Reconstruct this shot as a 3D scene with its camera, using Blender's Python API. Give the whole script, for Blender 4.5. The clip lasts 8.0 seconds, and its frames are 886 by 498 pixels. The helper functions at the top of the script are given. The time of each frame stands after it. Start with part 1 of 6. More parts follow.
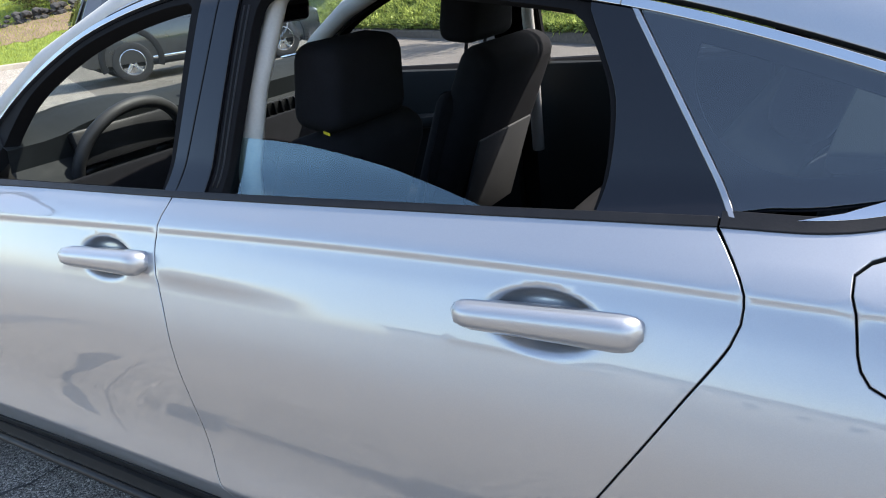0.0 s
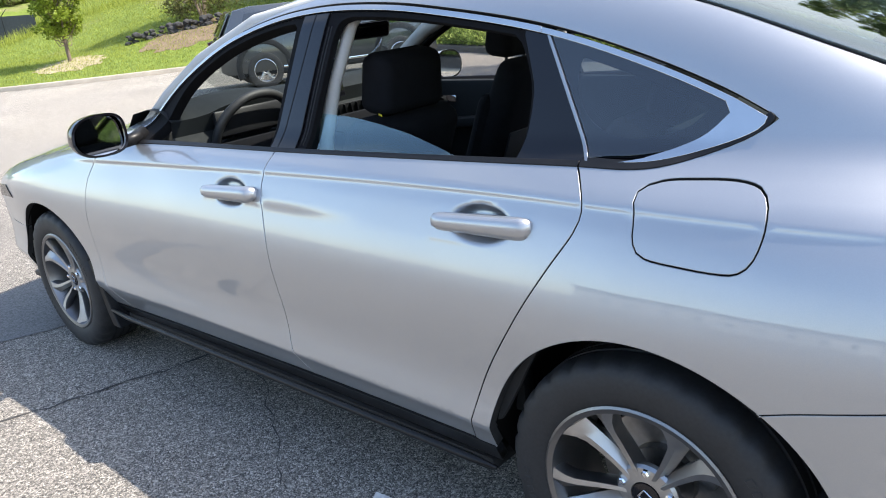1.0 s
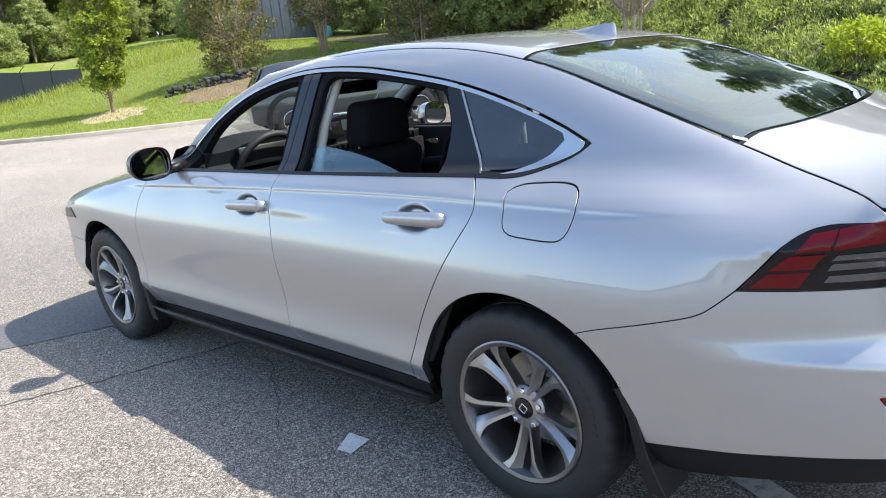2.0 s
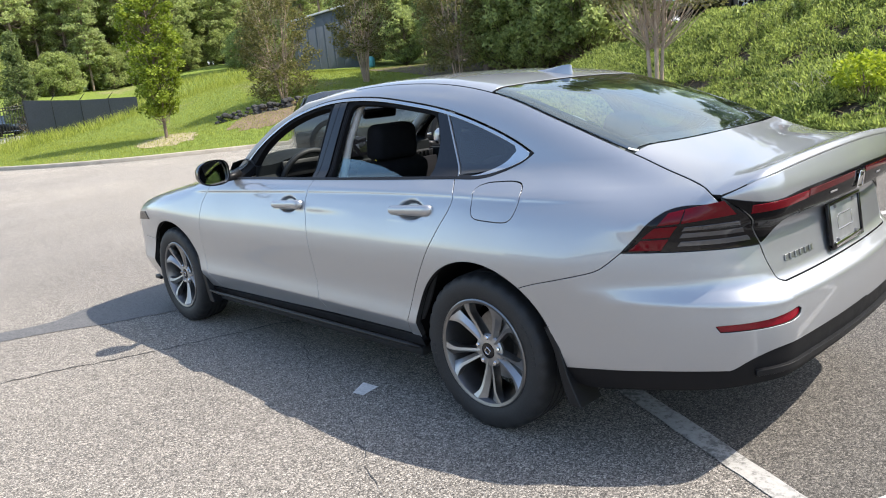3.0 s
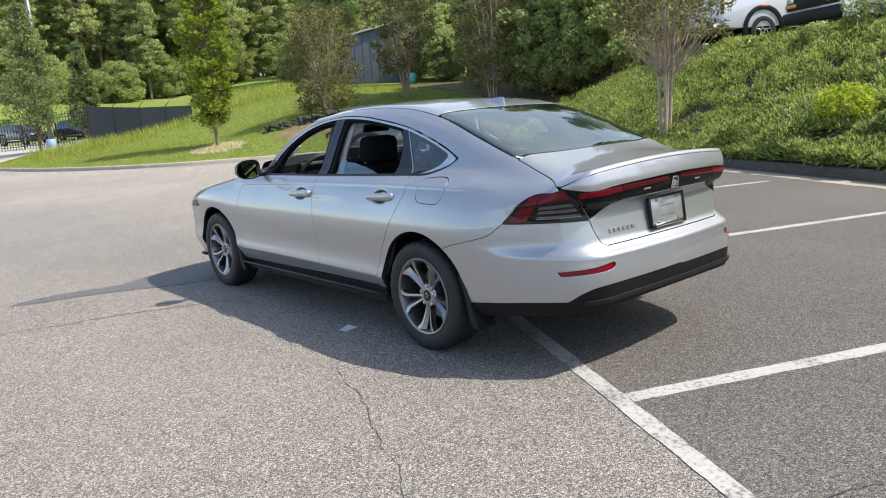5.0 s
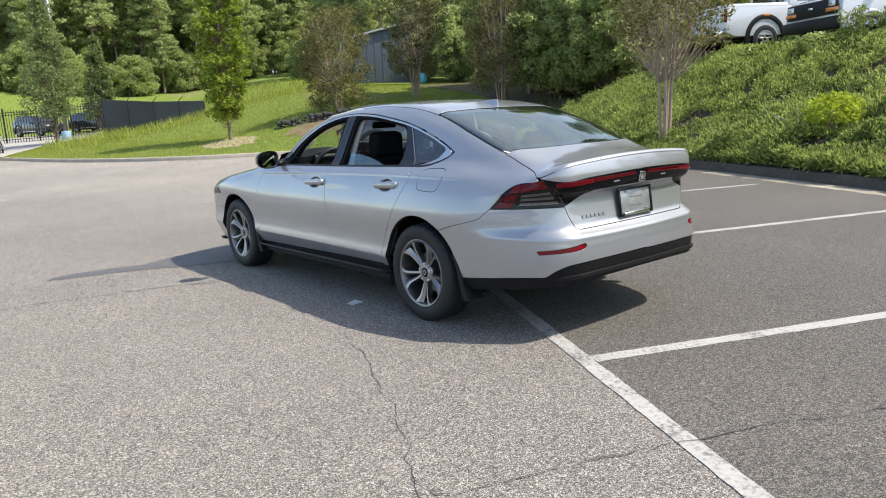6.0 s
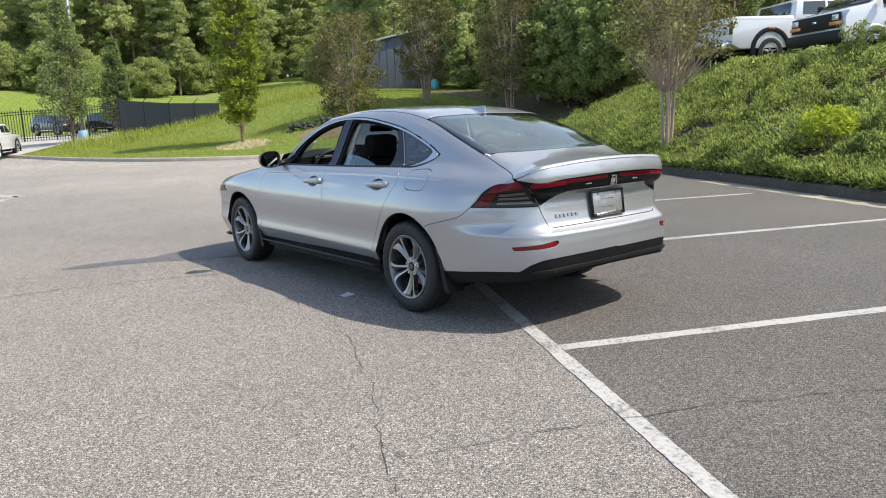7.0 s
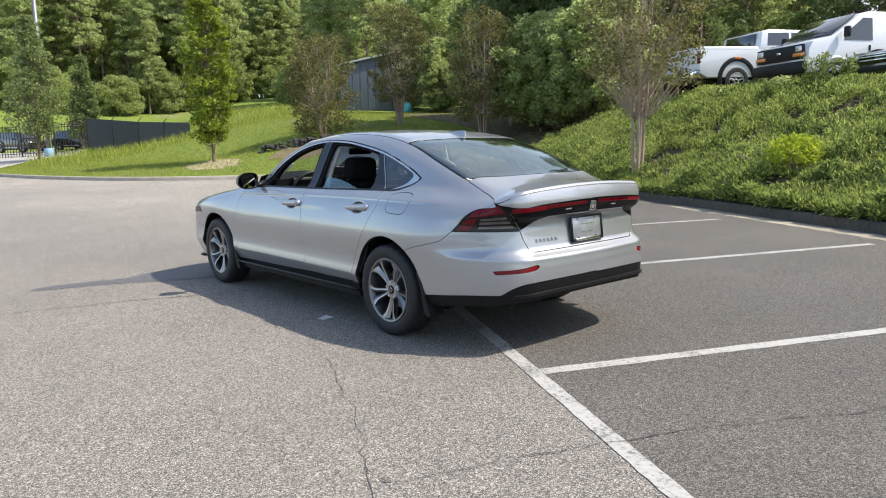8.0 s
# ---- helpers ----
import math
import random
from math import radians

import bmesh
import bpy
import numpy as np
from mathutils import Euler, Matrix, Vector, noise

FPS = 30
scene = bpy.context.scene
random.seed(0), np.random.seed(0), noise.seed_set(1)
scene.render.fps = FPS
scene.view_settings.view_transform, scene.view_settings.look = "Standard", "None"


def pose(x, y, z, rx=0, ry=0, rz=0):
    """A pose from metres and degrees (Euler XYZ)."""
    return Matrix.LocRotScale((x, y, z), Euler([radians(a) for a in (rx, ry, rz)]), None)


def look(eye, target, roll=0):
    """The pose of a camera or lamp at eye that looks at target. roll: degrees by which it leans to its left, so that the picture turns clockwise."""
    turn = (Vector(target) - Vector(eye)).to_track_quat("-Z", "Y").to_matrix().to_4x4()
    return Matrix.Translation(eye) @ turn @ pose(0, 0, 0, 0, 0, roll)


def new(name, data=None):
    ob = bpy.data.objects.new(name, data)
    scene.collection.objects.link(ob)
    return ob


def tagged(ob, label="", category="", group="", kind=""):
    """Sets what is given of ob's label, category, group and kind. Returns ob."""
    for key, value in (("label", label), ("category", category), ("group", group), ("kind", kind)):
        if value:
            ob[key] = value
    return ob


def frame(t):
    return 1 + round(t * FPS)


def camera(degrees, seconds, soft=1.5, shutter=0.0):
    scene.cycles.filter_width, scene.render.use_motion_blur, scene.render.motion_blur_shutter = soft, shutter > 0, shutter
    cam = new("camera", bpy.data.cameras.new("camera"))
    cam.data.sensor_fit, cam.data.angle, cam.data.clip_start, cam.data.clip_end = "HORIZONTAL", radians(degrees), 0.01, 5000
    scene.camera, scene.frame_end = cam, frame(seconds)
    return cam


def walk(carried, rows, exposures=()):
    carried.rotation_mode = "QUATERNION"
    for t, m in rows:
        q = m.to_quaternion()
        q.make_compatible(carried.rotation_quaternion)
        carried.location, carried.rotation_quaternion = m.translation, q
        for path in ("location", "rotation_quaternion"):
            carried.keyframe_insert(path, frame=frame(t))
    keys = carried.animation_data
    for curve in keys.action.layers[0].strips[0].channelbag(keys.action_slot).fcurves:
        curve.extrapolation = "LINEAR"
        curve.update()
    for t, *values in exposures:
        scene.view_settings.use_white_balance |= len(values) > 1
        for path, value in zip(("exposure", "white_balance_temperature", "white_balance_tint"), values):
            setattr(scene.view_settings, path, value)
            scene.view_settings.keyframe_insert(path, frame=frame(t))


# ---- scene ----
cam = camera(62.5, 8.0, 1.05)
PATH = [
    (0, (2.847, -1.661, 1.356), (1.809, -0.11, 0.636), -7.1),
    (0.5, (3.141, -1.847, 1.315), (1.955, -0.364, 0.689), -6.2),
    (1, (3.442, -2.057, 1.372), (2.16, -0.665, 0.726), -6.2),
    (1.5, (3.745, -2.294, 1.36), (2.43, -0.898, 0.794), -5.4),
    (2, (4.118, -2.434, 1.381), (2.764, -1.052, 0.874), -6.0),
    (2.2, (4.268, -2.519, 1.385), (2.896, -1.143, 0.91), -6.43),
    (3.3, (5.027, -2.926, 1.377), (3.561, -1.629, 0.964), -5.27),
    (3.5, (5.17, -2.94, 1.377), (3.684, -1.663, 0.974), -5.1),
    (4, (5.499, -3.148, 1.374), (3.989, -1.895, 0.987), -4.7),
    (4.5, (5.804, -3.285, 1.376), (4.287, -2.036, 1.004), -4.1),
    (4.7, (5.94, -3.323, 1.382), (4.423, -2.075, 1.008), -4.31),
    (5.8, (6.509, -3.676, 1.387), (4.985, -2.436, 1.012), -3.89),
    (6, (6.617, -3.731, 1.376), (5.087, -2.498, 1.004), -3.1),
    (6.5, (6.878, -3.776, 1.347), (5.328, -2.567, 0.978), -2.6),
    (7, (6.988, -3.804, 1.358), (5.437, -2.592, 1.004), -2.1),
    (7.5, (6.957, -3.855, 1.373), (5.417, -2.621, 1.047), -1.7),
    (8, (6.954, -3.865, 1.373), (5.448, -2.583, 1.076), -1.3),
]
walk(cam, [(t, look(eye, target, roll)) for t, eye, target, roll in PATH],
     [(0, 1.57, 6650, 10), (1, 1.48, 6650, 10), (2, 1.37, 6650, 10), (3.5, 1.10, 6750, 10), (4.5, .95, 6750, 10), (8, .84, 6750, 10)])


# ---- daylight ----
SUN = Vector((.62, .50, 1.0)).normalized()
world = bpy.data.worlds.new("sky")
scene.world = world
world.use_nodes = True
sky = world.node_tree.nodes.new("ShaderNodeTexSky")
sky.sky_type, sky.sun_disc = "NISHITA", False
sky.sun_elevation = math.asin(SUN.z)
sky.sun_rotation = math.atan2(SUN.x, SUN.y)
sky.air_density, sky.dust_density = 1.0, 1.2
back = world.node_tree.nodes["Background"]
back.inputs["Strength"].default_value = .168
# thin broken cloud over the blue
wn, wl = world.node_tree.nodes, world.node_tree.links
coord, stretch, puff, mask, cloud = (wn.new("ShaderNode" + k) for k in ("TexCoord", "Mapping", "TexNoise", "ValToRGB", "Mix"))
stretch.inputs["Scale"].default_value = (1.5, 1.8, 3.2)
puff.inputs["Scale"].default_value, puff.inputs["Detail"].default_value, puff.inputs["Roughness"].default_value = 1.4, 6.0, .55
mask.color_ramp.elements[0].position, mask.color_ramp.elements[1].position = .49, .78
cloud.data_type = "RGBA"
cloud.inputs["B"].default_value = (3.2, 3.45, 3.85, 1)
# the cloud thickens towards the woods, on the sun's side
axes, slope, cover = (wn.new("ShaderNode" + k) for k in ("SeparateXYZ", "Math", "Math"))
slope.operation, slope.inputs[1].default_value = "MULTIPLY", .25
cover.operation = "ADD"
wl.new(coord.outputs["Generated"], axes.inputs[0])
wl.new(axes.outputs["Y"], slope.inputs[0])
wl.new(coord.outputs["Generated"], stretch.inputs["Vector"])
wl.new(stretch.outputs[0], puff.inputs["Vector"])
wl.new(puff.outputs["Fac"], cover.inputs[0])
wl.new(slope.outputs[0], cover.inputs[1])
wl.new(cover.outputs[0], mask.inputs[0])
wl.new(mask.outputs[0], cloud.inputs["Factor"])
wl.new(sky.outputs["Color"], cloud.inputs["A"])
wl.new(cloud.outputs["Result"], back.inputs["Color"])
sun = new("sun", bpy.data.lights.new("sun", "SUN"))
sun.data.energy, sun.data.angle, sun.data.color = 3.6, radians(.55), (1, .95, .87)
sun.matrix_basis = look(SUN * 60, (0, 0, 0))


# ---- materials ----
def material(name):
    m = bpy.data.materials.new(name)
    m.use_nodes = True
    return m, m.node_tree.nodes, m.node_tree.links, m.node_tree.nodes["Principled BSDF"]


def ramp(nodes, links, source, *stops):
    r = nodes.new("ShaderNodeValToRGB")
    while len(r.color_ramp.elements) < len(stops):
        r.color_ramp.elements.new(.5)
    for e, (at, c) in zip(r.color_ramp.elements, stops):
        e.position, e.color = at, (*((c,) * 3 if isinstance(c, (int, float)) else c), 1)
    links.new(source, r.inputs[0])
    return r.outputs[0]


def texture(nodes, links, kind, scale, space="Object", **inputs):
    t = nodes.new(kind)
    co = nodes.new("ShaderNodeTexCoord")
    links.new(co.outputs[space], t.inputs["Vector"])
    t.inputs["Scale"].default_value = scale
    for key, value in inputs.items():
        t.inputs[key].default_value = value
    return t


def bump(nodes, links, height, strength, distance, b):
    n = nodes.new("ShaderNodeBump")
    n.inputs["Strength"].default_value, n.inputs["Distance"].default_value = strength, distance
    links.new(height, n.inputs["Height"])
    links.new(n.outputs[0], b.inputs["Normal"])


def blend(nodes, links, factor, a, b, how="MIX"):
    m = nodes.new("ShaderNodeMix")
    m.data_type, m.blend_type = "RGBA", how
    for socket, value in ((m.inputs["Factor"], factor), (m.inputs["A"], a), (m.inputs["B"], b)):
        if isinstance(value, bpy.types.NodeSocket):
            links.new(value, socket)
        else:
            socket.default_value = value if isinstance(value, (int, float)) else (*value, 1)
    return m.outputs["Result"]


def plain(name, colour, rough=.5, metal=0.0, grain=60.0, vary=.12, relief=0.0, coat=0.0, spec=.5):
    """A surface with a mottled colour at two scales and a fine relief."""
    m, nodes, links, b = material(name)
    fine = texture(nodes, links, "ShaderNodeTexNoise", grain, Detail=4.0)
    wide = texture(nodes, links, "ShaderNodeTexNoise", grain / 14, Detail=3.0)
    mix = blend(nodes, links, .5, fine.outputs["Fac"], wide.outputs["Fac"])
    lo, hi = [c * (1 - vary) for c in colour], [min(1, c * (1 + vary)) for c in colour]
    links.new(ramp(nodes, links, mix, (.3, lo), (.7, hi)), b.inputs["Base Color"])
    links.new(ramp(nodes, links, wide.outputs["Fac"], (.3, max(0, rough - .05)), (.7, min(1, rough + .05))), b.inputs["Roughness"])
    b.inputs["Metallic"].default_value, b.inputs["Coat Weight"].default_value = metal, coat
    b.inputs["Coat Roughness"].default_value, b.inputs["Specular IOR Level"].default_value = .03, spec
    if relief:
        bump(nodes, links, fine.outputs["Fac"], .6, relief, b)
    return m


def car_paint(name, colour, metal=.85, rough=.36):
    m, nodes, links, b = material(name)
    flake = texture(nodes, links, "ShaderNodeTexVoronoi", 900.0)
    dust = texture(nodes, links, "ShaderNodeTexNoise", 2.2, Detail=6.0)
    c = blend(nodes, links, flake.outputs["Color"], [v * .97 for v in colour], [min(1, v * 1.03) for v in colour])
    links.new(c, b.inputs["Base Color"])
    links.new(ramp(nodes, links, dust.outputs["Fac"], (.35, rough - .03), (.75, rough + .05)), b.inputs["Roughness"])
    links.new(ramp(nodes, links, dust.outputs["Fac"], (.4, .03), (.8, .055)), b.inputs["Coat Roughness"])
    b.inputs["Metallic"].default_value, b.inputs["Coat Weight"].default_value = metal, 1.0
    b.inputs["Coat IOR"].default_value = 1.75
    return m


def pane(name, tint, base=.06, rough=0.0, sheen=(1, 1, 1)):
    """A thin sheet of glass: it reflects by its angle and lets the rest through, tinted."""
    m, nodes, links, b = material(name)
    nodes.remove(b)
    gloss, clear = nodes.new("ShaderNodeBsdfGlossy"), nodes.new("ShaderNodeBsdfTransparent")
    gloss.inputs["Roughness"].default_value, gloss.inputs["Color"].default_value = rough, (*sheen, 1)
    clear.inputs["Color"].default_value = (*tint, 1)
    facing, curve, scaled, mix = (nodes.new("ShaderNode" + k) for k in ("LayerWeight", "Math", "MapRange", "MixShader"))
    facing.inputs["Blend"].default_value = .5
    curve.operation, curve.inputs[1].default_value = "POWER", 4.5
    scaled.inputs["To Min"].default_value, scaled.inputs["To Max"].default_value = base, 1.0
    links.new(facing.outputs["Facing"], curve.inputs[0])
    links.new(curve.outputs[0], scaled.inputs["Value"])
    links.new(scaled.outputs[0], mix.inputs[0])
    links.new(clear.outputs[0], mix.inputs[1])
    links.new(gloss.outputs[0], mix.inputs[2])
    links.new(mix.outputs[0], nodes["Material Output"].inputs["Surface"])
    return m


def leaf_material(name, dark, light, shine=.35, thin=.48):
    m, nodes, links, b = material(name)
    geo = nodes.new("ShaderNodeNewGeometry")
    wide = texture(nodes, links, "ShaderNodeTexNoise", .9, Detail=2.0)
    f = blend(nodes, links, .45, geo.outputs["Random Per Island"], wide.outputs["Fac"])
    c = ramp(nodes, links, f, (.2, dark), (.8, light))
    links.new(c, b.inputs["Base Color"])
    b.inputs["Roughness"].default_value = .55
    b.inputs["Specular IOR Level"].default_value = shine
    through_it, mix = nodes.new("ShaderNodeBsdfTranslucent"), nodes.new("ShaderNodeMixShader")
    links.new(c, through_it.inputs["Color"])
    mix.inputs[0].default_value = thin
    links.new(b.outputs[0], mix.inputs[1])
    links.new(through_it.outputs[0], mix.inputs[2])
    links.new(mix.outputs[0], nodes["Material Output"].inputs["Surface"])
    return m


def asphalt_material(name="asphalt", tone=1.0):
    m, nodes, links, b = material(name)
    stone = texture(nodes, links, "ShaderNodeTexVoronoi", 215.0)
    stone2 = texture(nodes, links, "ShaderNodeTexVoronoi", 120.0)
    mottle = texture(nodes, links, "ShaderNodeTexNoise", .55, Detail=5.0)
    wide = texture(nodes, links, "ShaderNodeTexNoise", .09, Detail=3.0)
    grit = ramp(nodes, links, stone.outputs["Color"], (.10, (.045, .043, .042)), (.5, (.165, .159, .152)), (.85, (.40, .385, .365)))
    grit2 = ramp(nodes, links, stone2.outputs["Color"], (.15, .62), (.55, 1.0), (.9, 1.42))
    c = blend(nodes, links, 1.0, grit, grit2, "MULTIPLY")
    c = blend(nodes, links, 1.0, c, ramp(nodes, links, mottle.outputs["Fac"], (.3, .88), (.7, 1.08)), "MULTIPLY")
    c = blend(nodes, links, 1.0, c, ramp(nodes, links, wide.outputs["Fac"], (.35, (.86, .86, .88)), (.65, (1.12, 1.10, 1.07))), "MULTIPLY")
    # the asphalt grows paler along -x, away from the stalls
    along, east = nodes.new("ShaderNodeTexCoord"), nodes.new("ShaderNodeSeparateXYZ")
    reach = nodes.new("ShaderNodeMapRange")
    links.new(along.outputs["Object"], east.inputs[0])
    links.new(east.outputs["X"], reach.inputs["Value"])
    for key, value in (("From Min", -2.0), ("From Max", -13.0), ("To Min", 1.0), ("To Max", 1.30)):
        reach.inputs[key].default_value = value
    c = blend(nodes, links, 1.0, c, reach.outputs[0], "MULTIPLY")
    c = blend(nodes, links, 1.0, c, (tone * 1.055, tone, tone * .925), "MULTIPLY")
    links.new(c, b.inputs["Base Color"])
    b.inputs["Roughness"].default_value = .85
    bump(nodes, links, stone.outputs["Distance"], .9, -.004, b)
    return m


PAINT = car_paint("silver_paint", (.332, .340, .356), .66, .38)
CHROME = plain("chrome", (.80, .80, .80), .08, 1.0, 30, .03)
TRIM_CHROME = plain("satin_trim_chrome", (.56, .56, .56), .17, 1.0, 30, .05)
DARK_CHROME = plain("dark_machined_alloy", (.36, .36, .365), .37, 1.0, 40, .08)
ALLOY = plain("alloy", (.55, .55, .56), .25, 1.0, 40, .05)
BLACK_GLOSS = plain("gloss_black", (.006, .006, .008), .08, 0, 20, .1, spec=.4)
BLACK_PLASTIC = plain("black_plastic", (.010, .010, .011), .42, 0, 300, .25, .0003, spec=.22)
RUBBER = plain("tyre_rubber", (.019, .019, .020), .60, 0, 120, .35, .0006, spec=.36)
CLOTH = plain("black_cloth", (.010, .010, .012), .95, 0, 400, .4, .001, spec=.15)
TRIM_GREY = plain("grey_trim", (.42, .41, .39), .7, 0, 200, .08, .0003)
DASH = plain("dark_dashboard", (.011, .013, .014), .7, 0, 500, .15, .0004, spec=.2)
UNDER = plain("underbody", (.010, .010, .010), .9, 0, 30, .3)
GLASS = pane("clear_glass", (.80, .86, .85))
TINTED = pane("tinted_glass", (.55, .66, .64), .24, 0.0, (.80, .87, .86))
LIGHT_MARK = plain("frosted_light_mark", (.20, .19, .19), .4, 0, 60, .2)
BAR_BLACK = plain("light_bar_black", (.004, .004, .005), .10, 0, 20, .1, spec=.14)
RED_LENS = plain("red_lens", (.060, .0, .002), .06, 0, 60, .2, spec=.28)
RED_BRIGHT = plain("bright_red_lens", (.105, .0, .004), .06, 0, 60, .15, spec=.28)
SMOKE_LENS = plain("smoked_lens", (.006, .005, .006), .05, 0, 40, .3, spec=.28)
REFLECTOR = plain("red_reflector", (.17, .0, .007), .12, 0, 300, .2, .0004)
CAST_IRON = plain("brake_disc_steel", (.30, .29, .28), .4, 1.0, 60, .2)
YELLOW = plain("yellow_tag", (.85, .65, .02), .6, 0, 30, .05)
WHITE_PAPER = plain("white_paper", (.80, .80, .78), .7, 0, 60, .03)
ASPHALT = asphalt_material()

# ---- the sedan's shape: x runs from the front axle to the rear, y across, z up ----
def sstep(a, b, x):
    t = np.clip((x - a) / (b - a), 0, 1)
    return t * t * (3 - 2 * t)


def spline(*pts):
    """A smooth function through (x, value) pairs, constant beyond its ends."""
    xs, ys = np.array(pts, float).T
    d = np.diff(ys) / np.diff(xs)
    m = np.concatenate([[d[0]], (d[:-1] + d[1:]) / 2, [d[-1]]])

    def value(x):
        x = np.clip(x, xs[0], xs[-1])
        i = np.clip(np.searchsorted(xs, x) - 1, 0, len(xs) - 2)
        w = xs[i + 1] - xs[i]
        t = (x - xs[i]) / w
        return ((1 + 2 * t) * (1 - t) ** 2 * ys[i] + t * (1 - t) ** 2 * w * m[i]
                + t * t * (3 - 2 * t) * ys[i + 1] + t * t * (t - 1) * w * m[i + 1])

    return value


def smax(a, b, k):
    h = np.maximum(k - np.abs(a - b), 0) / k
    return np.maximum(a, b) + h * h * k / 4


def smin(a, b, k):
    return -smax(-a, -b, k)


plan_half = spline((-0.95, .82), (-.6, .875), (-.3, .91), (0, .922), (.5, .915), (1, .905), (2, .908), (2.5, .918), (2.83, .928), (3.2, .912), (3.5, .862), (3.8, .80), (4.1, .74))
tuck_up = spline((.16, .000), (.34, .000), (.39, .003), (.43, .009), (.47, .016), (.52, .019), (.60, .015), (.68, .012), (.75, .018), (.82, .036), (.88, .056), (.93, .076), (.97, .100), (1.0, .132), (1.04, .18), (1.10, .27))
SILL_CREASE = .402


def tuck(z):
    """How far the side draws in at a height; under the crease along the foot of the doors it turns in at once."""
    return smax(tuck_up(z), .004 + .46 * (SILL_CREASE - z), .004)


tuck_rear = spline((.16, .08), (.24, .05), (.31, .024), (.38, .013), (.46, .010), (.54, .009), (.62, .010), (.68, .012), (.75, .018), (.82, .036), (.88, .056), (.93, .076), (.97, .100), (1.0, .132), (1.04, .18), (1.10, .27))
deck_mid = spline((-1.0, .74), (-.85, .82), (-.6, .895), (-.2, .955), (.2, .995), (.5, 1.015), (.8, 1.03), (2.9, 1.05), (3.2, 1.10), (3.45, 1.106), (3.7, 1.078), (3.85, 1.062), (3.93, 1.062), (4.1, 1.062))
deck_drop = spline((-1.0, .22), (-.4, .14), (.2, .10), (.7, 0), (2.9, 0), (3.4, .16), (3.65, .14), (3.8, .095), (4.1, .085))
tail_mid = spline((.16, 3.84), (.24, 3.90), (.32, 3.945), (.42, 3.968), (.52, 3.974), (.60, 3.966), (.632, 3.957), (.652, 3.926), (.675, 3.902), (.72, 3.889), (.79, 3.877), (.845, 3.872), (.868, 3.884), (.886, 3.922), (.91, 3.935), (.94, 3.940), (.98, 3.941), (1.02, 3.932), (1.06, 3.918), (1.12, 3.89))
nose_mid = spline((.16, -.84), (.3, -.92), (.5, -.945), (.65, -.92), (.75, -.88), (.85, -.78), (1.0, -.6))
roof_mid = spline((0, .80), (.3, .955), (.62, 1.11), (.95, 1.275), (1.25, 1.388), (1.5, 1.436), (1.8, 1.457), (2.15, 1.457), (2.5, 1.428), (2.8, 1.368), (3.1, 1.268), (3.4, 1.150), (3.6, 1.06), (3.8, .95), (4.0, .80))
cabin_taper = spline((.3, .14), (.6, .085), (1.0, .03), (1.5, 0), (2.4, 0), (2.8, .006), (3.1, .022), (3.4, .085), (3.8, .20))
crease_z = spline((.2, .905), (1.04, .925), (2.06, .95), (2.72, .957), (3.4, .953))
HANDLES = ((1.462, .862), (2.455, .880))


def body(x, y, z):
    """Below zero inside the sedan's skin."""
    a = np.abs(y)
    # the character line, a small undercut that fades out towards both ends
    line = .0075 * sstep(.15, .7, x) * sstep(3.55, 3.1, x) / (1 + np.exp(-np.clip((z - crease_z(x)) / .0032, -30, 30)))
    cup = 0
    for hx, hz in HANDLES:
        r = ((x - hx) / .076) ** 2 + ((z - hz - .012) / .035) ** 2
        cup = cup + .032 * np.exp(-np.clip(r, 0, 20) ** 3)
    haunch = .022 * np.exp(-((x - 3.1) / .42) ** 2) * sstep(.40, .86, z) * sstep(1.08, .86, z)
    haunch = haunch + .022 * np.exp(-((x + .1) / .42) ** 2) * sstep(.6, .8, z)
    rear = sstep(2.95, 3.35, x)
    side = a - (plan_half(x) - tuck(z) * (1 - rear) - tuck_rear(z) * rear + line - cup + haunch)
    top = z - (deck_mid(x) - deck_drop(x) * a * a - .9 * sstep(3.2, 3.7, x) * sstep(3.84, 3.68, x) * np.maximum(a - .48, 0) ** 2)
    lip = .018 * np.exp(-((x - 3.92 + .12 * a * a) / .05) ** 2)
    tail = x - (tail_mid(z) - .12 * a * a - 3.2 * np.maximum(a - .54, 0) ** 2)
    nose = nose_mid(z) + .30 * a * a - x
    low = smax(smax(smax(side, top - lip, .07 - .045 * sstep(3.55, 3.78, x)), tail, .10 - .078 * sstep(.93, 1.0, z)), nose, .15)
    cab = smax(a - (.768 - .45 * (z - 1.0) - cabin_taper(x)), z - (roof_mid(x) - .07 * a * a - .22 * np.maximum(a - .45, 0) ** 2), .10)
    cab = np.maximum(cab, .88 - z)
    return smin(low, cab, .045)


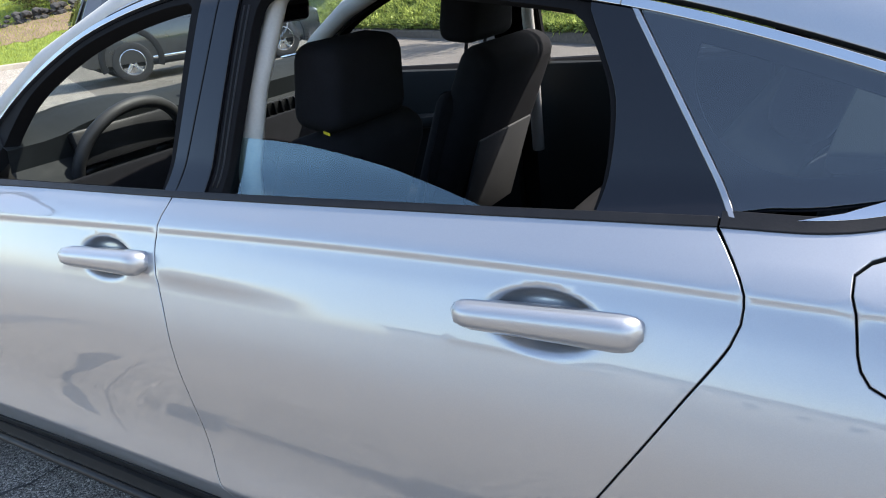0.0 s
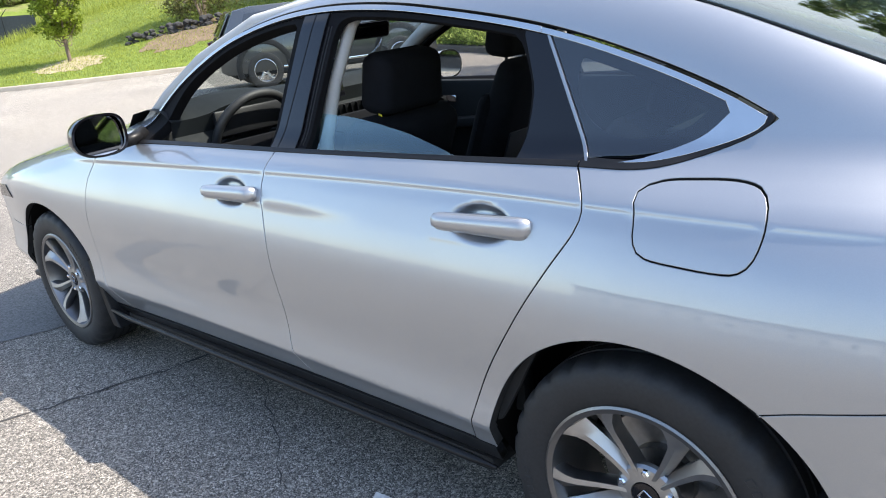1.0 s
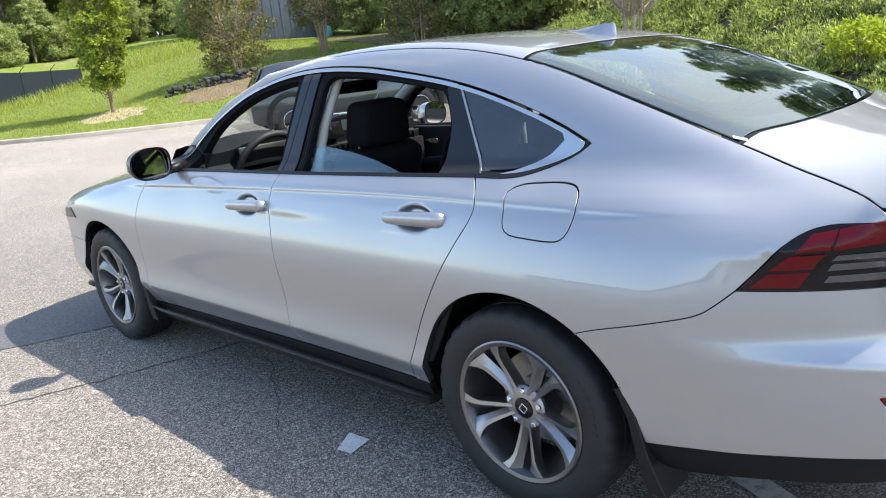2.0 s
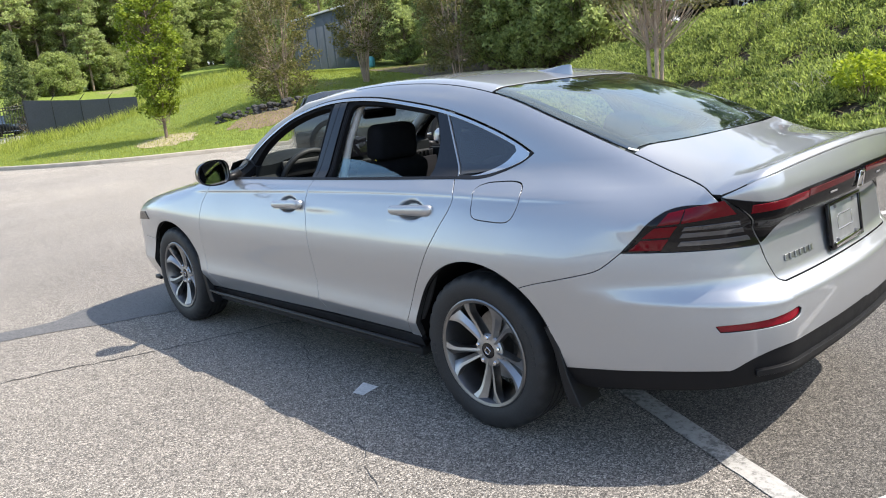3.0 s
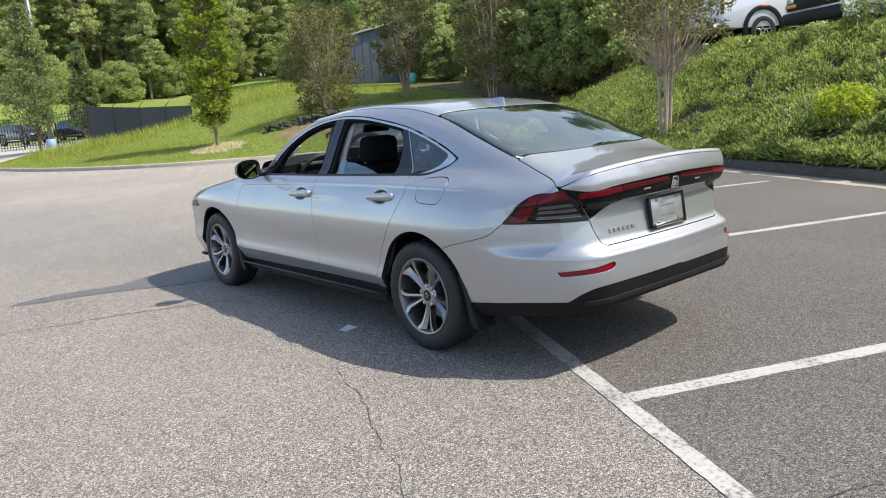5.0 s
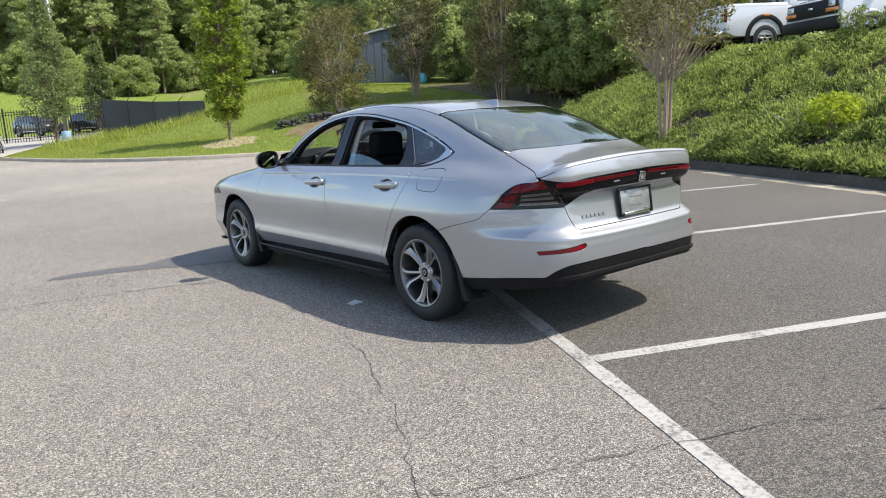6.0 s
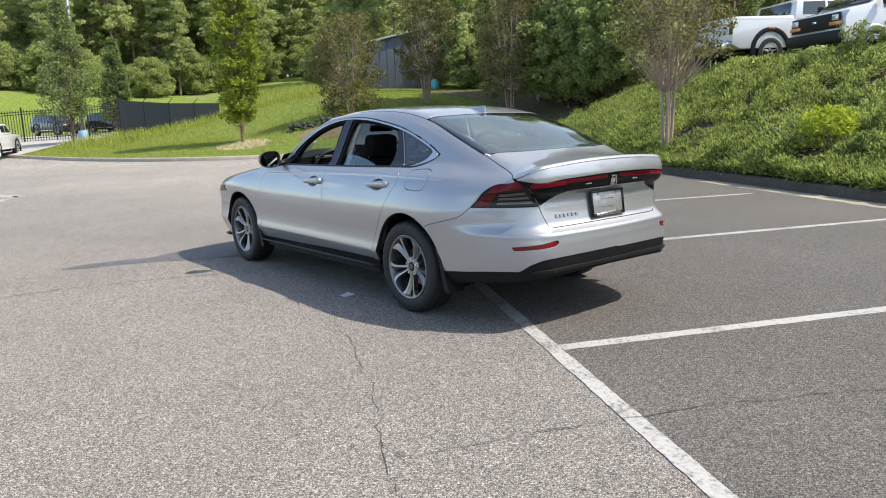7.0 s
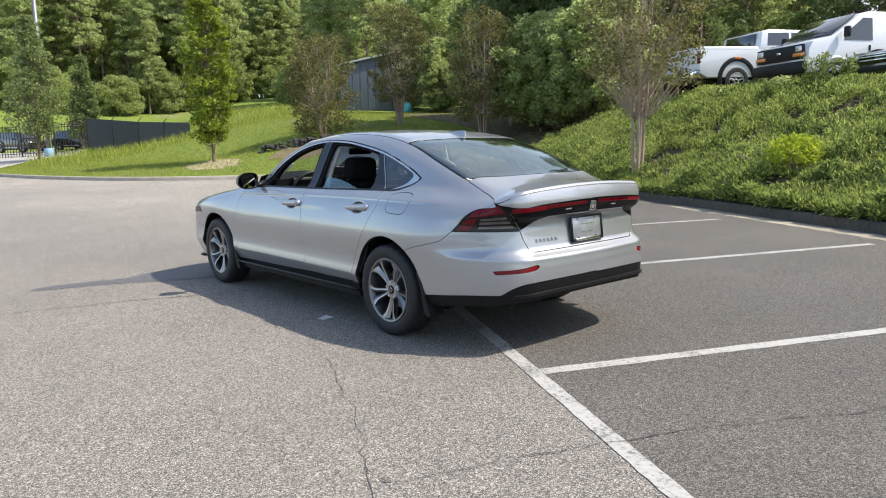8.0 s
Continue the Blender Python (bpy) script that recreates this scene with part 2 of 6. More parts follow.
def skin(kind, u, v):
    """Points and normals of the skin. L: u = x, v = z from the left side; T: u = x, v = y from above; R, N: angle and height, round the tail or the nose."""
    u, v = np.asarray(u, float), np.asarray(v, float)
    o, i = np.zeros_like(u), np.zeros_like(u)
    if kind == "L":
        start, way, far = np.stack([u, o - 1.3, v], -1), np.stack([o, o + 1, o], -1), 1.3
    elif kind == "T":
        start, way, far = np.stack([u, v, o + 1.9], -1), np.stack([o, o, o - 1], -1), 1.5
    else:
        cx, s = (3.0, 1) if kind == "R" else (.1, -1)
        out = np.stack([s * np.cos(u), np.sin(u), o], -1)
        start, way, far = np.stack([o + cx, o, v], -1) + 1.8 * out, -out, 1.75
    # the first crossing from outside
    lo, hi = o.copy(), o + far
    found = np.zeros(u.shape, bool)
    for k in range(1, 61):
        p = start + way * (far * k / 60)
        now = (body(p[..., 0], p[..., 1], p[..., 2]) < 0) & ~found
        lo, hi = np.where(now, far * (k - 1) / 60, lo), np.where(now, far * k / 60, hi)
        found |= now
    for _ in range(20):
        mid = (lo + hi) / 2
        p = start + way * mid[..., None]
        inside = body(p[..., 0], p[..., 1], p[..., 2]) < 0
        hi, lo = np.where(inside, mid, hi), np.where(inside, lo, mid)
    p = start + way * hi[..., None]
    n = np.stack([body(*(p + d).T) - body(*(p - d).T) for d in np.eye(3) * .0015], -1)
    return p, n / np.linalg.norm(n, axis=-1, keepdims=True)



# ---- mesh tools ----
def part(name, mesh, mat, parent, label="", category="", kind="", smooth=True):
    """Links a mesh or bmesh, given in world places, as one object under a thing or a part."""
    if isinstance(mesh, bmesh.types.BMesh):
        data = bpy.data.meshes.new(name)
        mesh.to_mesh(data)
        mesh.free()
        mesh = data
    if mat and not mesh.materials:
        mesh.materials.append(mat)
    ob = new(name, mesh)
    if parent:
        ob.parent = parent
        ob.matrix_parent_inverse = parent.matrix_basis.inverted() if parent.parent is None else Matrix()
    return tagged(ob, label, category, "", kind)


def thing(name, at, label, category, group="", turn=0.0):
    """A top-level Empty at the base of a thing."""
    ob = new(name)
    ob.empty_display_size = .1
    ob.matrix_basis = pose(*at, 0, 0, turn)
    return tagged(ob, label, category, group)


def mesh_of(name, verts, faces, smooth=True, sharp=None):
    me = bpy.data.meshes.new(name)
    me.from_pydata([tuple(map(float, v)) for v in verts], [], [tuple(map(int, f)) for f in faces])
    if smooth:
        me.polygons.foreach_set("use_smooth", [True] * len(me.polygons))
        if sharp is not None:
            me.set_sharp_from_angle(angle=radians(sharp))
    me.update()
    return me


def big_mesh(name, verts, faces, smooth=False):
    """A mesh from arrays of places and of triangles or quads."""
    verts, faces = np.asarray(verts, np.float32), np.asarray(faces, np.int32)
    me = bpy.data.meshes.new(name)
    n, k = faces.shape
    me.vertices.add(len(verts)), me.loops.add(n * k), me.polygons.add(n)
    me.vertices.foreach_set("co", verts.ravel())
    me.loops.foreach_set("vertex_index", faces.ravel())
    me.polygons.foreach_set("loop_start", np.arange(0, n * k, k, dtype=np.int32))
    me.polygons.foreach_set("use_smooth", np.full(n, smooth))
    me.update(calc_edges=True)
    return me


def solid(bm, sharp=35):
    """A finished mesh out of a bmesh, shaded smooth but for its sharp edges."""
    me = bpy.data.meshes.new("mesh")
    bmesh.ops.recalc_face_normals(bm, faces=bm.faces)
    bm.to_mesh(me)
    bm.free()
    me.polygons.foreach_set("use_smooth", [True] * len(me.polygons))
    me.set_sharp_from_angle(angle=radians(sharp))
    return me


def block(size, m=None, bevel=.01, segments=2, taper=None, bm=None):
    """A bevelled box about its centre; taper: the x and y scale of its top."""
    bm = bm or bmesh.new()
    old = set(bm.verts)
    bmesh.ops.create_cube(bm, size=1)
    fresh = [v for v in bm.verts if v not in old]
    for v in fresh:
        k = taper if taper and v.co.z > 0 else (1, 1)
        v.co = Vector((v.co.x * size[0] * k[0], v.co.y * size[1] * k[1], v.co.z * size[2]))
    if bevel:
        edges = list({e for v in fresh for e in v.link_edges})
        made = bmesh.ops.bevel(bm, geom=edges, offset=bevel, segments=segments, affect="EDGES", profile=.5)
        fresh = list({v for v in bm.verts if v not in old})
    if m is not None:
        bmesh.ops.transform(bm, matrix=m, verts=fresh)
    return bm


def lathe(profile, n=48, axis="Y"):
    """Turns (radius, along) pairs about an axis."""
    pr = np.array(profile, float)
    a = np.linspace(0, 2 * math.pi, n, endpoint=False)
    r, h = np.repeat(pr[:, 0], n), np.repeat(pr[:, 1], n)
    c, s = np.tile(np.cos(a), len(pr)), np.tile(np.sin(a), len(pr))
    v = np.stack([r * c, h, r * s] if axis == "Y" else [r * c, r * s, h], -1)
    f = [(i * n + j, i * n + (j + 1) % n, (i + 1) * n + (j + 1) % n, (i + 1) * n + j) for i in range(len(pr) - 1) for j in range(n)]
    return v, f


def rod(points, radii, n=8, cap=True):
    """A round bar along points, with a radius at each."""
    P = [Vector(p) for p in points]
    radii = radii if hasattr(radii, "__len__") else [radii] * len(P)
    verts, faces = [], []
    side = None
    for i, p in enumerate(P):
        d = (P[min(i + 1, len(P) - 1)] - P[max(i - 1, 0)]).normalized()
        if side is None:
            side = d.orthogonal().normalized()
        side = (side - d * side.dot(d)).normalized()
        up = d.cross(side)
        for k in range(n):
            a = 2 * math.pi * k / n
            verts.append(p + (side * math.cos(a) + up * math.sin(a)) * radii[i])
    for i in range(len(P) - 1):
        for k in range(n):
            faces.append((i * n + k, i * n + (k + 1) % n, (i + 1) * n + (k + 1) % n, (i + 1) * n + k))
    if cap:
        faces += [tuple(range(n))[::-1], tuple(range((len(P) - 1) * n, len(P) * n))]
    return verts, faces


def joined(*pieces):
    verts, faces = [], []
    for v, f in pieces:
        k = len(verts)
        verts += [tuple(p) for p in v]
        faces += [tuple(i + k for i in q) for q in f]
    return verts, faces


def flow(points, step=.015, smooth=True):
    """Points along a smooth line (or straight legs) through the given ones."""
    P = np.array(points, float)
    if len(P) < 3 or not smooth:
        out = []
        for a, b in zip(P[:-1], P[1:]):
            n = max(1, int(np.linalg.norm(b - a) / step))
            out += [a + (b - a) * i / n for i in range(n)]
        return out + [P[-1]]
    Q = np.vstack([2 * P[0] - P[1], P, 2 * P[-1] - P[-2]])
    out = []
    for i in range(1, len(Q) - 2):
        a, b, c, d = Q[i - 1:i + 3]
        n = max(2, int(np.linalg.norm(c - b) / step))
        for t in np.linspace(0, 1, n, endpoint=False):
            out.append(.5 * (2 * b + (c - a) * t + (2 * a - 5 * b + 4 * c - d) * t * t + (3 * b - a - 3 * c + d) * t ** 3))
    return out + [P[-1]]


def ring(*legs):
    """One closed outline out of several lines laid end to end."""
    out = []
    for leg in legs:
        for p in leg:
            p = np.asarray(p, float)
            if not out or np.linalg.norm(p - out[-1]) > 1e-4:
                out.append(p)
    if np.linalg.norm(out[0] - out[-1]) < 1e-3:
        out.pop()
    return np.array(out)


def within(points, loop):
    x, y = points[:, 0][:, None], points[:, 1][:, None]
    a, b = loop, np.roll(loop, -1, 0)
    cross = (a[:, 1] > y) != (b[:, 1] > y)
    with np.errstate(divide="ignore", invalid="ignore"):
        at = (b[:, 0] - a[:, 0]) * (y - a[:, 1]) / (b[:, 1] - a[:, 1]) + a[:, 0]
    return (np.sum(cross & (x < at), 1) % 2) == 1


def away(points, loop):
    """How far points are from an outline."""
    a, d = loop, np.roll(loop, -1, 0) - loop
    out = np.empty(len(points))
    for k in range(0, len(points), 400):
        w = points[k:k + 400, None] - a
        t = np.clip((w * d).sum(-1) / np.maximum((d * d).sum(-1), 1e-12), 0, 1)
        out[k:k + 400] = np.linalg.norm(w - t[..., None] * d, axis=-1).min(1)
    return out


def shrink(loop, by):
    a, b = np.roll(loop, 1, 0), np.roll(loop, -1, 0)
    d = b - a
    n = np.stack([-d[:, 1], d[:, 0]], -1) / np.maximum(np.linalg.norm(d, axis=1, keepdims=True), 1e-9)
    area = np.sum(loop[:, 0] * b[:, 1] - b[:, 0] * loop[:, 1])
    return loop + n * by * (1 if area > 0 else -1)


def fill(loops, step, dense=(), rows=(), clear=.018):
    """Triangles that fill the first outline less the others, with points inside."""
    from mathutils.geometry import delaunay_2d_cdt
    outer = loops[0]
    lo, hi = outer.min(0), outer.max(0)
    grids = [(lo[0], hi[0], lo[1], hi[1], step), *dense]
    inner = []
    for k, (x0, x1, y0, y1, s) in enumerate(grids):
        gx, gy = np.meshgrid(np.arange(x0 + s / 2, x1, s), np.arange(y0 + s / 2, y1, s * .87))
        gx = gx + (np.arange(gx.shape[0]) % 2)[:, None] * s / 2
        g = np.stack([gx.ravel(), gy.ravel()], -1)
        if not len(g):
            continue
        for x2, x3, y2, y3, s2 in grids[k + 1:]:
            g = g[~((g[:, 0] > x2 - s2) & (g[:, 0] < x3 + s2) & (g[:, 1] > y2 - s2) & (g[:, 1] < y3 + s2))]
        g = g[within(g, outer)] if len(g) else g
        for q in loops:
            if len(g):
                g = g[away(g, q) > .45 * min(s, .03)]
        for q in loops[1:]:
            if len(g):
                g = g[~within(g, q)]
        if len(rows) and len(g):
            r = np.array(rows[len(rows) // 2])
            g = g[(np.abs(np.interp(g[:, 0], r[:, 0], r[:, 1]) - g[:, 1]) > clear) | (g[:, 0] < r[0, 0]) | (g[:, 0] > r[-1, 0])]
        inner.append(g)
    for r in rows:
        r = np.array(r)
        r = r[within(r, outer)]
        for q in loops:
            r = r[away(r, q) > .004] if len(r) else r
        for q in loops[1:]:
            r = r[~within(r, q)] if len(r) else r
        inner.append(r)
    pts, edges = [], []
    for q in loops:
        k = len(pts)
        pts += list(q)
        edges += [(k + i, k + (i + 1) % len(q)) for i in range(len(q))]
    count = len(pts)
    pts += [p for g in inner for p in g]
    v, _, f, *_ = delaunay_2d_cdt([Vector(p) for p in pts], edges, [], 0, 1e-6)
    v = np.array([tuple(p) for p in v])
    f = np.array([t for t in f if len(t) == 3])
    mid = v[f].mean(1)
    keep = within(mid, outer)
    for q in loops[1:]:
        keep &= ~within(mid, q)
    f = f[keep]
    a, b, c = v[f[:, 0]], v[f[:, 1]], v[f[:, 2]]
    ab, ac = b - a, c - a
    turn = ab[:, 0] * ac[:, 1] - ab[:, 1] * ac[:, 0]
    f = f[np.abs(turn) > 1e-9]
    turn = turn[np.abs(turn) > 1e-9]
    f[turn < 0] = f[turn < 0][:, ::-1]
    return v, f


def rims(f):
    """The border edges of triangles, in their own direction."""
    e = np.concatenate([f[:, [0, 1]], f[:, [1, 2]], f[:, [2, 0]]])
    known = {tuple(p) for p in e}
    return [p for p in known if (p[1], p[0]) not in known]


STRETCH = {"L": (1, 1), "T": (1, 1), "R": (.95, 1), "N": (.95, 1)}


def panel(name, kind, loop, mat, parent, holes=(), step=.03, off=0.0, depth=.026, dense=(), rows=(), gap=.0026, both=True, label="", curl=.0016):
    """A piece of the sedan's skin inside an outline, with rolled and returned edges; both: on the right side too."""
    k = np.array(STRETCH[kind])
    loops = [shrink(np.asarray(loop) * k, gap)] + [shrink(np.asarray(h) * k, -gap) for h in holes]
    v, f = fill(loops, step, dense, rows)
    p, n = skin(kind, v[:, 0] / k[0], v[:, 1] / k[1])
    p = p + n * off
    a, b, c = p[f[:, 0]], p[f[:, 1]], p[f[:, 2]]
    if np.mean(np.sum(np.cross(b - a, c - a) * n[f[:, 0]], 1)) < 0:
        f = f[:, ::-1]
    edge = rims(f)
    out_dir = np.zeros_like(p)
    for i, j in edge:
        o = np.cross(p[j] - p[i], (n[i] + n[j]) / 2)
        o /= max(np.linalg.norm(o), 1e-9)
        out_dir[i] += o
        out_dir[j] += o
    out_dir /= np.maximum(np.linalg.norm(out_dir, axis=1, keepdims=True), 1e-9)
    border = sorted({i for e in edge for i in e})
    at1 = {i: len(p) + k2 for k2, i in enumerate(border)}
    at2 = {i: len(p) + len(border) + k2 for k2, i in enumerate(border)}
    B = np.array(border)
    verts = np.concatenate([p, p[B] + out_dir[B] * curl - n[B] * curl, p[B] + out_dir[B] * curl - n[B] * depth])
    normals = np.concatenate([n, out_dir[B], out_dir[B]])
    faces = [tuple(t) for t in f] + [(j, i, at1[i], at1[j]) for i, j in edge] + [(at1[j], at1[i], at2[i], at2[j]) for i, j in edge]
    obs = []
    for sign in (1, -1) if both else (1,):
        flip = np.array([1, sign, 1])
        faces2 = faces if sign > 0 else [q[::-1] for q in faces]
        me = mesh_of(name, verts * flip, faces2)
        # gap shade is put in: deep edges of painted panels are near black
        if mat is PAINT:
            me.materials.append(mat), me.materials.append(UNDER)
            me.polygons.foreach_set("material_index", [0] * (len(faces) - len(edge)) + [1] * len(edge))
        at = np.empty(len(me.loops), np.int32)
        me.loops.foreach_get("vertex_index", at)
        me.normals_split_custom_set((normals * flip)[at])
        obs.append(part(name, me, mat, parent, label))
    return obs if both else obs[0]



# ---- ground: the lot runs along LOT_U, its stalls along LOT_V ----
LOT_U, LOT_V = Vector((.89, -.456, 0)), Vector((.456, .89, 0))


def lot(p, q, z=0.0):
    return LOT_U * p + LOT_V * q + Vector((0, 0, z))


def strip(points, width, z, height=.004, wobble=.004, seed=1):
    """A flat painted strip along points, with uneven edges."""
    rnd = random.Random(seed)
    P = [Vector((*p[:2], 0)) for p in flow([tuple(p[:2]) for p in points], .08, False)]
    verts, faces = [], []
    for i, p in enumerate(P):
        d = (P[min(i + 1, len(P) - 1)] - P[max(i - 1, 0)]).normalized()
        s = Vector((-d.y, d.x, 0)) * width / 2
        for k in (1, -1):
            verts.append(p + s * k * (1 + rnd.uniform(-1, 1) * wobble / width * 2) + Vector((0, 0, z + height)))
    faces = [(2 * i, 2 * i + 1, 2 * i + 3, 2 * i + 2) for i in range(len(P) - 1)]
    return verts, faces


ground = part("ground", mesh_of("ground", [(-900, -900, 0), (900, -900, 0), (900, 900, 0), (-900, 900, 0)], [(0, 1, 2, 3)]), ASPHALT, None,
              "worn grey asphalt of a parking lot with pale aggregate", "ground", "structure")


def line_paint():
    m, nodes, links, b = material("worn_white_paint")
    n = texture(nodes, links, "ShaderNodeTexNoise", 38.0, Detail=6.0, Roughness=.7)
    w = texture(nodes, links, "ShaderNodeTexNoise", 3.0, Detail=3.0)
    f = blend(nodes, links, .35, n.outputs["Fac"], w.outputs["Fac"])
    links.new(ramp(nodes, links, f, (.41, (.15, .145, .135)), (.49, (.34, .33, .31)), (.7, (.45, .435, .41))), b.inputs["Base Color"])
    b.inputs["Roughness"].default_value = .8
    bump(nodes, links, n.outputs["Fac"], .5, .002, b)
    return m


PAINT_LINE = line_paint()
KERB_STONE = plain("kerb_concrete", (.36, .315, .255), .85, 0, 30, .3, .003)
# this kerb's dark brown includes the shade of the bank plants
KERB_DARK = plain("shaded_weathered_kerb", (.085, .070, .055), .9, 0, 18, .45, .004)


def painted(points, width=.102, seed=1, label="worn white painted line on the asphalt"):
    v, f = strip(points, width, 0, seed=seed)
    tagged(part("parking_line", mesh_of("line", v, f, False), PAINT_LINE, None, label, "road marking", "structure"))


# the stalls are laid with darker asphalt
DARK_ASPHALT = asphalt_material("dark_asphalt", .555)
v, f = fill([np.array([tuple(lot(p, q).xy) for p, q in ((-19, 1.18), (40, 1.18), (40, 7.6), (-19, 7.6))])], 2.0)
part("parking_bays", big_mesh("bays", np.column_stack([v, np.full(len(v), .0018)]), f), DARK_ASPHALT, None, "darker grey asphalt of the parking stalls", "parking stalls", "structure")

# the long line along the ends of the stalls, the lines between the stalls
painted([lot(-.4, 1.18), lot(6.5, 1.195)], .095, seed=1)
painted([lot(4.035, 1.24), lot(3.73, 6.9)], seed=2)
painted([lot(.98, 2.4), lot(.64, 6.8)], seed=3)
painted([lot(-2.10, 2.4), lot(-2.41, 6.8)], seed=4)
v = [(2.05, -1.0, .0036), (1.99, -0.89, .0036), (2.1, -0.88, .0036), (2.12, -0.99, .0036)]
part("paint_patch", mesh_of("patch", v, [(0, 1, 2, 3)], False), plain("pale_paint", (.62, .60, .57), .8, 0, 60, .3), None, "short worn patch of white paint on the asphalt", "road marking", "structure")

# kerb: from the far lawn round into the corner, and along the planted bank
KERB = flow([(-90, -8.0), (-60, -1.5), (-46, 1.2), (-41, 2.4), (-37.6, 3.1), (-32, 3.6), (-28, 4.3), (-24.7, 5.3), (-22.3, 6.6), (-20.5, 8.4), (-18.4, 11.4), (-16.2, 14.2), (-14.6, 15.3), (-13.1, 15.1)], .6)
BANK_FOOT = [tuple(lot(p, 7.58).xy) for p in np.arange(-18.0, 40, .8)]
KERB_LINE = np.array([tuple(p) for p in KERB] + BANK_FOOT)


def kerb_piece(points, mat, label):
    """A raised kerb with a rounded front edge, along points."""
    prof = [(-.01, -.05), (0, .115), (.012, .14), (.035, .152), (.14, .155), (.15, .13), (.15, -.05)]
    P = [Vector((*p, 0)) for p in points]
    verts, faces = [], []
    for i, p in enumerate(P):
        d = (P[min(i + 1, len(P) - 1)] - P[max(i - 1, 0)]).normalized()
        s = Vector((-d.y, d.x, 0))
        verts += [p + s * a + Vector((0, 0, h)) for a, h in prof]
    k = len(prof)
    faces = [(i * k + j, (i + 1) * k + j, (i + 1) * k + j + 1, i * k + j + 1) for i in range(len(P) - 1) for j in range(k - 1)]
    return tagged(part("kerb", mesh_of("kerb", verts, faces, True, 40), mat, None, label, "kerb", "", "structure"), kind="structure")


kerb_piece([tuple(p) for p in KERB], KERB_STONE, "pale concrete kerb along the lawn")
kerb_piece(BANK_FOOT, KERB_DARK, "weathered kerb at the foot of the planted bank, coloured dark for its shade")


def terrain(x, y):
    """The height of the ground behind the kerb."""
    pts = np.stack([x, y], -1)
    d = np.empty(len(pts))
    a, e = KERB_LINE[:-1], np.diff(KERB_LINE, axis=0)
    for k in range(0, len(pts), 400):
        w = pts[k:k + 400, None] - a
        t = np.clip((w * e).sum(-1) / (e * e).sum(-1), 0, 1)
        d[k:k + 400] = np.linalg.norm(w - t[..., None] * e, axis=-1).min(1)
    p = x * LOT_U.x + y * LOT_U.y
    right = sstep(-21, -9, p)
    bank = .38 * (1 - np.exp(-d / .75)) + 1.85 * sstep(.1, 5.0, d) + .02 * d
    bank = bank - .05 * np.clip(p + 9.5, 0, 8) * sstep(.8, 4.5, d)
    q = x * LOT_V.x + y * LOT_V.y
    # a grassy shoulder runs out before the screened fence
    out = sstep(-27, -36, x)
    lawn = (1.0 + 1.9 * sstep(0, 1, (q + 4 + 7 * out) / (8 + 4 * out))) * (1 - np.exp(-d / 6)) + .02 * np.maximum(d - 8, 0) + .045 * np.maximum(-x - 28, 0) * sstep(12, 24, d)
    lawn = lawn + 4.5 * sstep(-63, -78, x) * sstep(3, 8, d) * (1 - .75 * sstep(12, 24, d))
    lawn = lawn + .12 * np.sin(x * .31 + 1) * np.sin(y * .27) * sstep(2, 9, d)
    return .135 + right * bank + (1 - right) * lawn


def terrain_mesh():
    far = np.array([(60, 60), (60, 120), (-160, 120), (-160, -20.0)], float)
    loop = np.concatenate([KERB_LINE + np.array([.04, .09]), far])
    v, f = fill([loop], 4.0, dense=((-50, 20, 2, 45, .8), (-10, 8, 3, 17, .4)))
    z = terrain(v[:, 0], v[:, 1])
    return big_mesh("terrain", np.column_stack([v, z]), f, True)


def grass_ground():
    m, nodes, links, b = material("grass_ground")
    n = texture(nodes, links, "ShaderNodeTexNoise", 5.0, Detail=6.0)
    w = texture(nodes, links, "ShaderNodeTexNoise", .28, Detail=4.0)
    fine = texture(nodes, links, "ShaderNodeTexNoise", 55.0, Detail=4.0)
    green = ramp(nodes, links, blend(nodes, links, .5, n.outputs["Fac"], fine.outputs["Fac"]), (.3, (.075, .115, .016)), (.55, (.18, .245, .03)), (.75, (.29, .34, .06)))
    dry = ramp(nodes, links, fine.outputs["Fac"], (.3, (.20, .17, .09)), (.7, (.33, .28, .16)))
    links.new(blend(nodes, links, ramp(nodes, links, w.outputs["Fac"], (.56, 0), (.72, .7)), green, dry), b.inputs["Base Color"])
    b.inputs["Roughness"].default_value = .9
    bump(nodes, links, fine.outputs["Fac"], 1.0, .05, b)
    return m


GRASS = grass_ground()
lawn = part("lawn", terrain_mesh(), GRASS, None, "bright green mown lawn rising behind the kerb", "lawn", "structure")

# far road across the lawn's end, bare ground under the woods
def draped(loop, name, mat, label, category, step=.6, lift=.02):
    v, f = fill([np.array(loop, float)], step)
    return part(name, big_mesh(name, np.column_stack([v, terrain(v[:, 0], v[:, 1]) + lift]), f, True), mat, None, label, category, "structure")


PALE_ROAD = plain("pale_far_road", (.36, .34, .31), .9, 0, 3, .12)
ROAD_LOOP = np.array(flow([(-39.0, 3.0), (-40.5, 4.6), (-44, 7.2), (-49, 10.4), (-56, 13.0), (-62, 12.5), (-64, 6), (-63, -1.5), (-58, -.9), (-46, 1.3), (-41, 2.5), (-39.0, 3.0)], .8))
draped(ROAD_LOOP, "road", PALE_ROAD, "pale road beyond the end of the lawn", "road", 1.2, .03)
STRAW = plain("pine_straw", (.10, .07, .048), .95, 0, 14, .4, .02)
draped(flow([(-26, 21), (-21, 20.4), (-16, 18.6), (-13, 17.4), (-9.5, 17.2), (-9, 24), (-16, 30), (-27, 30), (-26, 21)], .5), "woodland_floor", STRAW, "brown pine straw under the trees", "ground", 1.0, .03)

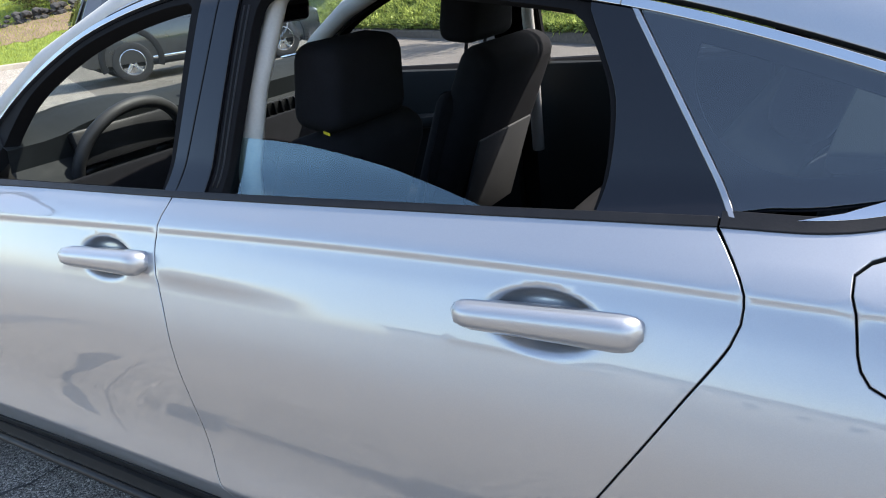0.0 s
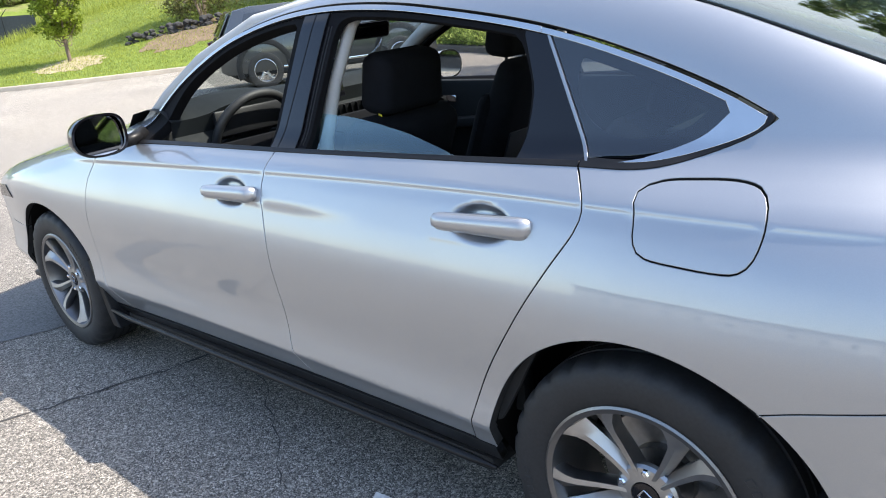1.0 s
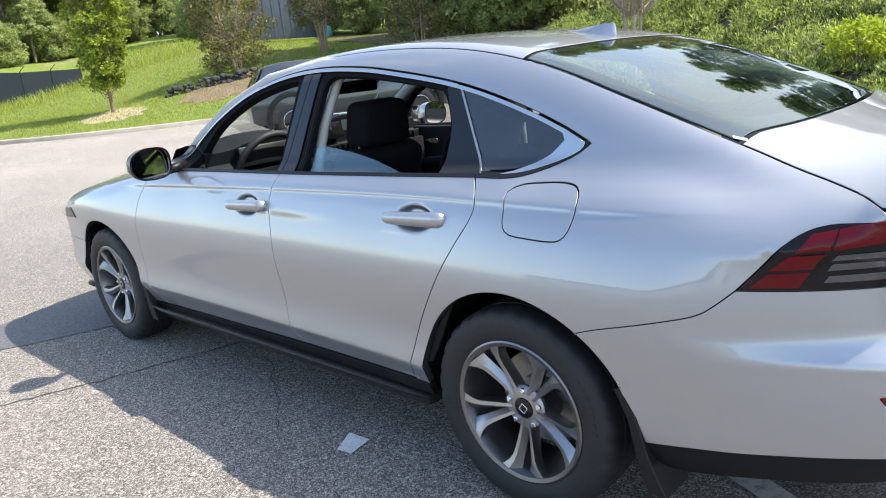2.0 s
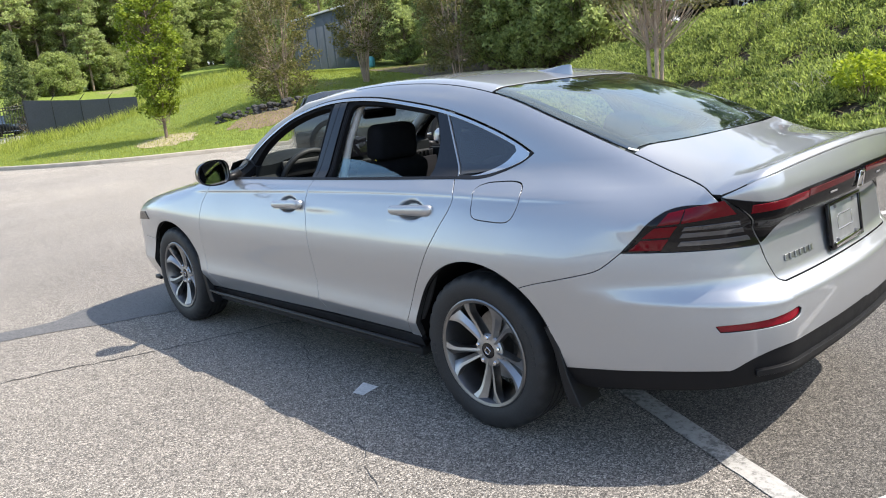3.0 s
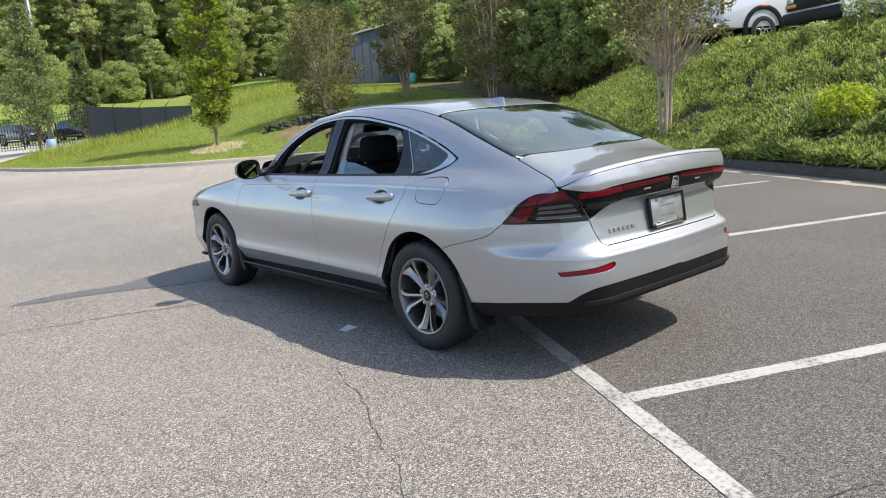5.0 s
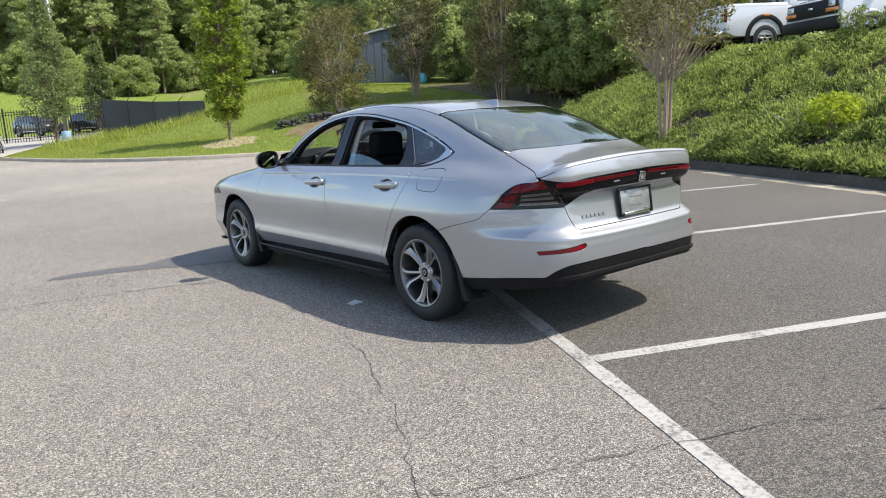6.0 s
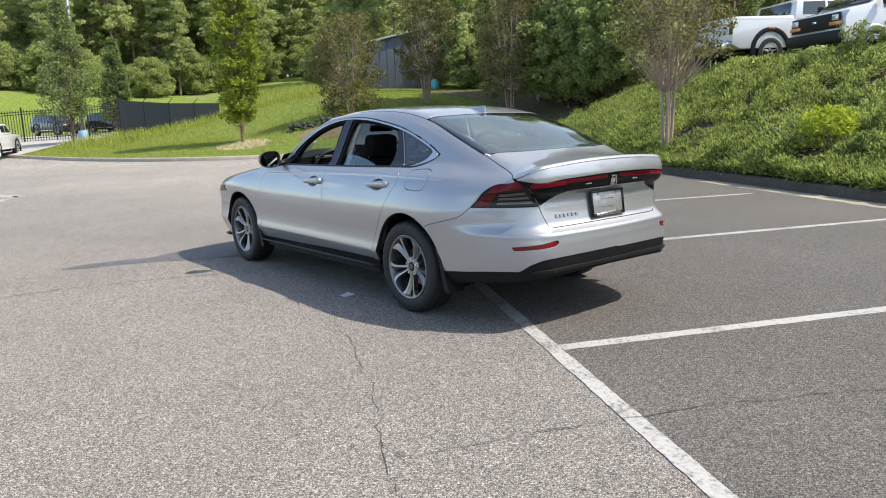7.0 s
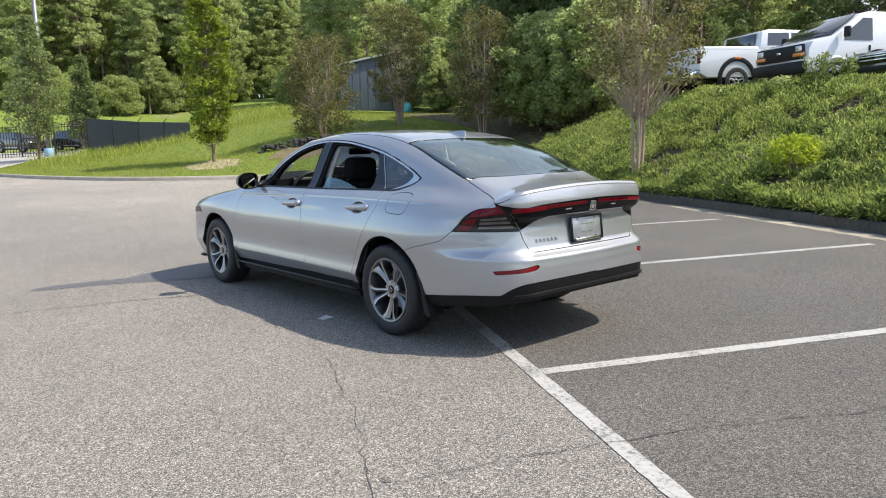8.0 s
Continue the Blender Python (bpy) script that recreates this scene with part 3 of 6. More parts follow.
# gutter along the dark kerb, dark patch, cracks
v, f = strip([lot(-4.6, 7.33), lot(14, 7.27)], .34, 0, wobble=.03, seed=9)
part("gutter", mesh_of("gutter", v, f, False), plain("dirty_gutter", (.30, .265, .20), .9, 0, 25, .35), None, "dirty pale gutter along the dark kerb", "gutter", "structure")
painted([(-12.2, -1.65), (-11.1, -1.2)], .30, 11, "short white painted mark on the asphalt")
painted([(-11.35, -1.28), (-9.9, -1.9)], .16, 12, "short white painted mark on the asphalt")


def patch_asphalt():
    m, nodes, links, b = material("dark_patch_asphalt")
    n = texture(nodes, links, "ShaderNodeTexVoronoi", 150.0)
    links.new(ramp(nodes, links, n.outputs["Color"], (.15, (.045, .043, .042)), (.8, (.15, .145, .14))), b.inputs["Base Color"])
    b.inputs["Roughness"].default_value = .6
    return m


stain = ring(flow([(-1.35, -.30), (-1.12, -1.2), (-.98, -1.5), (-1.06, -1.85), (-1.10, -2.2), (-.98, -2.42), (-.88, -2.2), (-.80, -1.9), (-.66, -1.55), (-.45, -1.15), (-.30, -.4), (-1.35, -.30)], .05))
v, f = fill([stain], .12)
part("dark_patch", big_mesh("patch_mesh", np.column_stack([v, np.full(len(v), .0035)]), f), patch_asphalt(), None, "dark patch on the asphalt", "stain", "structure")
CRACK = plain("crack_shadow", (.055, .052, .050), .95, 0, 60, .3)


def crack(points, width, seed, z=.0032):
    rnd = random.Random(seed)
    P = flow(points, .05)
    verts, faces = [], []
    wob = 0.0
    for i, p in enumerate(P):
        d = np.array(P[min(i + 1, len(P) - 1)]) - np.array(P[max(i - 1, 0)])
        d = d / max(np.linalg.norm(d), 1e-6)
        s = np.array([-d[1], d[0]])
        wob = .7 * wob + rnd.uniform(-.02, .02)
        w = width * rnd.uniform(.15, .8)
        c = np.array(p) + s * wob
        verts += [(*(c + s * w / 2), z), (*(c - s * w / 2), z)]
    faces = [(2 * i, 2 * i + 1, 2 * i + 3, 2 * i + 2) for i in range(len(P) - 1)]
    part("crack", mesh_of("crack", verts, faces, False), CRACK, None, "thin dark crack in the asphalt", "crack", "structure")


crack([(-.03, -3.06), (.06, -2.42), (.29, -1.75), (.48, -1.24), (.60, -.92), (.73, -.57), (.9, -.2)], .024, 1)
crack([(2.2, -1.15), (2.6, -1.37), (3.0, -1.52), (3.52, -1.75), (4.0, -1.97), (4.36, -2.16), (4.57, -2.25), (4.8, -2.34), (5.2, -2.6)], .0065, 2)
crack([(4.50, -2.23), (4.65, -2.23), (4.77, -2.07), (4.83, -1.89), (4.92, -1.65), (5.07, -1.27), (5.25, -.9), (5.37, -.64), (5.58, -.27), (5.9, .4)], .0095, 3, .0075)
crack([(.93, -.55), (1.27, -.75), (1.48, -.89), (1.7, -1.05)], .008, 4)



# ---- the silver sedan ----
rail = spline((-.62, .80), (-.3, .885), (0, .925), (.3, .955), (.5, .978), (.62, 1.028), (.8, 1.132), (1.0, 1.247), (1.25, 1.347), (1.5, 1.401), (1.8, 1.425), (2.15, 1.424), (2.5, 1.393), (2.8, 1.328), (3.1, 1.221), (3.4, 1.098), (3.54, 1.040), (3.64, 1.008), (3.71, .987), (3.745, .971), (3.77, .947), (3.8, .93))
dlo_top = spline((.72, 1.000), (.80, 1.078), (.9, 1.155), (1.0, 1.215), (1.2, 1.303), (1.36, 1.347), (1.55, 1.378), (1.75, 1.388), (2.0, 1.376), (2.184, 1.353), (2.508, 1.296), (2.718, 1.238), (2.935, 1.159), (3.022, 1.117))
belt = spline((.6, .982), (.8, .988), (1.66, 1.000), (2.3, 1.012), (2.8, 1.024))


def rail_side(x):
    return skin("L", np.array([x]), np.array([float(rail(x))]))[0][0]


def along(fn, x0, x1, step=.02):
    n = max(2, int(abs(x1 - x0) / step))
    xs = np.linspace(x0, x1, n + 1)
    return [(x, float(fn(x))) for x in xs]


def arc(cx, cz, r, a0, a1, n=40, rx=None):
    return [(cx + (rx or r) * math.cos(radians(a)), cz + r * math.sin(radians(a))) for a in np.linspace(a0, a1, n)]


sedan = thing("sedan", (1.4, 0, 0), "silver metallic four-door sedan with open driver's window, on asphalt", "car")

FRONT_ARCH, REAR_ARCH = (.02, .315, .392), (2.855, .328, .388)
front_door_front = flow([(.66, .984), (.575, .945), (.51, .866), (.485, .80), (.462, .60), (.478, .45), (.52, .37), (.60, .305)])
b_seam = flow([(1.648, 1.0), (1.628, .95), (1.622, .90), (1.634, .84), (1.656, .76), (1.677, .60), (1.700, .45), (1.722, .385), (1.762, .327)])
c_seam = flow([(2.664, 1.020), (2.702, .975), (2.710, .946), (2.700, .905), (2.644, .82), (2.559, .688), (2.466, .533), (2.418, .406), (2.40, .335)])
bumper_seam = flow([(3.085, .640), (3.158, .664), (3.30, .700), (3.391, .725), (3.429, .748), (3.478, .791)])
lamp_top_side = flow([(3.478, .791), (3.525, .846), (3.565, .894), (3.606, .925), (3.65, .939), (3.70, .944), (3.77, .947)])
crease_rows = [[(x, float(crease_z(x)) + dz) for x in np.arange(.2, 3.5, .02)] for dz in (-.012, -.007, -.0035, 0, .0035, .007, .012)]
sill_rows = [[(x, SILL_CREASE + dz) for x in np.arange(.46, 2.46, .025)] for dz in (-.014, -.006, -.002, .002, .006, .014)]
door_dense = [(hx - .15, hx + .15, hz - .08, hz + .08, .0065) for hx, hz in HANDLES]

door_f_loop = ring(front_door_front, flow([(.60, .305), (1.2, .312), (1.762, .327)]), b_seam[::-1], along(belt, 1.648, .66))
door_r_loop = ring(b_seam, flow([(1.762, .327), (2.1, .331), (2.40, .335)]), c_seam[::-1], along(belt, 2.664, 1.648))
fuel_loop = ring(flow([(2.824, 0.955), (2.818, 0.99), (2.857, 1.008), (2.919, 1.014), (2.989, 1.016), (3.034, 1.008), (3.057, 0.985), (3.062, 0.95), (3.053, 0.905), (3.032, 0.882), (2.999, 0.876), (2.929, 0.877), (2.861, 0.882), (2.834, 0.903), (2.824, 0.955)]))

x_a = FRONT_ARCH[0] + FRONT_ARCH[2]
fender_loop = ring(flow([(-.52, .56), (-.60, .70), (-.62, float(rail(-.62)))]), along(rail, -.62, .52), flow([(.52, float(rail(.52))), (.575, .945)]),
                   front_door_front[2:], flow([(.60, .305), (.43, .30)]), arc(*FRONT_ARCH, 0, 142), [(-.52, .56)])
tip = (3.030, 1.112)
quarter_loop = ring(along(rail, .66, 3.77), lamp_top_side[::-1], bumper_seam[::-1], arc(*REAR_ARCH, 53, 180, 60), flow([(2.467, .328), (2.44, .30), (2.40, .335)], .01, False),
                    c_seam[::-1], flow([(2.664, 1.020), (2.79, 1.026), (2.871, 1.042), (2.95, 1.068), (3.003, 1.092), tip]), along(dlo_top, 3.022, .72), [(.66, .984)],
                    flow([(.575, .945), (.52, float(rail(.52))), (.58, float(rail(.58)))], .02, False), [(.66, float(rail(.66)))])

inner = ring(flow([(.50, .32), (2.44, .335), (2.62, .66), (2.86, .86), (3.12, .86), (3.12, 1.0), (2.70, 1.0), (.62, .97), (.47, .80), (.50, .32)], .03, False))
panel("inner_frame", "L", inner, UNDER, sedan, step=.05, off=-.034, depth=.01)
panel("front_fender", "L", fender_loop, PAINT, sedan, step=.03, rows=crease_rows)
panel("rear_quarter_panel", "L", quarter_loop, PAINT, sedan, holes=[fuel_loop], step=.026, rows=crease_rows)
panel("fuel_flap", "L", fuel_loop, PAINT, sedan, step=.02, rows=crease_rows, both=False)
front_door = panel("front_door", "L", door_f_loop, PAINT, sedan, step=.028, dense=door_dense[:1], rows=sill_rows[:3] + crease_rows + sill_rows[3:])
rear_door = panel("rear_door", "L", door_r_loop, PAINT, sedan, step=.028, dense=door_dense[1:], rows=sill_rows[:3] + crease_rows + sill_rows[3:])


# upper panels, between the two rails
def rail_y(x):
    return -skin("L", np.array([x]), np.array([float(rail(x))]))[0][0, 1]


def lip_edge(x1, y1, lip):
    """The trunk's rear edge: a flat curve, held just before the skin turns down."""
    y = np.linspace(-y1, y1, 60)
    lo, hi = y * 0 + 3.70, y * 0 + 4.0
    for _ in range(16):
        mid = (lo + hi) / 2
        above = skin("T", mid, y)[0][:, 2] > 1.046 - .09 * y * y - 3.0 * np.maximum(np.abs(y) - .55, 0) ** 2
        lo, hi = np.where(above, mid, lo), np.where(above, hi, mid)
    return np.stack([np.minimum(lip + (x1 - lip) * np.abs(y / y1) ** 6, lo - .004), y], -1)


def top_loop(x0, x1, bow0, bow1, extra=.0, lip=None):
    """An outline from above between the rails, from x0 to x1; the ends bow by bow * y * y."""
    xs = np.linspace(x0, x1, max(6, int((x1 - x0) / .03)))
    ys = np.array([rail_y(x) for x in xs]) - extra
    c0, c1 = xs[0] - bow0 * ys[0] ** 2, xs[-1] - bow1 * ys[-1] ** 2
    left = [(x, -y) for x, y in zip(xs, ys)]
    right = [(x, y) for x, y in zip(xs, ys)][::-1]
    end1 = [(c1 + bow1 * y * y, y) for y in np.linspace(-ys[-1], ys[-1], 40)]
    if lip:
        end1 = lip_edge(xs[-1], ys[-1], lip)
    end0 = [(c0 + bow0 * y * y, y) for y in np.linspace(ys[0], -ys[0], 40)]
    return ring(left, end1, right, end0)


panel("hood", "T", top_loop(-.62, .42, .40, .25), PAINT, sedan, both=False, step=.04)
panel("windshield", "T", top_loop(.60, 1.34, .45, .20, .012), GLASS, sedan, both=False, step=.05, off=-.003, depth=.004)
panel("cowl", "T", top_loop(.43, .59, .25, .45), BLACK_PLASTIC, sedan, both=False, step=.04, off=-.012)
panel("roof", "T", top_loop(1.35, 2.715, .20, -.10), PAINT, sedan, both=False, step=.035)
panel("rear_window", "T", top_loop(2.725, 3.395, -.10, -.22, .008), TINTED, sedan, both=False, step=.035, off=-.003, depth=.004, label="tinted rear window with a black border")
panel("trunk_lid_top", "T", top_loop(3.405, 3.77, -.22, 0, lip=3.945), PAINT, sedan, both=False, step=.03, dense=((3.76, 4.0, -.85, .85, .011),))



# tail: angles round the tail and heights
def swing(points):
    """Angle and height of points given by x and z on the side."""
    P = np.array([tuple(p) for p in points])
    p, _ = skin("L", P[:, 0], P[:, 1])
    return [(a, z) for a, z in zip(np.arctan2(p[:, 1], p[:, 0] - 3.0), P[:, 1])]


def deg(*pairs):
    return [(radians(a), z) for a, z in pairs]


def mirrored(line):
    return [(-a, z) for a, z in line][::-1]


ye = rail_y(3.77)
lid_edge = lip_edge(3.77, ye, 3.945)
pe, _ = skin("T", lid_edge[:, 0], lid_edge[:, 1])
lid_top = [(math.atan2(p[1], p[0] - 3.0), p[2]) for p in pe]
corner = lid_top[0]
v, f = rod([tuple(p - n * .0052) for p, n in zip(*skin("T", lid_edge[2:-2, 0] - .002, lid_edge[2:-2, 1]))], .0062, 8)
part("lip_edge", mesh_of("lip_edge", v, f), PAINT, sedan, "silver edge of the ducktail lip")
lid_side = flow([corner, *deg((-38.7, .912), (-36.5, .855), (-34.7, .797), (-33.6, .745), (-32.2, .700), (-31.2, .674), (-29.5, .662))], .012)
lid_low = flow(deg((-29.5, .662), (-14, .664), (0, .665), (14, .664), (29.5, .662)), .02)
lamp_low = flow([swing([(3.478, .791)])[0], *deg((-52, .793), (-43, .796), (-34.7, .797))], .012)
panel("trunk_lid_back", "R", ring(lid_side, lid_low, mirrored(lid_side), lid_top[::-1]), PAINT, sedan, both=False, step=.024, dense=((-.75, .75, .93, 1.12, .011),), label="silver trunk lid back with a ducktail lip")

arch_end = arc(*REAR_ARCH, 53, 4, 30)
seam_r = swing(bumper_seam)
arch_r = swing(arch_end)
z_low = arch_r[-1][1]
skirt_line = flow([arch_r[-1], *deg((-61.8, .376), (-55, .388), (-47.2, .397), (-43.0, .400)), *deg((-41.6, .404), (-38.7, .438), (-35.4, .464), (-32, .476), (-26, .481), (-15, .485), (0, .488))], .02)
bumper_loop = ring(arch_r[::-1], seam_r, lamp_low, flow(deg((-34.7, .797), (-33.6, .745), (-32.2, .700), (-31.2, .674), (-29.5, .662)), .012),
                   lid_low, mirrored(flow(deg((-34.7, .797), (-33.6, .745), (-32.2, .700), (-31.2, .674), (-29.5, .662)), .012)), mirrored(lamp_low), mirrored(seam_r), mirrored(arch_r[::-1]),
                   mirrored(skirt_line), skirt_line[::-1])
refl_loop = ring(flow(deg((-44.3, .554), (-36, .568), (-29.3, .588), (-29.0, .566), (-31, .553), (-37, .542), (-43.6, .534)), .02), deg((-44.3, .552)))
rear_bumper = panel("rear_bumper", "R", bumper_loop, PAINT, sedan, holes=[refl_loop, np.array([(-a, z) for a, z in refl_loop])[::-1]], both=False, step=.028)
panel("rear_reflector", "R", refl_loop, REFLECTOR, rear_bumper, off=-.007, depth=.006, gap=.001, step=.02)
valance = ring(skirt_line, mirrored(skirt_line), flow([*mirrored([arch_r[-1]]), *deg((69.8, .287), (56.3, .311), (45.3, .327), (35.5, .352), (22, .366), (15, .371), (0, .375), (-15, .371), (-22, .366), (-35.5, .352), (-45.3, .327), (-56.3, .311), (-69.8, .287)), arch_r[-1]], .02)[1:])
panel("lower_valance", "R", valance, plain("valance_black", (.006, .006, .007), .5, 0, 200, .2, .0003, spec=.18), sedan, both=False, step=.03, off=-.004, label="matt black lower bumper valance")

lip_line = flow(deg((-38, .402), (-30, .412), (-20, .418), (0, .420), (20, .418), (30, .412), (38, .402)), .02)
lip_foot = flow(deg((38, .384), (30, .392), (20, .398), (0, .400), (-20, .398), (-30, .392), (-38, .384)), .02)
panel("valance_lip", "R", ring(lip_line[::-1], lip_foot[::-1]), BLACK_PLASTIC, sedan, off=.010, depth=.016, gap=.0003, step=.03, both=False, label="satin black ridge along the valance")

# tail lamps
lamp_side_top = swing(lamp_top_side)
lamp_loop = ring(lamp_low, flow(deg((-34.7, .797), (-36.5, .855), (-38.7, .912)), .012), [corner], lamp_side_top[::-1])
lamps = panel("tail_lamp", "R", lamp_loop, SMOKE_LENS, sedan, step=.025, off=.004, label="smoked tail lamp with red blades")
low_l, low_r = np.array(lamp_low[0]), np.array((radians(-34.7), .797))
top_l, top_r = np.array((radians(-51.0), .926)), np.array(corner)


def on_lamp(s, t):
    return tuple((low_l * (1 - s) + low_r * s) * (1 - t) + (top_l * (1 - s) + top_r * s) * t)


for t0, t1, s0, s1 in ((.05, .29, .045, .29), (.34, .60, .05, .31), (.65, .92, .07, .34)):
    quad = flow([on_lamp(s0, t0), on_lamp(s1, t0), on_lamp(s1 + .02, t1), on_lamp(s0 + .02, t1), on_lamp(s0, t0)], .012, False)
    for side, lamp in zip((1, -1), lamps):
        panel("red_blade", "R", ring([(a * side, z) for a, z in quad]), RED_BRIGHT, lamp, off=.0062, depth=.003, gap=.001, step=.02, both=False)
for side, lamp in zip((1, -1), lamps):
    quad = flow([on_lamp(.36, .64), on_lamp(.98, .68), on_lamp(.985, .93), on_lamp(.38, .92), on_lamp(.36, .64)], .012, False)
    panel("red_strip", "R", ring([(a * side, z) for a, z in quad]), RED_BRIGHT, lamp, off=.0062, depth=.003, gap=.001, step=.02, both=False)
    for t0 in (.12, .30, .46):
        quad = flow([on_lamp(.40, t0), on_lamp(.955, t0), on_lamp(.96, t0 + .10), on_lamp(.42, t0 + .10), on_lamp(.40, t0)], .012, False)
        panel("lens_rib", "R", ring([(a * side, z) for a, z in quad]), plain("lens_rib", (.055, .055, .06), .12, .3, 50, .2, coat=1), lamp, off=.0058, depth=.003, gap=.001, step=.03, both=False)

bar_low = flow(deg((-34.5, .802), (-29.6, .842), (-25.2, .876), (-23, .882), (-15, .886), (0, .888)), .012)
bar_top = flow([(corner[0] + .004, corner[1] - .006), *deg((-34.7, .945), (-25, .960), (-8, .970), (0, .971))], .012)
bar_side = flow([(corner[0] + .004, corner[1] - .006), *deg((-38.4, .912), (-36.2, .855), (-34.5, .802))], .012)
light_bar = panel("light_bar", "R", ring(bar_side, bar_low, mirrored(bar_low), mirrored(bar_side), mirrored(bar_top), bar_top[::-1]), BAR_BLACK, sedan, off=.0045, depth=.006, gap=.001, step=.025, both=False,
                  label="gloss black panel with a red light bar across the trunk")
for side in (1, -1):
    strip_loop = flow(deg((-38.0, .913), (-31, .919), (-24.5, .926), (-24.5, .950), (-31, .945), (-37.8, .938), (-38.0, .913)), .012, False)
    panel("red_strip", "R", ring([(a * side, z) for a, z in strip_loop]), RED_BRIGHT, light_bar, off=.0072, depth=.003, gap=.001, step=.02, both=False)
    strip_loop = flow(deg((-24.2, .929), (-3.5, .941), (-3.5, .960), (-24.2, .952), (-24.2, .929)), .012, False)
    panel("red_strip", "R", ring([(a * side, z) for a, z in strip_loop]), RED_LENS, light_bar, off=.0072, depth=.003, gap=.001, step=.02, both=False)
    mark = deg((-15.5, .914), (-12.5, .915), (-12.5, .920), (-15.5, .919))
    panel("small_light_mark", "R", ring(flow([(a * side, z) for a, z in mark + mark[:1]], .01, False)), LIGHT_MARK, light_bar, off=.0074, depth=.002, gap=.0003, step=.02, both=False)


def tail_at(y, z, out=0.0):
    p, n = skin("R", np.array([math.atan2(y, .9)]), np.array([z]))
    for _ in range(6):
        a = math.atan2(y, p[0, 0] - 3.0)
        p, n = skin("R", np.array([a]), np.array([z]))
    return Vector(p[0] + n[0] * out), Vector(n[0])


# badge: a plain chrome shield, and plain bars for the lettering
p, n = tail_at(0, .924, .010)
turn = Matrix.Translation(p) @ n.to_track_quat("X", "Z").to_matrix().to_4x4()
bm = bmesh.new()
for w, z0, lean in ((.008, 0, .12), (.008, 0, -.12)):
    block((.006, w, .062), turn @ Matrix.Translation((0, .025 * (1 if lean > 0 else -1), 0)) @ Matrix.Rotation(lean, 4, "X"), .002, 2, bm=bm)
block((.006, .052, .008), turn @ Matrix.Translation((0, 0, .028)), .002, 2, bm=bm)
block((.006, .040, .008), turn @ Matrix.Translation((0, 0, -.028)), .002, 2, bm=bm)
block((.004, .030, .040), turn, .002, 2, bm=bm)
part("badge", solid(bm), CHROME, sedan, "chrome badge")
for i in range(6):
    p, n = tail_at(-.452 + i * .0335, .727, .004)
    turn = Matrix.Translation(p) @ n.to_track_quat("X", "Z").to_matrix().to_4x4()
    part("letter_bar", solid(block((.005, .021, .021), turn, .0015, 1)), DARK_CHROME, sedan)

# plate holder with a chrome frame
a, _ = tail_at(0, .850, .012)
b, _ = tail_at(0, .698, .010)
c = (a + b) / 2
up = (a - b).normalized()
turn = Matrix.Translation(c) @ Matrix((up.cross(Vector((0, 1, 0))) * -1, Vector((0, 1, 0)), up)).transposed().to_4x4()
plate = part("number_plate", solid(block((.006, .300, .146), turn, .004, 2)), plain("brushed_plate", (.40, .41, .42), .42, .7, 20, .25), sedan, "blank metal dealer plate in a black frame")
bm = bmesh.new()
for y, z, w, h in ((0, .077, .324, .014), (0, -.075, .324, .024), (.155, 0, .014, .160), (-.155, 0, .014, .160)):
    block((.014, w, h), turn @ Matrix.Translation((.004, y, z)), .004, 2, bm=bm)
part("plate_frame", solid(bm), BLACK_GLOSS, plate, "gloss black frame")
bm = block((.012, .250, .020), turn @ Matrix.Translation((.006, 0, -.073)), .003)
part("frame_lettering", solid(bm), CHROME, plate, "pale strip of unreadable lettering")
for y in (-.09, .09):
    for z in (.062, -.058):
        part("plate_screw", solid(block((.016, .012, .012), turn @ Matrix.Translation((.004, y, z)), .004)), CAST_IRON, plate)
bm = bmesh.new()
for z in (.026, -.026):
    block((.004, .13, .006), turn @ Matrix.Translation((.004, 0, z)), .002, 1, bm=bm)
for y in (-.07, .07):
    block((.004, .006, .046), turn @ Matrix.Translation((.004, y, 0)), .002, 1, bm=bm)
part("embossed_ring", solid(bm), ALLOY, plate)

# roof aerial
fin = []
for x, w, z0, z1 in ((2.515, .004, 0, .006), (2.56, .014, 0, .012), (2.61, .020, 0, .026), (2.66, .020, 0, .041), (2.70, .014, 0, .050), (2.712, .009, 0, .046), (2.716, .008, 0, .010)):
    base = float(skin("T", np.array([x]), np.array([0.0]))[0][0, 2]) - .004
    fin.append([(x, -w, base), (x, -w * .75, base + z1 * .5), (x, -w * .25, base + z1), (x, w * .25, base + z1), (x, w * .75, base + z1 * .5), (x, w, base)])
v = [p for r in fin for p in r]
f = [(i * 6 + j, i * 6 + j + 1, i * 6 + 7 + j, i * 6 + 6 + j) for i in range(len(fin) - 1) for j in range(5)] + [tuple(range(6)), tuple(range(36, 42))[::-1]]
part("roof_aerial", mesh_of("fin", v, f, True, 50), PAINT, sedan, "shark fin roof aerial")



# window surrounds
def dlo_in(d):
    """The upper edge of the side windows, d inside the opening."""
    return lambda x: dlo_top(x) - d


def slab(x0, x1, za, zb):
    """Outline between two height functions from x0 to x1."""
    return ring(along(za, x0, x1), along(zb, x1, x0))


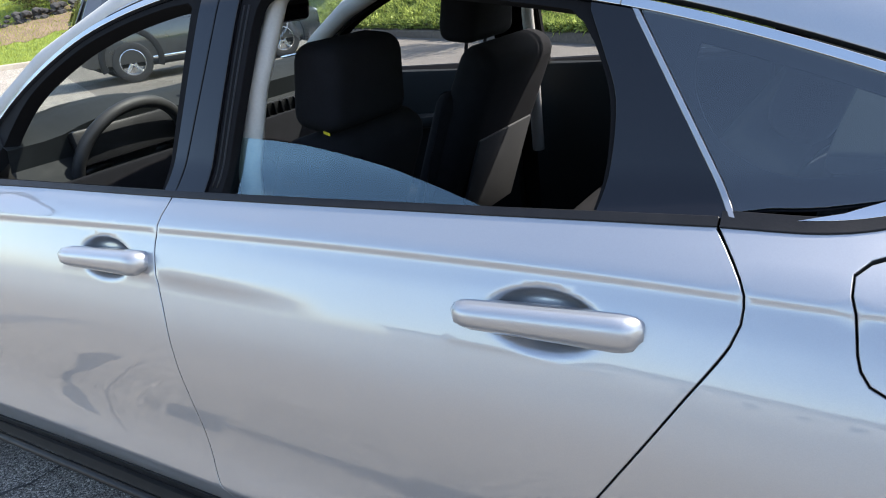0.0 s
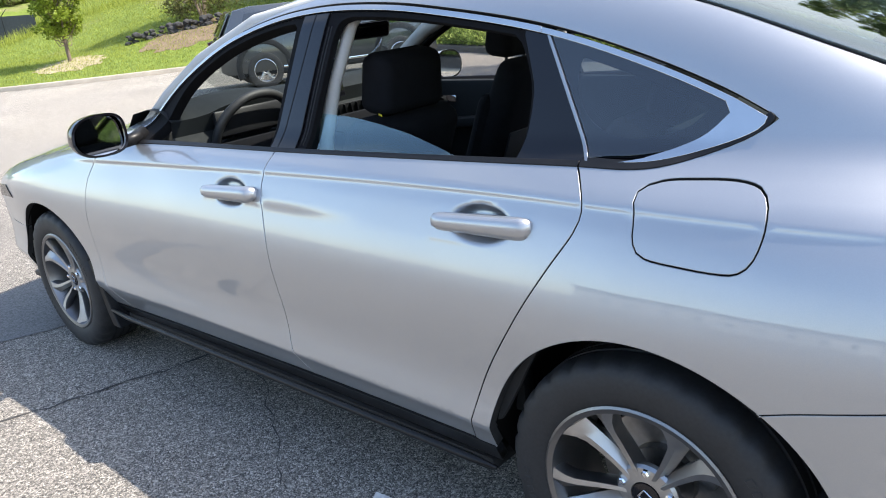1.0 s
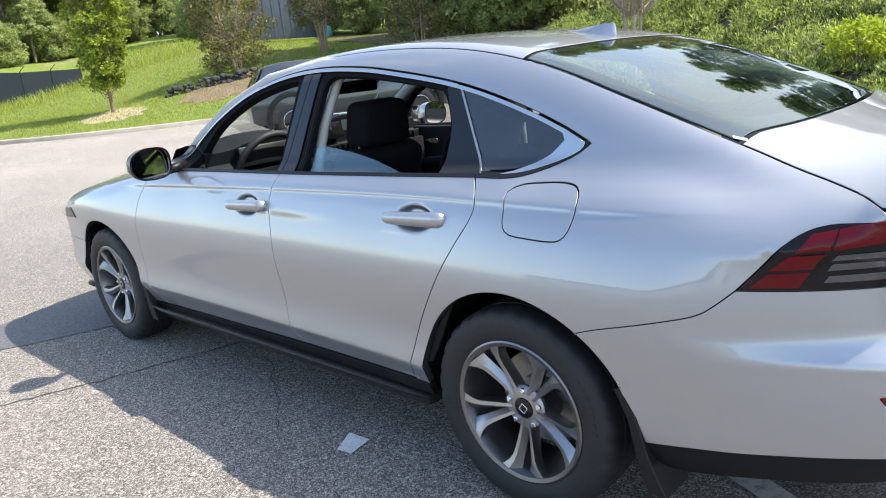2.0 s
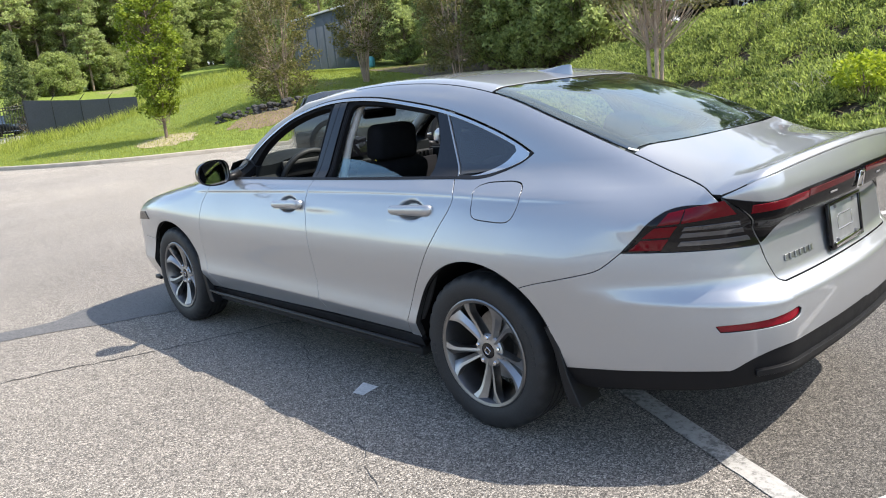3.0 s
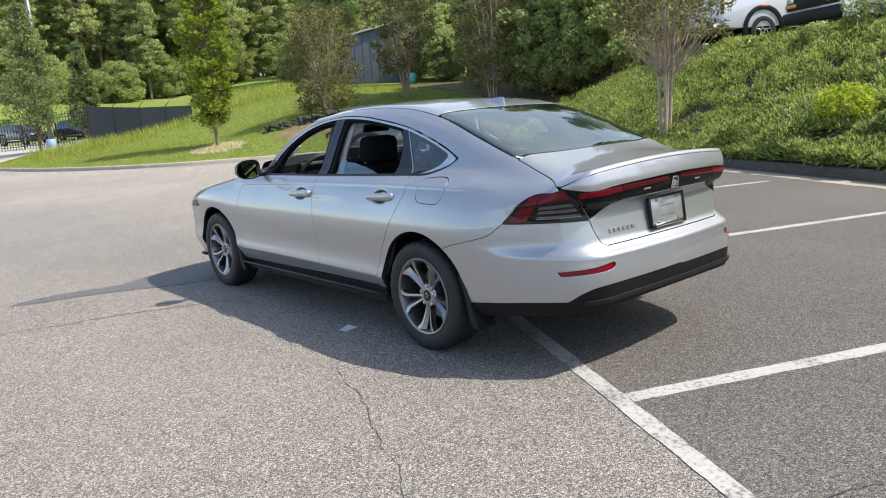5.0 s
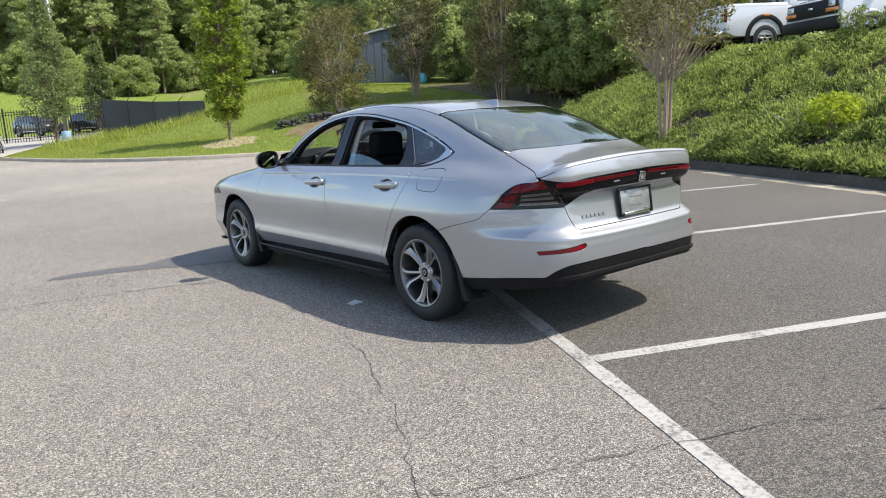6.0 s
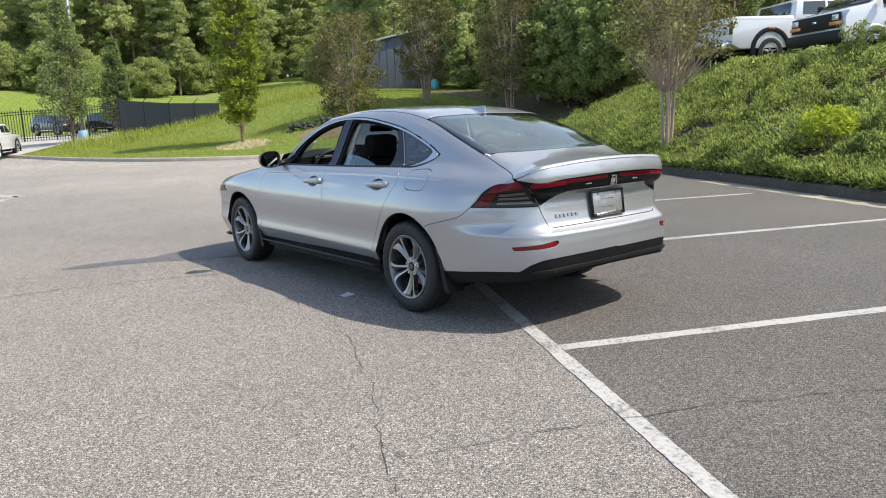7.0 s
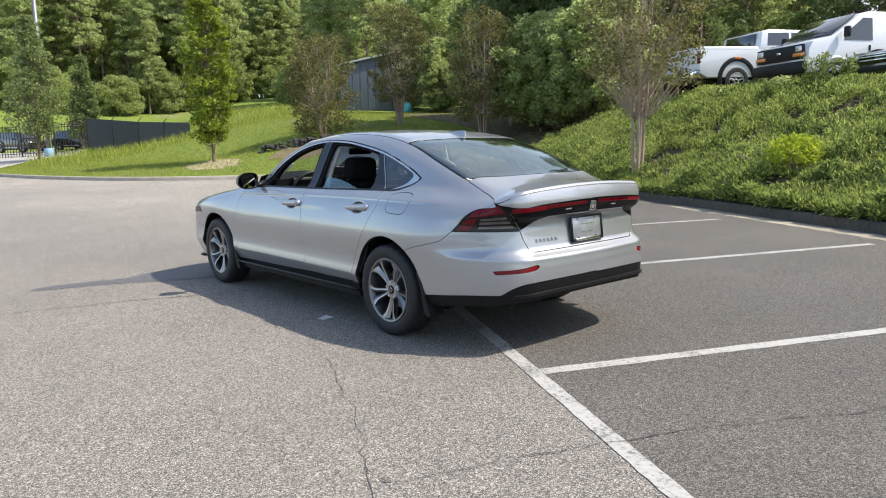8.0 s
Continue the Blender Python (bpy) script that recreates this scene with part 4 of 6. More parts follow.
chrome_low = flow([(2.705, 1.027), (2.80, 1.031), (2.871, 1.044), (2.95, 1.069), (2.999, 1.092), (3.016, 1.113)])
chrome_in = flow([(2.945, 1.124), (2.935, 1.112), (2.90, 1.094), (2.82, 1.068), (2.77, 1.052), (2.705, 1.040)])
panel("chrome_strip", "L", ring(along(dlo_in(.007), .74, 2.504), along(dlo_in(.019), 2.504, .755)), TRIM_CHROME, sedan, step=.02, off=.004, depth=.012, gap=.0005, label="chrome strip over the door windows")
panel("chrome_strip", "L", ring(along(dlo_in(.008), 2.506, 3.012), chrome_low[::-1][1:-3], flow([(2.80, 1.037), (2.865, 1.059), (2.912, 1.084), (2.947, 1.120)]), along(lambda x: dlo_top(x) - .019, 2.935, 2.506)), TRIM_CHROME, sedan,
      step=.015, off=.004, depth=.012, gap=.0005, label="chrome strip round the quarter window")
seam_x = lambda z: 1.652 + (z - 1.0) * .155
bp_f = flow([(1.618, 1.002), (1.628, 1.10), (1.640, 1.25), (1.652, 1.362)])
bp_m = [(seam_x(z), z) for z in np.linspace(1.002, 1.366, 24)]
bp_r = flow([(1.735, 1.003), (1.740, 1.10), (1.752, 1.25), (1.766, 1.362)])
panel("pillar_cover", "L", ring(bp_f[::-1], bp_m, along(dlo_in(.021), 1.708, 1.652)), BLACK_GLOSS, sedan, step=.02, off=.002, depth=.03, gap=.003, label="gloss black pillar cover")
panel("pillar_cover", "L", ring(bp_m[::-1], bp_r, along(dlo_in(.021), 1.766, 1.708)), BLACK_GLOSS, sedan, step=.02, off=.002, depth=.03, gap=.003, label="gloss black pillar cover")
qb = lambda z: 2.678 - (z - 1.03) * .63
bar_l = [(qb(z) - .004, z) for z in np.linspace(1.026, 1.272, 20)]
bar_r = [(qb(z) + .004, z) for z in np.linspace(1.026, 1.270, 20)]
rd_edge = flow([(2.505, 1.018), (2.515, 1.08), (2.512, 1.16), (2.488, 1.22), (2.462, 1.275)])
panel("pillar_cover", "L", ring(rd_edge[::-1], bar_l, along(dlo_in(.021), 2.518, 2.462)), BLACK_GLOSS, sedan, step=.02, off=.0015, depth=.03, gap=.001, label="gloss black rear door pillar cover")
panel("chrome_upright", "L", ring(bar_l[::-1], bar_r), DARK_CHROME, sedan, step=.01, off=.003, depth=.012, gap=.0008, label="slim bright upright beside the quarter window")
qg = ring([(qb(z) + .005, z) for z in np.linspace(1.272, 1.034, 16)], flow([(2.72, 1.040), (2.78, 1.044), (2.865, 1.059), (2.912, 1.084), (2.950, 1.117)]), along(lambda x: dlo_top(x) - .017, 2.935, 2.53))
panel("quarter_window", "L", qg, pane("privacy_glass", (.34, .42, .46), .10), sedan, step=.02, off=-.003, depth=.004, gap=.001, label="dark tinted quarter window")
quarter_frit = ring(along(lambda x: dlo_top(x) - .040, 2.615, 2.905), flow([(2.905, 1.130), (2.875, 1.100), (2.82, 1.080), (2.75, 1.072), (2.69, 1.086), (2.640, 1.122), (2.612, 1.175), (2.610, 1.215)]))
panel("window_border", "L", qg, plain("printed_black", (.006, .006, .008), .7, 0, 50, .1, spec=.1), sedan, holes=[quarter_frit], step=.02, off=-.010, depth=.002, gap=.0005, label="printed black border")
panel("belt_strip", "L", ring(along(lambda x: belt(x) - .0025, .70, 2.664), along(lambda x: belt(x) + .007, 2.664, .712)), BLACK_PLASTIC, sedan, step=.012, off=.003, depth=.02, gap=.0005, label="matt black window sill strip")
panel("belt_strip", "L", ring(flow([(2.668, 1.018), (2.79, 1.020), (2.871, 1.034), (2.96, 1.066), (3.008, 1.093), (3.024, 1.112), (3.016, 1.122)]), flow([(3.008, 1.116), (2.999, 1.095), (2.95, 1.072), (2.871, 1.047), (2.80, 1.034), (2.668, 1.033)])), BLACK_PLASTIC, sedan, step=.012, off=.003, depth=.01, gap=.0004)
SEAL = plain("black_rubber_seal", (.006, .006, .007), .8, 0, 200, .2, spec=.1)
# rubber window frames with depth, seen through the openings
frame_f = ring(along(dlo_in(.021), .765, 1.652), bp_f[::-1], flow([(1.618, 1.006), (.735, .998)]))
hole_f = ring(flow([(.86, 1.004), (.93, 1.10), (1.03, 1.188), (1.2, 1.268), (1.36, 1.314), (1.52, 1.342), (1.602, 1.348)]), flow([(1.618, 1.338), (1.610, 1.2), (1.602, 1.009)]), flow([(1.602, 1.009), (.86, 1.002)], .02, False))
panel("window_frame", "L", frame_f, SEAL, sedan, holes=[hole_f], step=.02, off=-.006, depth=.035, gap=.0005, label="black rubber window frame")
frame_r = ring(bp_r[::-1], flow([(1.735, 1.006), (2.505, 1.018)]), rd_edge, along(dlo_in(.021), 2.462, 1.766))
hole_r = ring(flow([(1.772, 1.010), (1.777, 1.10), (1.788, 1.22), (1.797, 1.30), (1.812, 1.338), (1.84, 1.350)]), along(dlo_in(.033), 1.86, 2.43), flow([(2.452, 1.262), (2.478, 1.222), (2.503, 1.16), (2.508, 1.08), (2.499, 1.021)]), flow([(2.499, 1.021), (1.772, 1.010)], .02, False))
panel("window_frame", "L", frame_r, SEAL, sedan, holes=[hole_r], step=.02, off=-.005, depth=.022, gap=.0005, label="black rubber window frame")
for dx, r in ((.010, .0020), (.023, .0022)):
    q = np.array([(x + dx, z) for x, z in bp_r if 1.005 < z < 1.34])
    p, n = skin("L", q[:, 0], q[:, 1])
    for side in (1, -1):
        v, f = rod([tuple((a - b * .005) * np.array([1, side, 1])) for a, b in zip(p, n)], r, 6)
        part("seal_lip", mesh_of("lip", v, f), BLACK_PLASTIC, sedan)
lowered = flow([(1.752, 1.108), (1.92, 1.098), (2.05, 1.080), (2.2, 1.052), (2.36, 1.018)])
panel("lowered_window", "L", ring(flow([(1.748, .98), (2.40, .99)], .02, False), lowered[::-1]), pane("window_glass", (.66, .84, .87), .16, 0.0, (.72, .92, .95)), sedan, step=.03, off=-.024, depth=.004, gap=.0004, both=False, curl=.0005, label="half-lowered rear side window")

# rocker and skirts
sill_top = spline((.40, .292), (1.2, .306), (2.40, .329))
panel("rocker_panel", "L", ring(along(sill_top, .43, 2.46), along(lambda x: .262 + .012 * (x - .4) / 2, 2.46, .43)), plain("satin_sill", (.010, .010, .011), .4, 0, 200, .15, spec=.2), sedan, step=.03, off=.002, gap=.001, label="matt black sill under the doors")
for side in (-1, 1):
    v, f = rod([(x, side * (.893 if x < .6 else .905), .276 + .010 * x / 2) for x in (.42, .6, 1.2, 1.9, 2.40, 2.48)], [.006, .010, .011, .011, .011, .005], 8)
    part("sill_rib", mesh_of("rib", v, f), BLACK_PLASTIC, sedan)

# door handles
def handle(hx, hz, door, side):
    rows = []
    for u in np.linspace(-1, 1, 25):
        x = hx + .142 * u
        e = (1 - min(1, max(0, (abs(u) - .74) / .26)) ** 2) ** .5
        h = (.0225 + .003 * u) * (.55 + .45 * e)
        yb = .8655 + .002 * u
        out, inn = yb + .018 * e, yb - .022
        z = hz + .013 + .006 * u
        rows.append([(x, -inn, z + h * .8), (x, -(out - .012), z + h), (x, -out, z + h * .55), (x, -out, z - h * .5), (x, -(out - .010), z - h), (x, -inn, z - h * .7)])
    v = [(p[0], p[1] * side, p[2]) for r in rows for p in r]
    f = [(i * 6 + j, i * 6 + (j + 1) % 6, i * 6 + 6 + (j + 1) % 6, i * 6 + 6 + j) for i in range(24) for j in range(6)] + [tuple(range(6))[::-1], tuple(range(144, 150))]
    part("door_handle", mesh_of("handle", v, f if side > 0 else [q[::-1] for q in f], True, 60), PAINT, door, "silver door handle over a scooped recess")


for (hx, hz), doors in zip(HANDLES, (front_door, rear_door)):
    for side, d in zip((1, -1), doors):
        handle(hx, hz, d, side)


# door mirrors
def mirror(side):
    def place(p):
        return (p[0], p[1] * side, p[2])

    rows = []
    for k, x in enumerate(np.linspace(0, 1, 10)):
        s = (1 - (1 - x) ** 2.2) ** .5 * .98 + .02
        ring_pts = []
        for a in np.linspace(0, 2 * math.pi, 28, endpoint=False):
            c, d = math.cos(a), math.sin(a)
            yy = -.945 + .098 * np.sign(c) * abs(c) ** .62 * s
            zz = 1.045 + .074 * np.sign(d) * abs(d) ** .62 * s - .020 * max(0, -c) * (1 if d > 0 else -.6) * s
            ring_pts.append(place((.745 + .125 * x, yy, zz)))
        rows.append(ring_pts)
    v = [p for r in rows for p in r]
    f = [(i * 28 + j, i * 28 + (j + 1) % 28, i * 28 + 28 + (j + 1) % 28, i * 28 + 28 + j) for i in range(9) for j in range(28)] + [tuple(range(28))[::-1]]
    shell = part("door_mirror", mesh_of("mirror", v, f, True, 60), PAINT if side < 0 else BLACK_GLOSS, sedan, "door mirror with a gloss black shell")
    base = np.array(rows[-1])
    mid = base.mean(0)
    inner = mid + (base - mid) * .90
    back = inner - np.array([.010, 0, 0])
    v = [*base, *inner, *back]
    f = [(j, (j + 1) % 28, 28 + (j + 1) % 28, 28 + j) for j in range(28)] + [(28 + j, 28 + (j + 1) % 28, 56 + (j + 1) % 28, 56 + j) for j in range(28)]
    part("mirror_rim", mesh_of("rim", v, f, True, 40), BLACK_GLOSS, shell)
    turn = Matrix.Rotation(radians(8) * side, 4, "Z") @ Matrix.Rotation(radians(-5 if side > 0 else 2), 4, "Y")
    g = [Vector((0, *(p - mid)[1:] * .99)) for p in inner]
    g = [turn @ q + Vector(mid) - Vector((.006, 0, 0)) for q in g]
    part("mirror_glass", mesh_of("glass", g, [tuple(range(28))], False), plain("mirror_silver", (.85, .87, .88), .005, 1.0, 5, .01), shell, "mirror glass")
    v, f = rod([place((.83, -.86, 1.000)), place((.82, -.80, 1.005)), place((.79, -.755, 1.012))], [.022, .024, .030], 10)
    part("mirror_arm", mesh_of("arm", v, f), BLACK_PLASTIC, shell)


mirror(1), mirror(-1)


# wheels
def tyre_mesh():
    prof = [(.215, .088), (.232, .100), (.262, .109), (.292, .108), (.312, .101), (.3225, .088), (.3265, .070), (.3275, .040), (.321, .0385), (.321, .0325), (.328, .031), (.3285, .004), (.322, .003), (.322, -.003), (.3285, -.004), (.328, -.031), (.321, -.0325), (.321, -.0385), (.3275, -.040), (.3265, -.070), (.3225, -.088), (.312, -.101), (.262, -.108), (.232, -.100), (.215, -.088)]
    v, f = lathe([(r, -h) for r, h in prof], 120)
    v = v.copy()
    # shoulder sipes: every fourth step is pulled in
    n = 120
    for i, (r, h) in enumerate(prof):
        if .086 < abs(h) < .102 and r > .305 or abs(h) == .070:
            for j in range(0, n, 4):
                k = i * n + j
                v[k, 0] *= .976
                v[k, 2] *= .976
    return mesh_of("tyre", v, f, True, 50)


def spoke_mesh(lean):
    """One blade of a pair: from the hub to the rim, leaning to one side."""
    rows = []
    for t in np.linspace(0, 1, 10):
        r = .046 + .177 * t
        a = radians(lean * (8.0 + 2.5 * t + 32 * max(0, t - .6) ** 2))
        y = -.058 - .039 * t ** 1.6
        w = .0105 + .0095 * t + .026 * max(0, (t - .62) / .38) ** 2
        d = .040 - .010 * t
        c, s = math.cos(a), math.sin(a)
        up, sd = Vector((s, 0, c)), Vector((c, 0, -s))
        p = up * r
        rows.append([p + sd * w + Vector((0, y + .015, 0)), p + sd * w * .45 * lean + sd * w * .35 + Vector((0, y - .004, 0)), p + sd * w * .45 * lean - sd * w * .45 + Vector((0, y - .006, 0)),
                     p - sd * w + Vector((0, y + .015, 0)), p - sd * w * .8 + Vector((0, y + d, 0)), p + sd * w * .8 + Vector((0, y + d, 0))])
    v = [q for r in rows for q in r]
    f = [(i * 6 + j, i * 6 + (j + 1) % 6, i * 6 + 6 + (j + 1) % 6, i * 6 + 6 + j) for i in range(9) for j in range(6)] + [tuple(range(6))[::-1], tuple(range(54, 60))]
    bm = bmesh.new()
    bm.from_mesh(mesh_of("s", v, f))
    return solid(bm, 30)


RIM_MESH = mesh_of("rim", *lathe([(.2285, -.094), (.2295, -.101), (.224, -.104), (.212, -.100), (.2085, -.092), (.202, -.060), (.198, -.02), (.195, .04), (.20, .08), (.215, .092)], 72), True, 40)
HUB_MESH = mesh_of("hub", *lathe([(.0, -.030), (.055, -.030), (.070, -.040), (.072, -.054), (.066, -.061), (.034, -.064), (.033, -.058), (.0, -.058)], 40), True, 30)
CAP_MESH = mesh_of("cap", *lathe([(.0, -.0665), (.024, -.0665), (.031, -.065), (.0325, -.060), (.0325, -.05)], 32), True, 40)
NUT_MESH = mesh_of("nut", *lathe([(.0, -.070), (.006, -.070), (.0095, -.067), (.0105, -.056), (.0105, -.045)], 6), True, 30)
DISC_MESH = mesh_of("disc", *lathe([(.0, .012), (.075, .012), (.078, .030), (.150, .030), (.152, .040), (.150, .052), (.05, .052)], 48), True, 30)
CALIPER_MESH = solid(block((.06, .07, .11), pose(.118, .035, .072, 0, 32, 0), .012))
TYRE_MESH, BLADES = tyre_mesh(), (spoke_mesh(-1), spoke_mesh(1))
bm = bmesh.new()
for w, h, dx, dz in ((.004, .026, -.011, 0), (.004, .026, .011, 0), (.022, .004, 0, .012), (.018, .004, 0, -.012)):
    block((w, .003, h), pose(dx, -.068, dz), .001, 1, bm=bm)
MARK_MESH = solid(bm)
BAR_MESH = solid(block((.016, .003, .017), pose(0, -.1088, .277), .001, 1))
BARREL_DARK = plain("wheel_well", (.006, .006, .006), .9, 0, 40, .2, spec=.08)


RIM_GREY = plain("dark_rim", (.20, .20, .205), .36, 1.0, 40, .08)


def wheel(x, y, spin):
    m = Matrix.Translation((x, y, .3265)) @ Matrix.Rotation(0 if y < 0 else math.pi, 4, "Z") @ Matrix.Rotation(radians(spin), 4, "Y")

    def piece(name, mesh, mat, parent, local=Matrix()):
        if not mesh.materials:
            mesh.materials.append(mat)
        ob = new(name, mesh)
        ob.parent = parent
        ob.matrix_parent_inverse = sedan.matrix_basis.inverted() if parent is sedan else Matrix()
        ob.matrix_basis = m if parent is sedan else local
        return ob

    w = tagged(piece("wheel", RIM_MESH, RIM_GREY, sedan), "dark machined alloy wheel with five twin spokes")
    piece("tyre", TYRE_MESH, RUBBER, w)
    piece("hub", HUB_MESH, DARK_CHROME, w)
    piece("centre_cap", CAP_MESH, BLACK_GLOSS, w)
    piece("cap_mark", MARK_MESH, CHROME, w)
    for k in range(14):
        bar = Matrix.Rotation(radians((k % 7) * 5.2 + (200 if k > 6 else 20)), 4, "Y")
        piece("sidewall_bar", BAR_MESH, RUBBER, w, bar)
    for k in range(5):
        turn = Matrix.Rotation(radians(72 * k), 4, "Y")
        for b in BLADES:
            piece("spoke", b, DARK_CHROME, w, turn)
        nut = Matrix.Rotation(radians(72 * k + 36), 4, "Y") @ Matrix.Translation((0, 0, .057))
        piece("lug_nut", NUT_MESH, CHROME, w, nut)
    back = Matrix.Rotation(radians(-spin), 4, "Y")
    piece("brake_disc", DISC_MESH, CAST_IRON, w, back)
    piece("brake_caliper", CALIPER_MESH, CAST_IRON, w, back @ pose(0, 0, 0, 0, 0 if y < 0 else 180, 0))


for x, s in ((.010, 22), (2.842, 36)):
    for y in (-.79, .79):
        wheel(x, y, s if y < 0 else s + 31)

# wheel wells, mud flaps, underbody
for cx, cz, r in (FRONT_ARCH, REAR_ARCH):
    for side in (-1, 1):
        rows = []
        for y, k in ((.905, 1.0), (.88, 1.012), (.60, 1.012), (.56, .98)):
            rows.append([(cx + r * k * math.cos(a), side * (y - (.02 + .55 * max(0, SILL_CREASE - cz - r * k * math.sin(a))) * (y > .8)), cz + r * k * math.sin(a)) for a in np.linspace(-.28, math.pi + .28, 40)])
        v = [p for q in rows for p in q] + [(cx, side * .56, cz)]
        f = [(i * 40 + j, i * 40 + j + 1, i * 40 + 41 + j, i * 40 + 40 + j) for i in range(3) for j in range(39)] + [(120 + j, 121 + j, 160) for j in range(39)]
        part("wheel_well", mesh_of("well", v, f, True, 60), BARREL_DARK, sedan)
        line = [(.330, .172, .350, .180), (.368, .092, .392, .098), (.386, .010, .416, .012), (.402, -.055, .446, -.058), (.424, -.108, .474, -.112)]
        v = [(cx + q[k], side * y, cz + q[k + 1]) for q in line for k, y in ((0, .905), (2, .900), (2, .77), (0, .77))]
        f = [(i * 4 + j, i * 4 + (j + 1) % 4, i * 4 + 4 + (j + 1) % 4, i * 4 + 4 + j) for i in range(4) for j in range(4)] + [(0, 1, 2, 3), (16, 17, 18, 19)]
        bm = bmesh.new()
        bm.from_mesh(mesh_of("flap", v, f))
        bmesh.ops.bevel(bm, geom=list(bm.edges), offset=.003, segments=1, affect="EDGES")
        part("mud_flap", solid(bm), BLACK_PLASTIC, sedan, "black mud flap")
bm = bmesh.new()
block((1.95, 1.70, .05), pose(1.45, 0, .235), .02, bm=bm)
block((.75, 1.1, .30), pose(2.84, 0, .36), .05, bm=bm)
block((.85, 1.05, .30), pose(.0, 0, .38), .05, bm=bm)
block((.60, 1.25, .10), pose(3.46, 0, .40), .04, bm=bm)
block((.40, 1.3, .10), pose(-.6, 0, .28), .04, bm=bm)
part("underbody", solid(bm), UNDER, sedan)
# nose
nose_top = [(math.atan2(p[1], .1 - p[0]), p[2]) for p in (skin("T", *np.array([q]).T)[0][0] for q in top_loop(-.62, .42, .40, .25) if q[0] < -.619 or (q[0] < -.5 and abs(q[1]) < .6))]
nose_top = sorted(nose_top)
na = nose_top[0][0]
cheek = [(math.atan2(p[1], .1 - p[0]), p[2]) for p in (skin("L", np.array([q[0]]), np.array([q[1]]))[0][0] for q in flow([(-.62, float(rail(-.62))), (-.60, .70), (-.52, .562)], .03) + flow([(-.52, .560), (-.30, .558)], .03) + arc(*FRONT_ARCH, 143, 192, 14))]
nose_loop = ring(cheek, [(a, .22) for a in np.linspace(cheek[-1][0], -cheek[-1][0], 30)], mirrored(cheek), nose_top[::-1])
panel("front_bumper", "N", nose_loop, PAINT, sedan, both=False, step=.04)
panel("grille", "N", ring(flow(deg((-28, .40), (28, .40), (32, .60), (-32, .60), (-28, .40)), .03, False)), BLACK_GLOSS, sedan, both=False, step=.04, off=.004)
panel("headlamp", "N", ring(flow(deg((-66, .70), (-36, .655), (-34, .70), (-62, .755), (-66, .70)), .02, False)), SMOKE_LENS, sedan, step=.03, off=.004)
bm = block((.10, 1.55, .03), pose(-.70, 0, .20), .01)
part("front_splitter", solid(bm), BLACK_PLASTIC, sedan)



# ---- inside the sedan ----
def seat(y, x0=1.24, lift=0.0, head_x=.555):
    """A front seat: cushion, back and headrest."""
    cushion = part("seat_cushion", solid(block((.52, .50, .16), pose(x0, y, .50, 0, 4, 0), .05, 3)), CLOTH, sedan, "black cloth front seat")
    back = part("seat_back", solid(block((.14, .50, .64), Matrix.Translation((x0 + .43, y, .755 + lift)) @ Matrix.Rotation(radians(25), 4, "Y"), .055, 4, taper=(.9, .90))), CLOTH, sedan, "black cloth seat back with stitched seams")
    part("side_bolster", solid(block((.10, .10, .50), Matrix.Translation((x0 + .37, y - .205, .78)) @ Matrix.Rotation(radians(20), 4, "Y"), .045, 3, taper=(.8, .8))), CLOTH, back)
    part("side_bolster", solid(block((.10, .10, .50), Matrix.Translation((x0 + .37, y + .205, .78)) @ Matrix.Rotation(radians(20), 4, "Y"), .045, 3, taper=(.8, .8))), CLOTH, back)
    head = part("headrest", solid(block((.13, .29, .185), Matrix.Translation((x0 + head_x, y, 1.145 + lift)) @ Matrix.Rotation(radians(8), 4, "Y"), .04, 4, taper=(.95, .92))), CLOTH, sedan, "black headrest")
    for dy in (-.06, .06):
        v, f = rod([(x0 + head_x - .02, y + dy, 1.02 + lift), (x0 + head_x, y + dy, 1.12 + lift)], .006, 8)
        part("headrest_post", mesh_of("post", v, f), CHROME, head)
    part("map_pocket", solid(block((.012, .36, .30), Matrix.Translation((x0 + .462, y, .72)) @ Matrix.Rotation(radians(20), 4, "Y"), .005)), plain("seat_back_panel", (.026, .027, .030), .8, 0, 200, .2), back, "dark grey map pocket")
    return back


driver = seat(-.37)
seat(.37, 1.27, .085, .45)
part("yellow_tag", solid(block((.003, .035, .006), pose(1.832, -.522, 1.06, 0, 0, 60), .001)), YELLOW, driver, "yellow tag on the seat")
part("rear_bench", solid(block((.50, 1.30, .20), pose(2.22, 0, .50, 0, 5, 0), .06, 3)), CLOTH, sedan, "black cloth rear bench")
part("bench_back", solid(block((.16, 1.26, .60), Matrix.Translation((2.55, 0, .80)) @ Matrix.Rotation(radians(26), 4, "Y"), .06, 3, taper=(.8, .94))), CLOTH, sedan)
for y in (-.38, .38):
    part("headrest", solid(block((.10, .26, .14), Matrix.Translation((2.73, y, 1.115)) @ Matrix.Rotation(radians(20), 4, "Y"), .04, 3)), CLOTH, sedan, "black headrest")
part("parcel_shelf", solid(block((.56, 1.16, .03), pose(3.04, 0, 1.035, 0, 2, 0), .01)), plain("dark_shelf", (.02, .02, .022), .9, 0, 300, .3), sedan)
part("floor_carpet", solid(block((2.1, 1.45, .04), pose(1.5, 0, .31), .015)), CLOTH, sedan)
part("firewall", solid(block((.04, 1.45, .66), pose(.46, 0, .62), .01)), UNDER, sedan)
part("boot_wall", solid(block((.04, 1.30, .60), pose(2.78, 0, .70), .01)), UNDER, sedan)

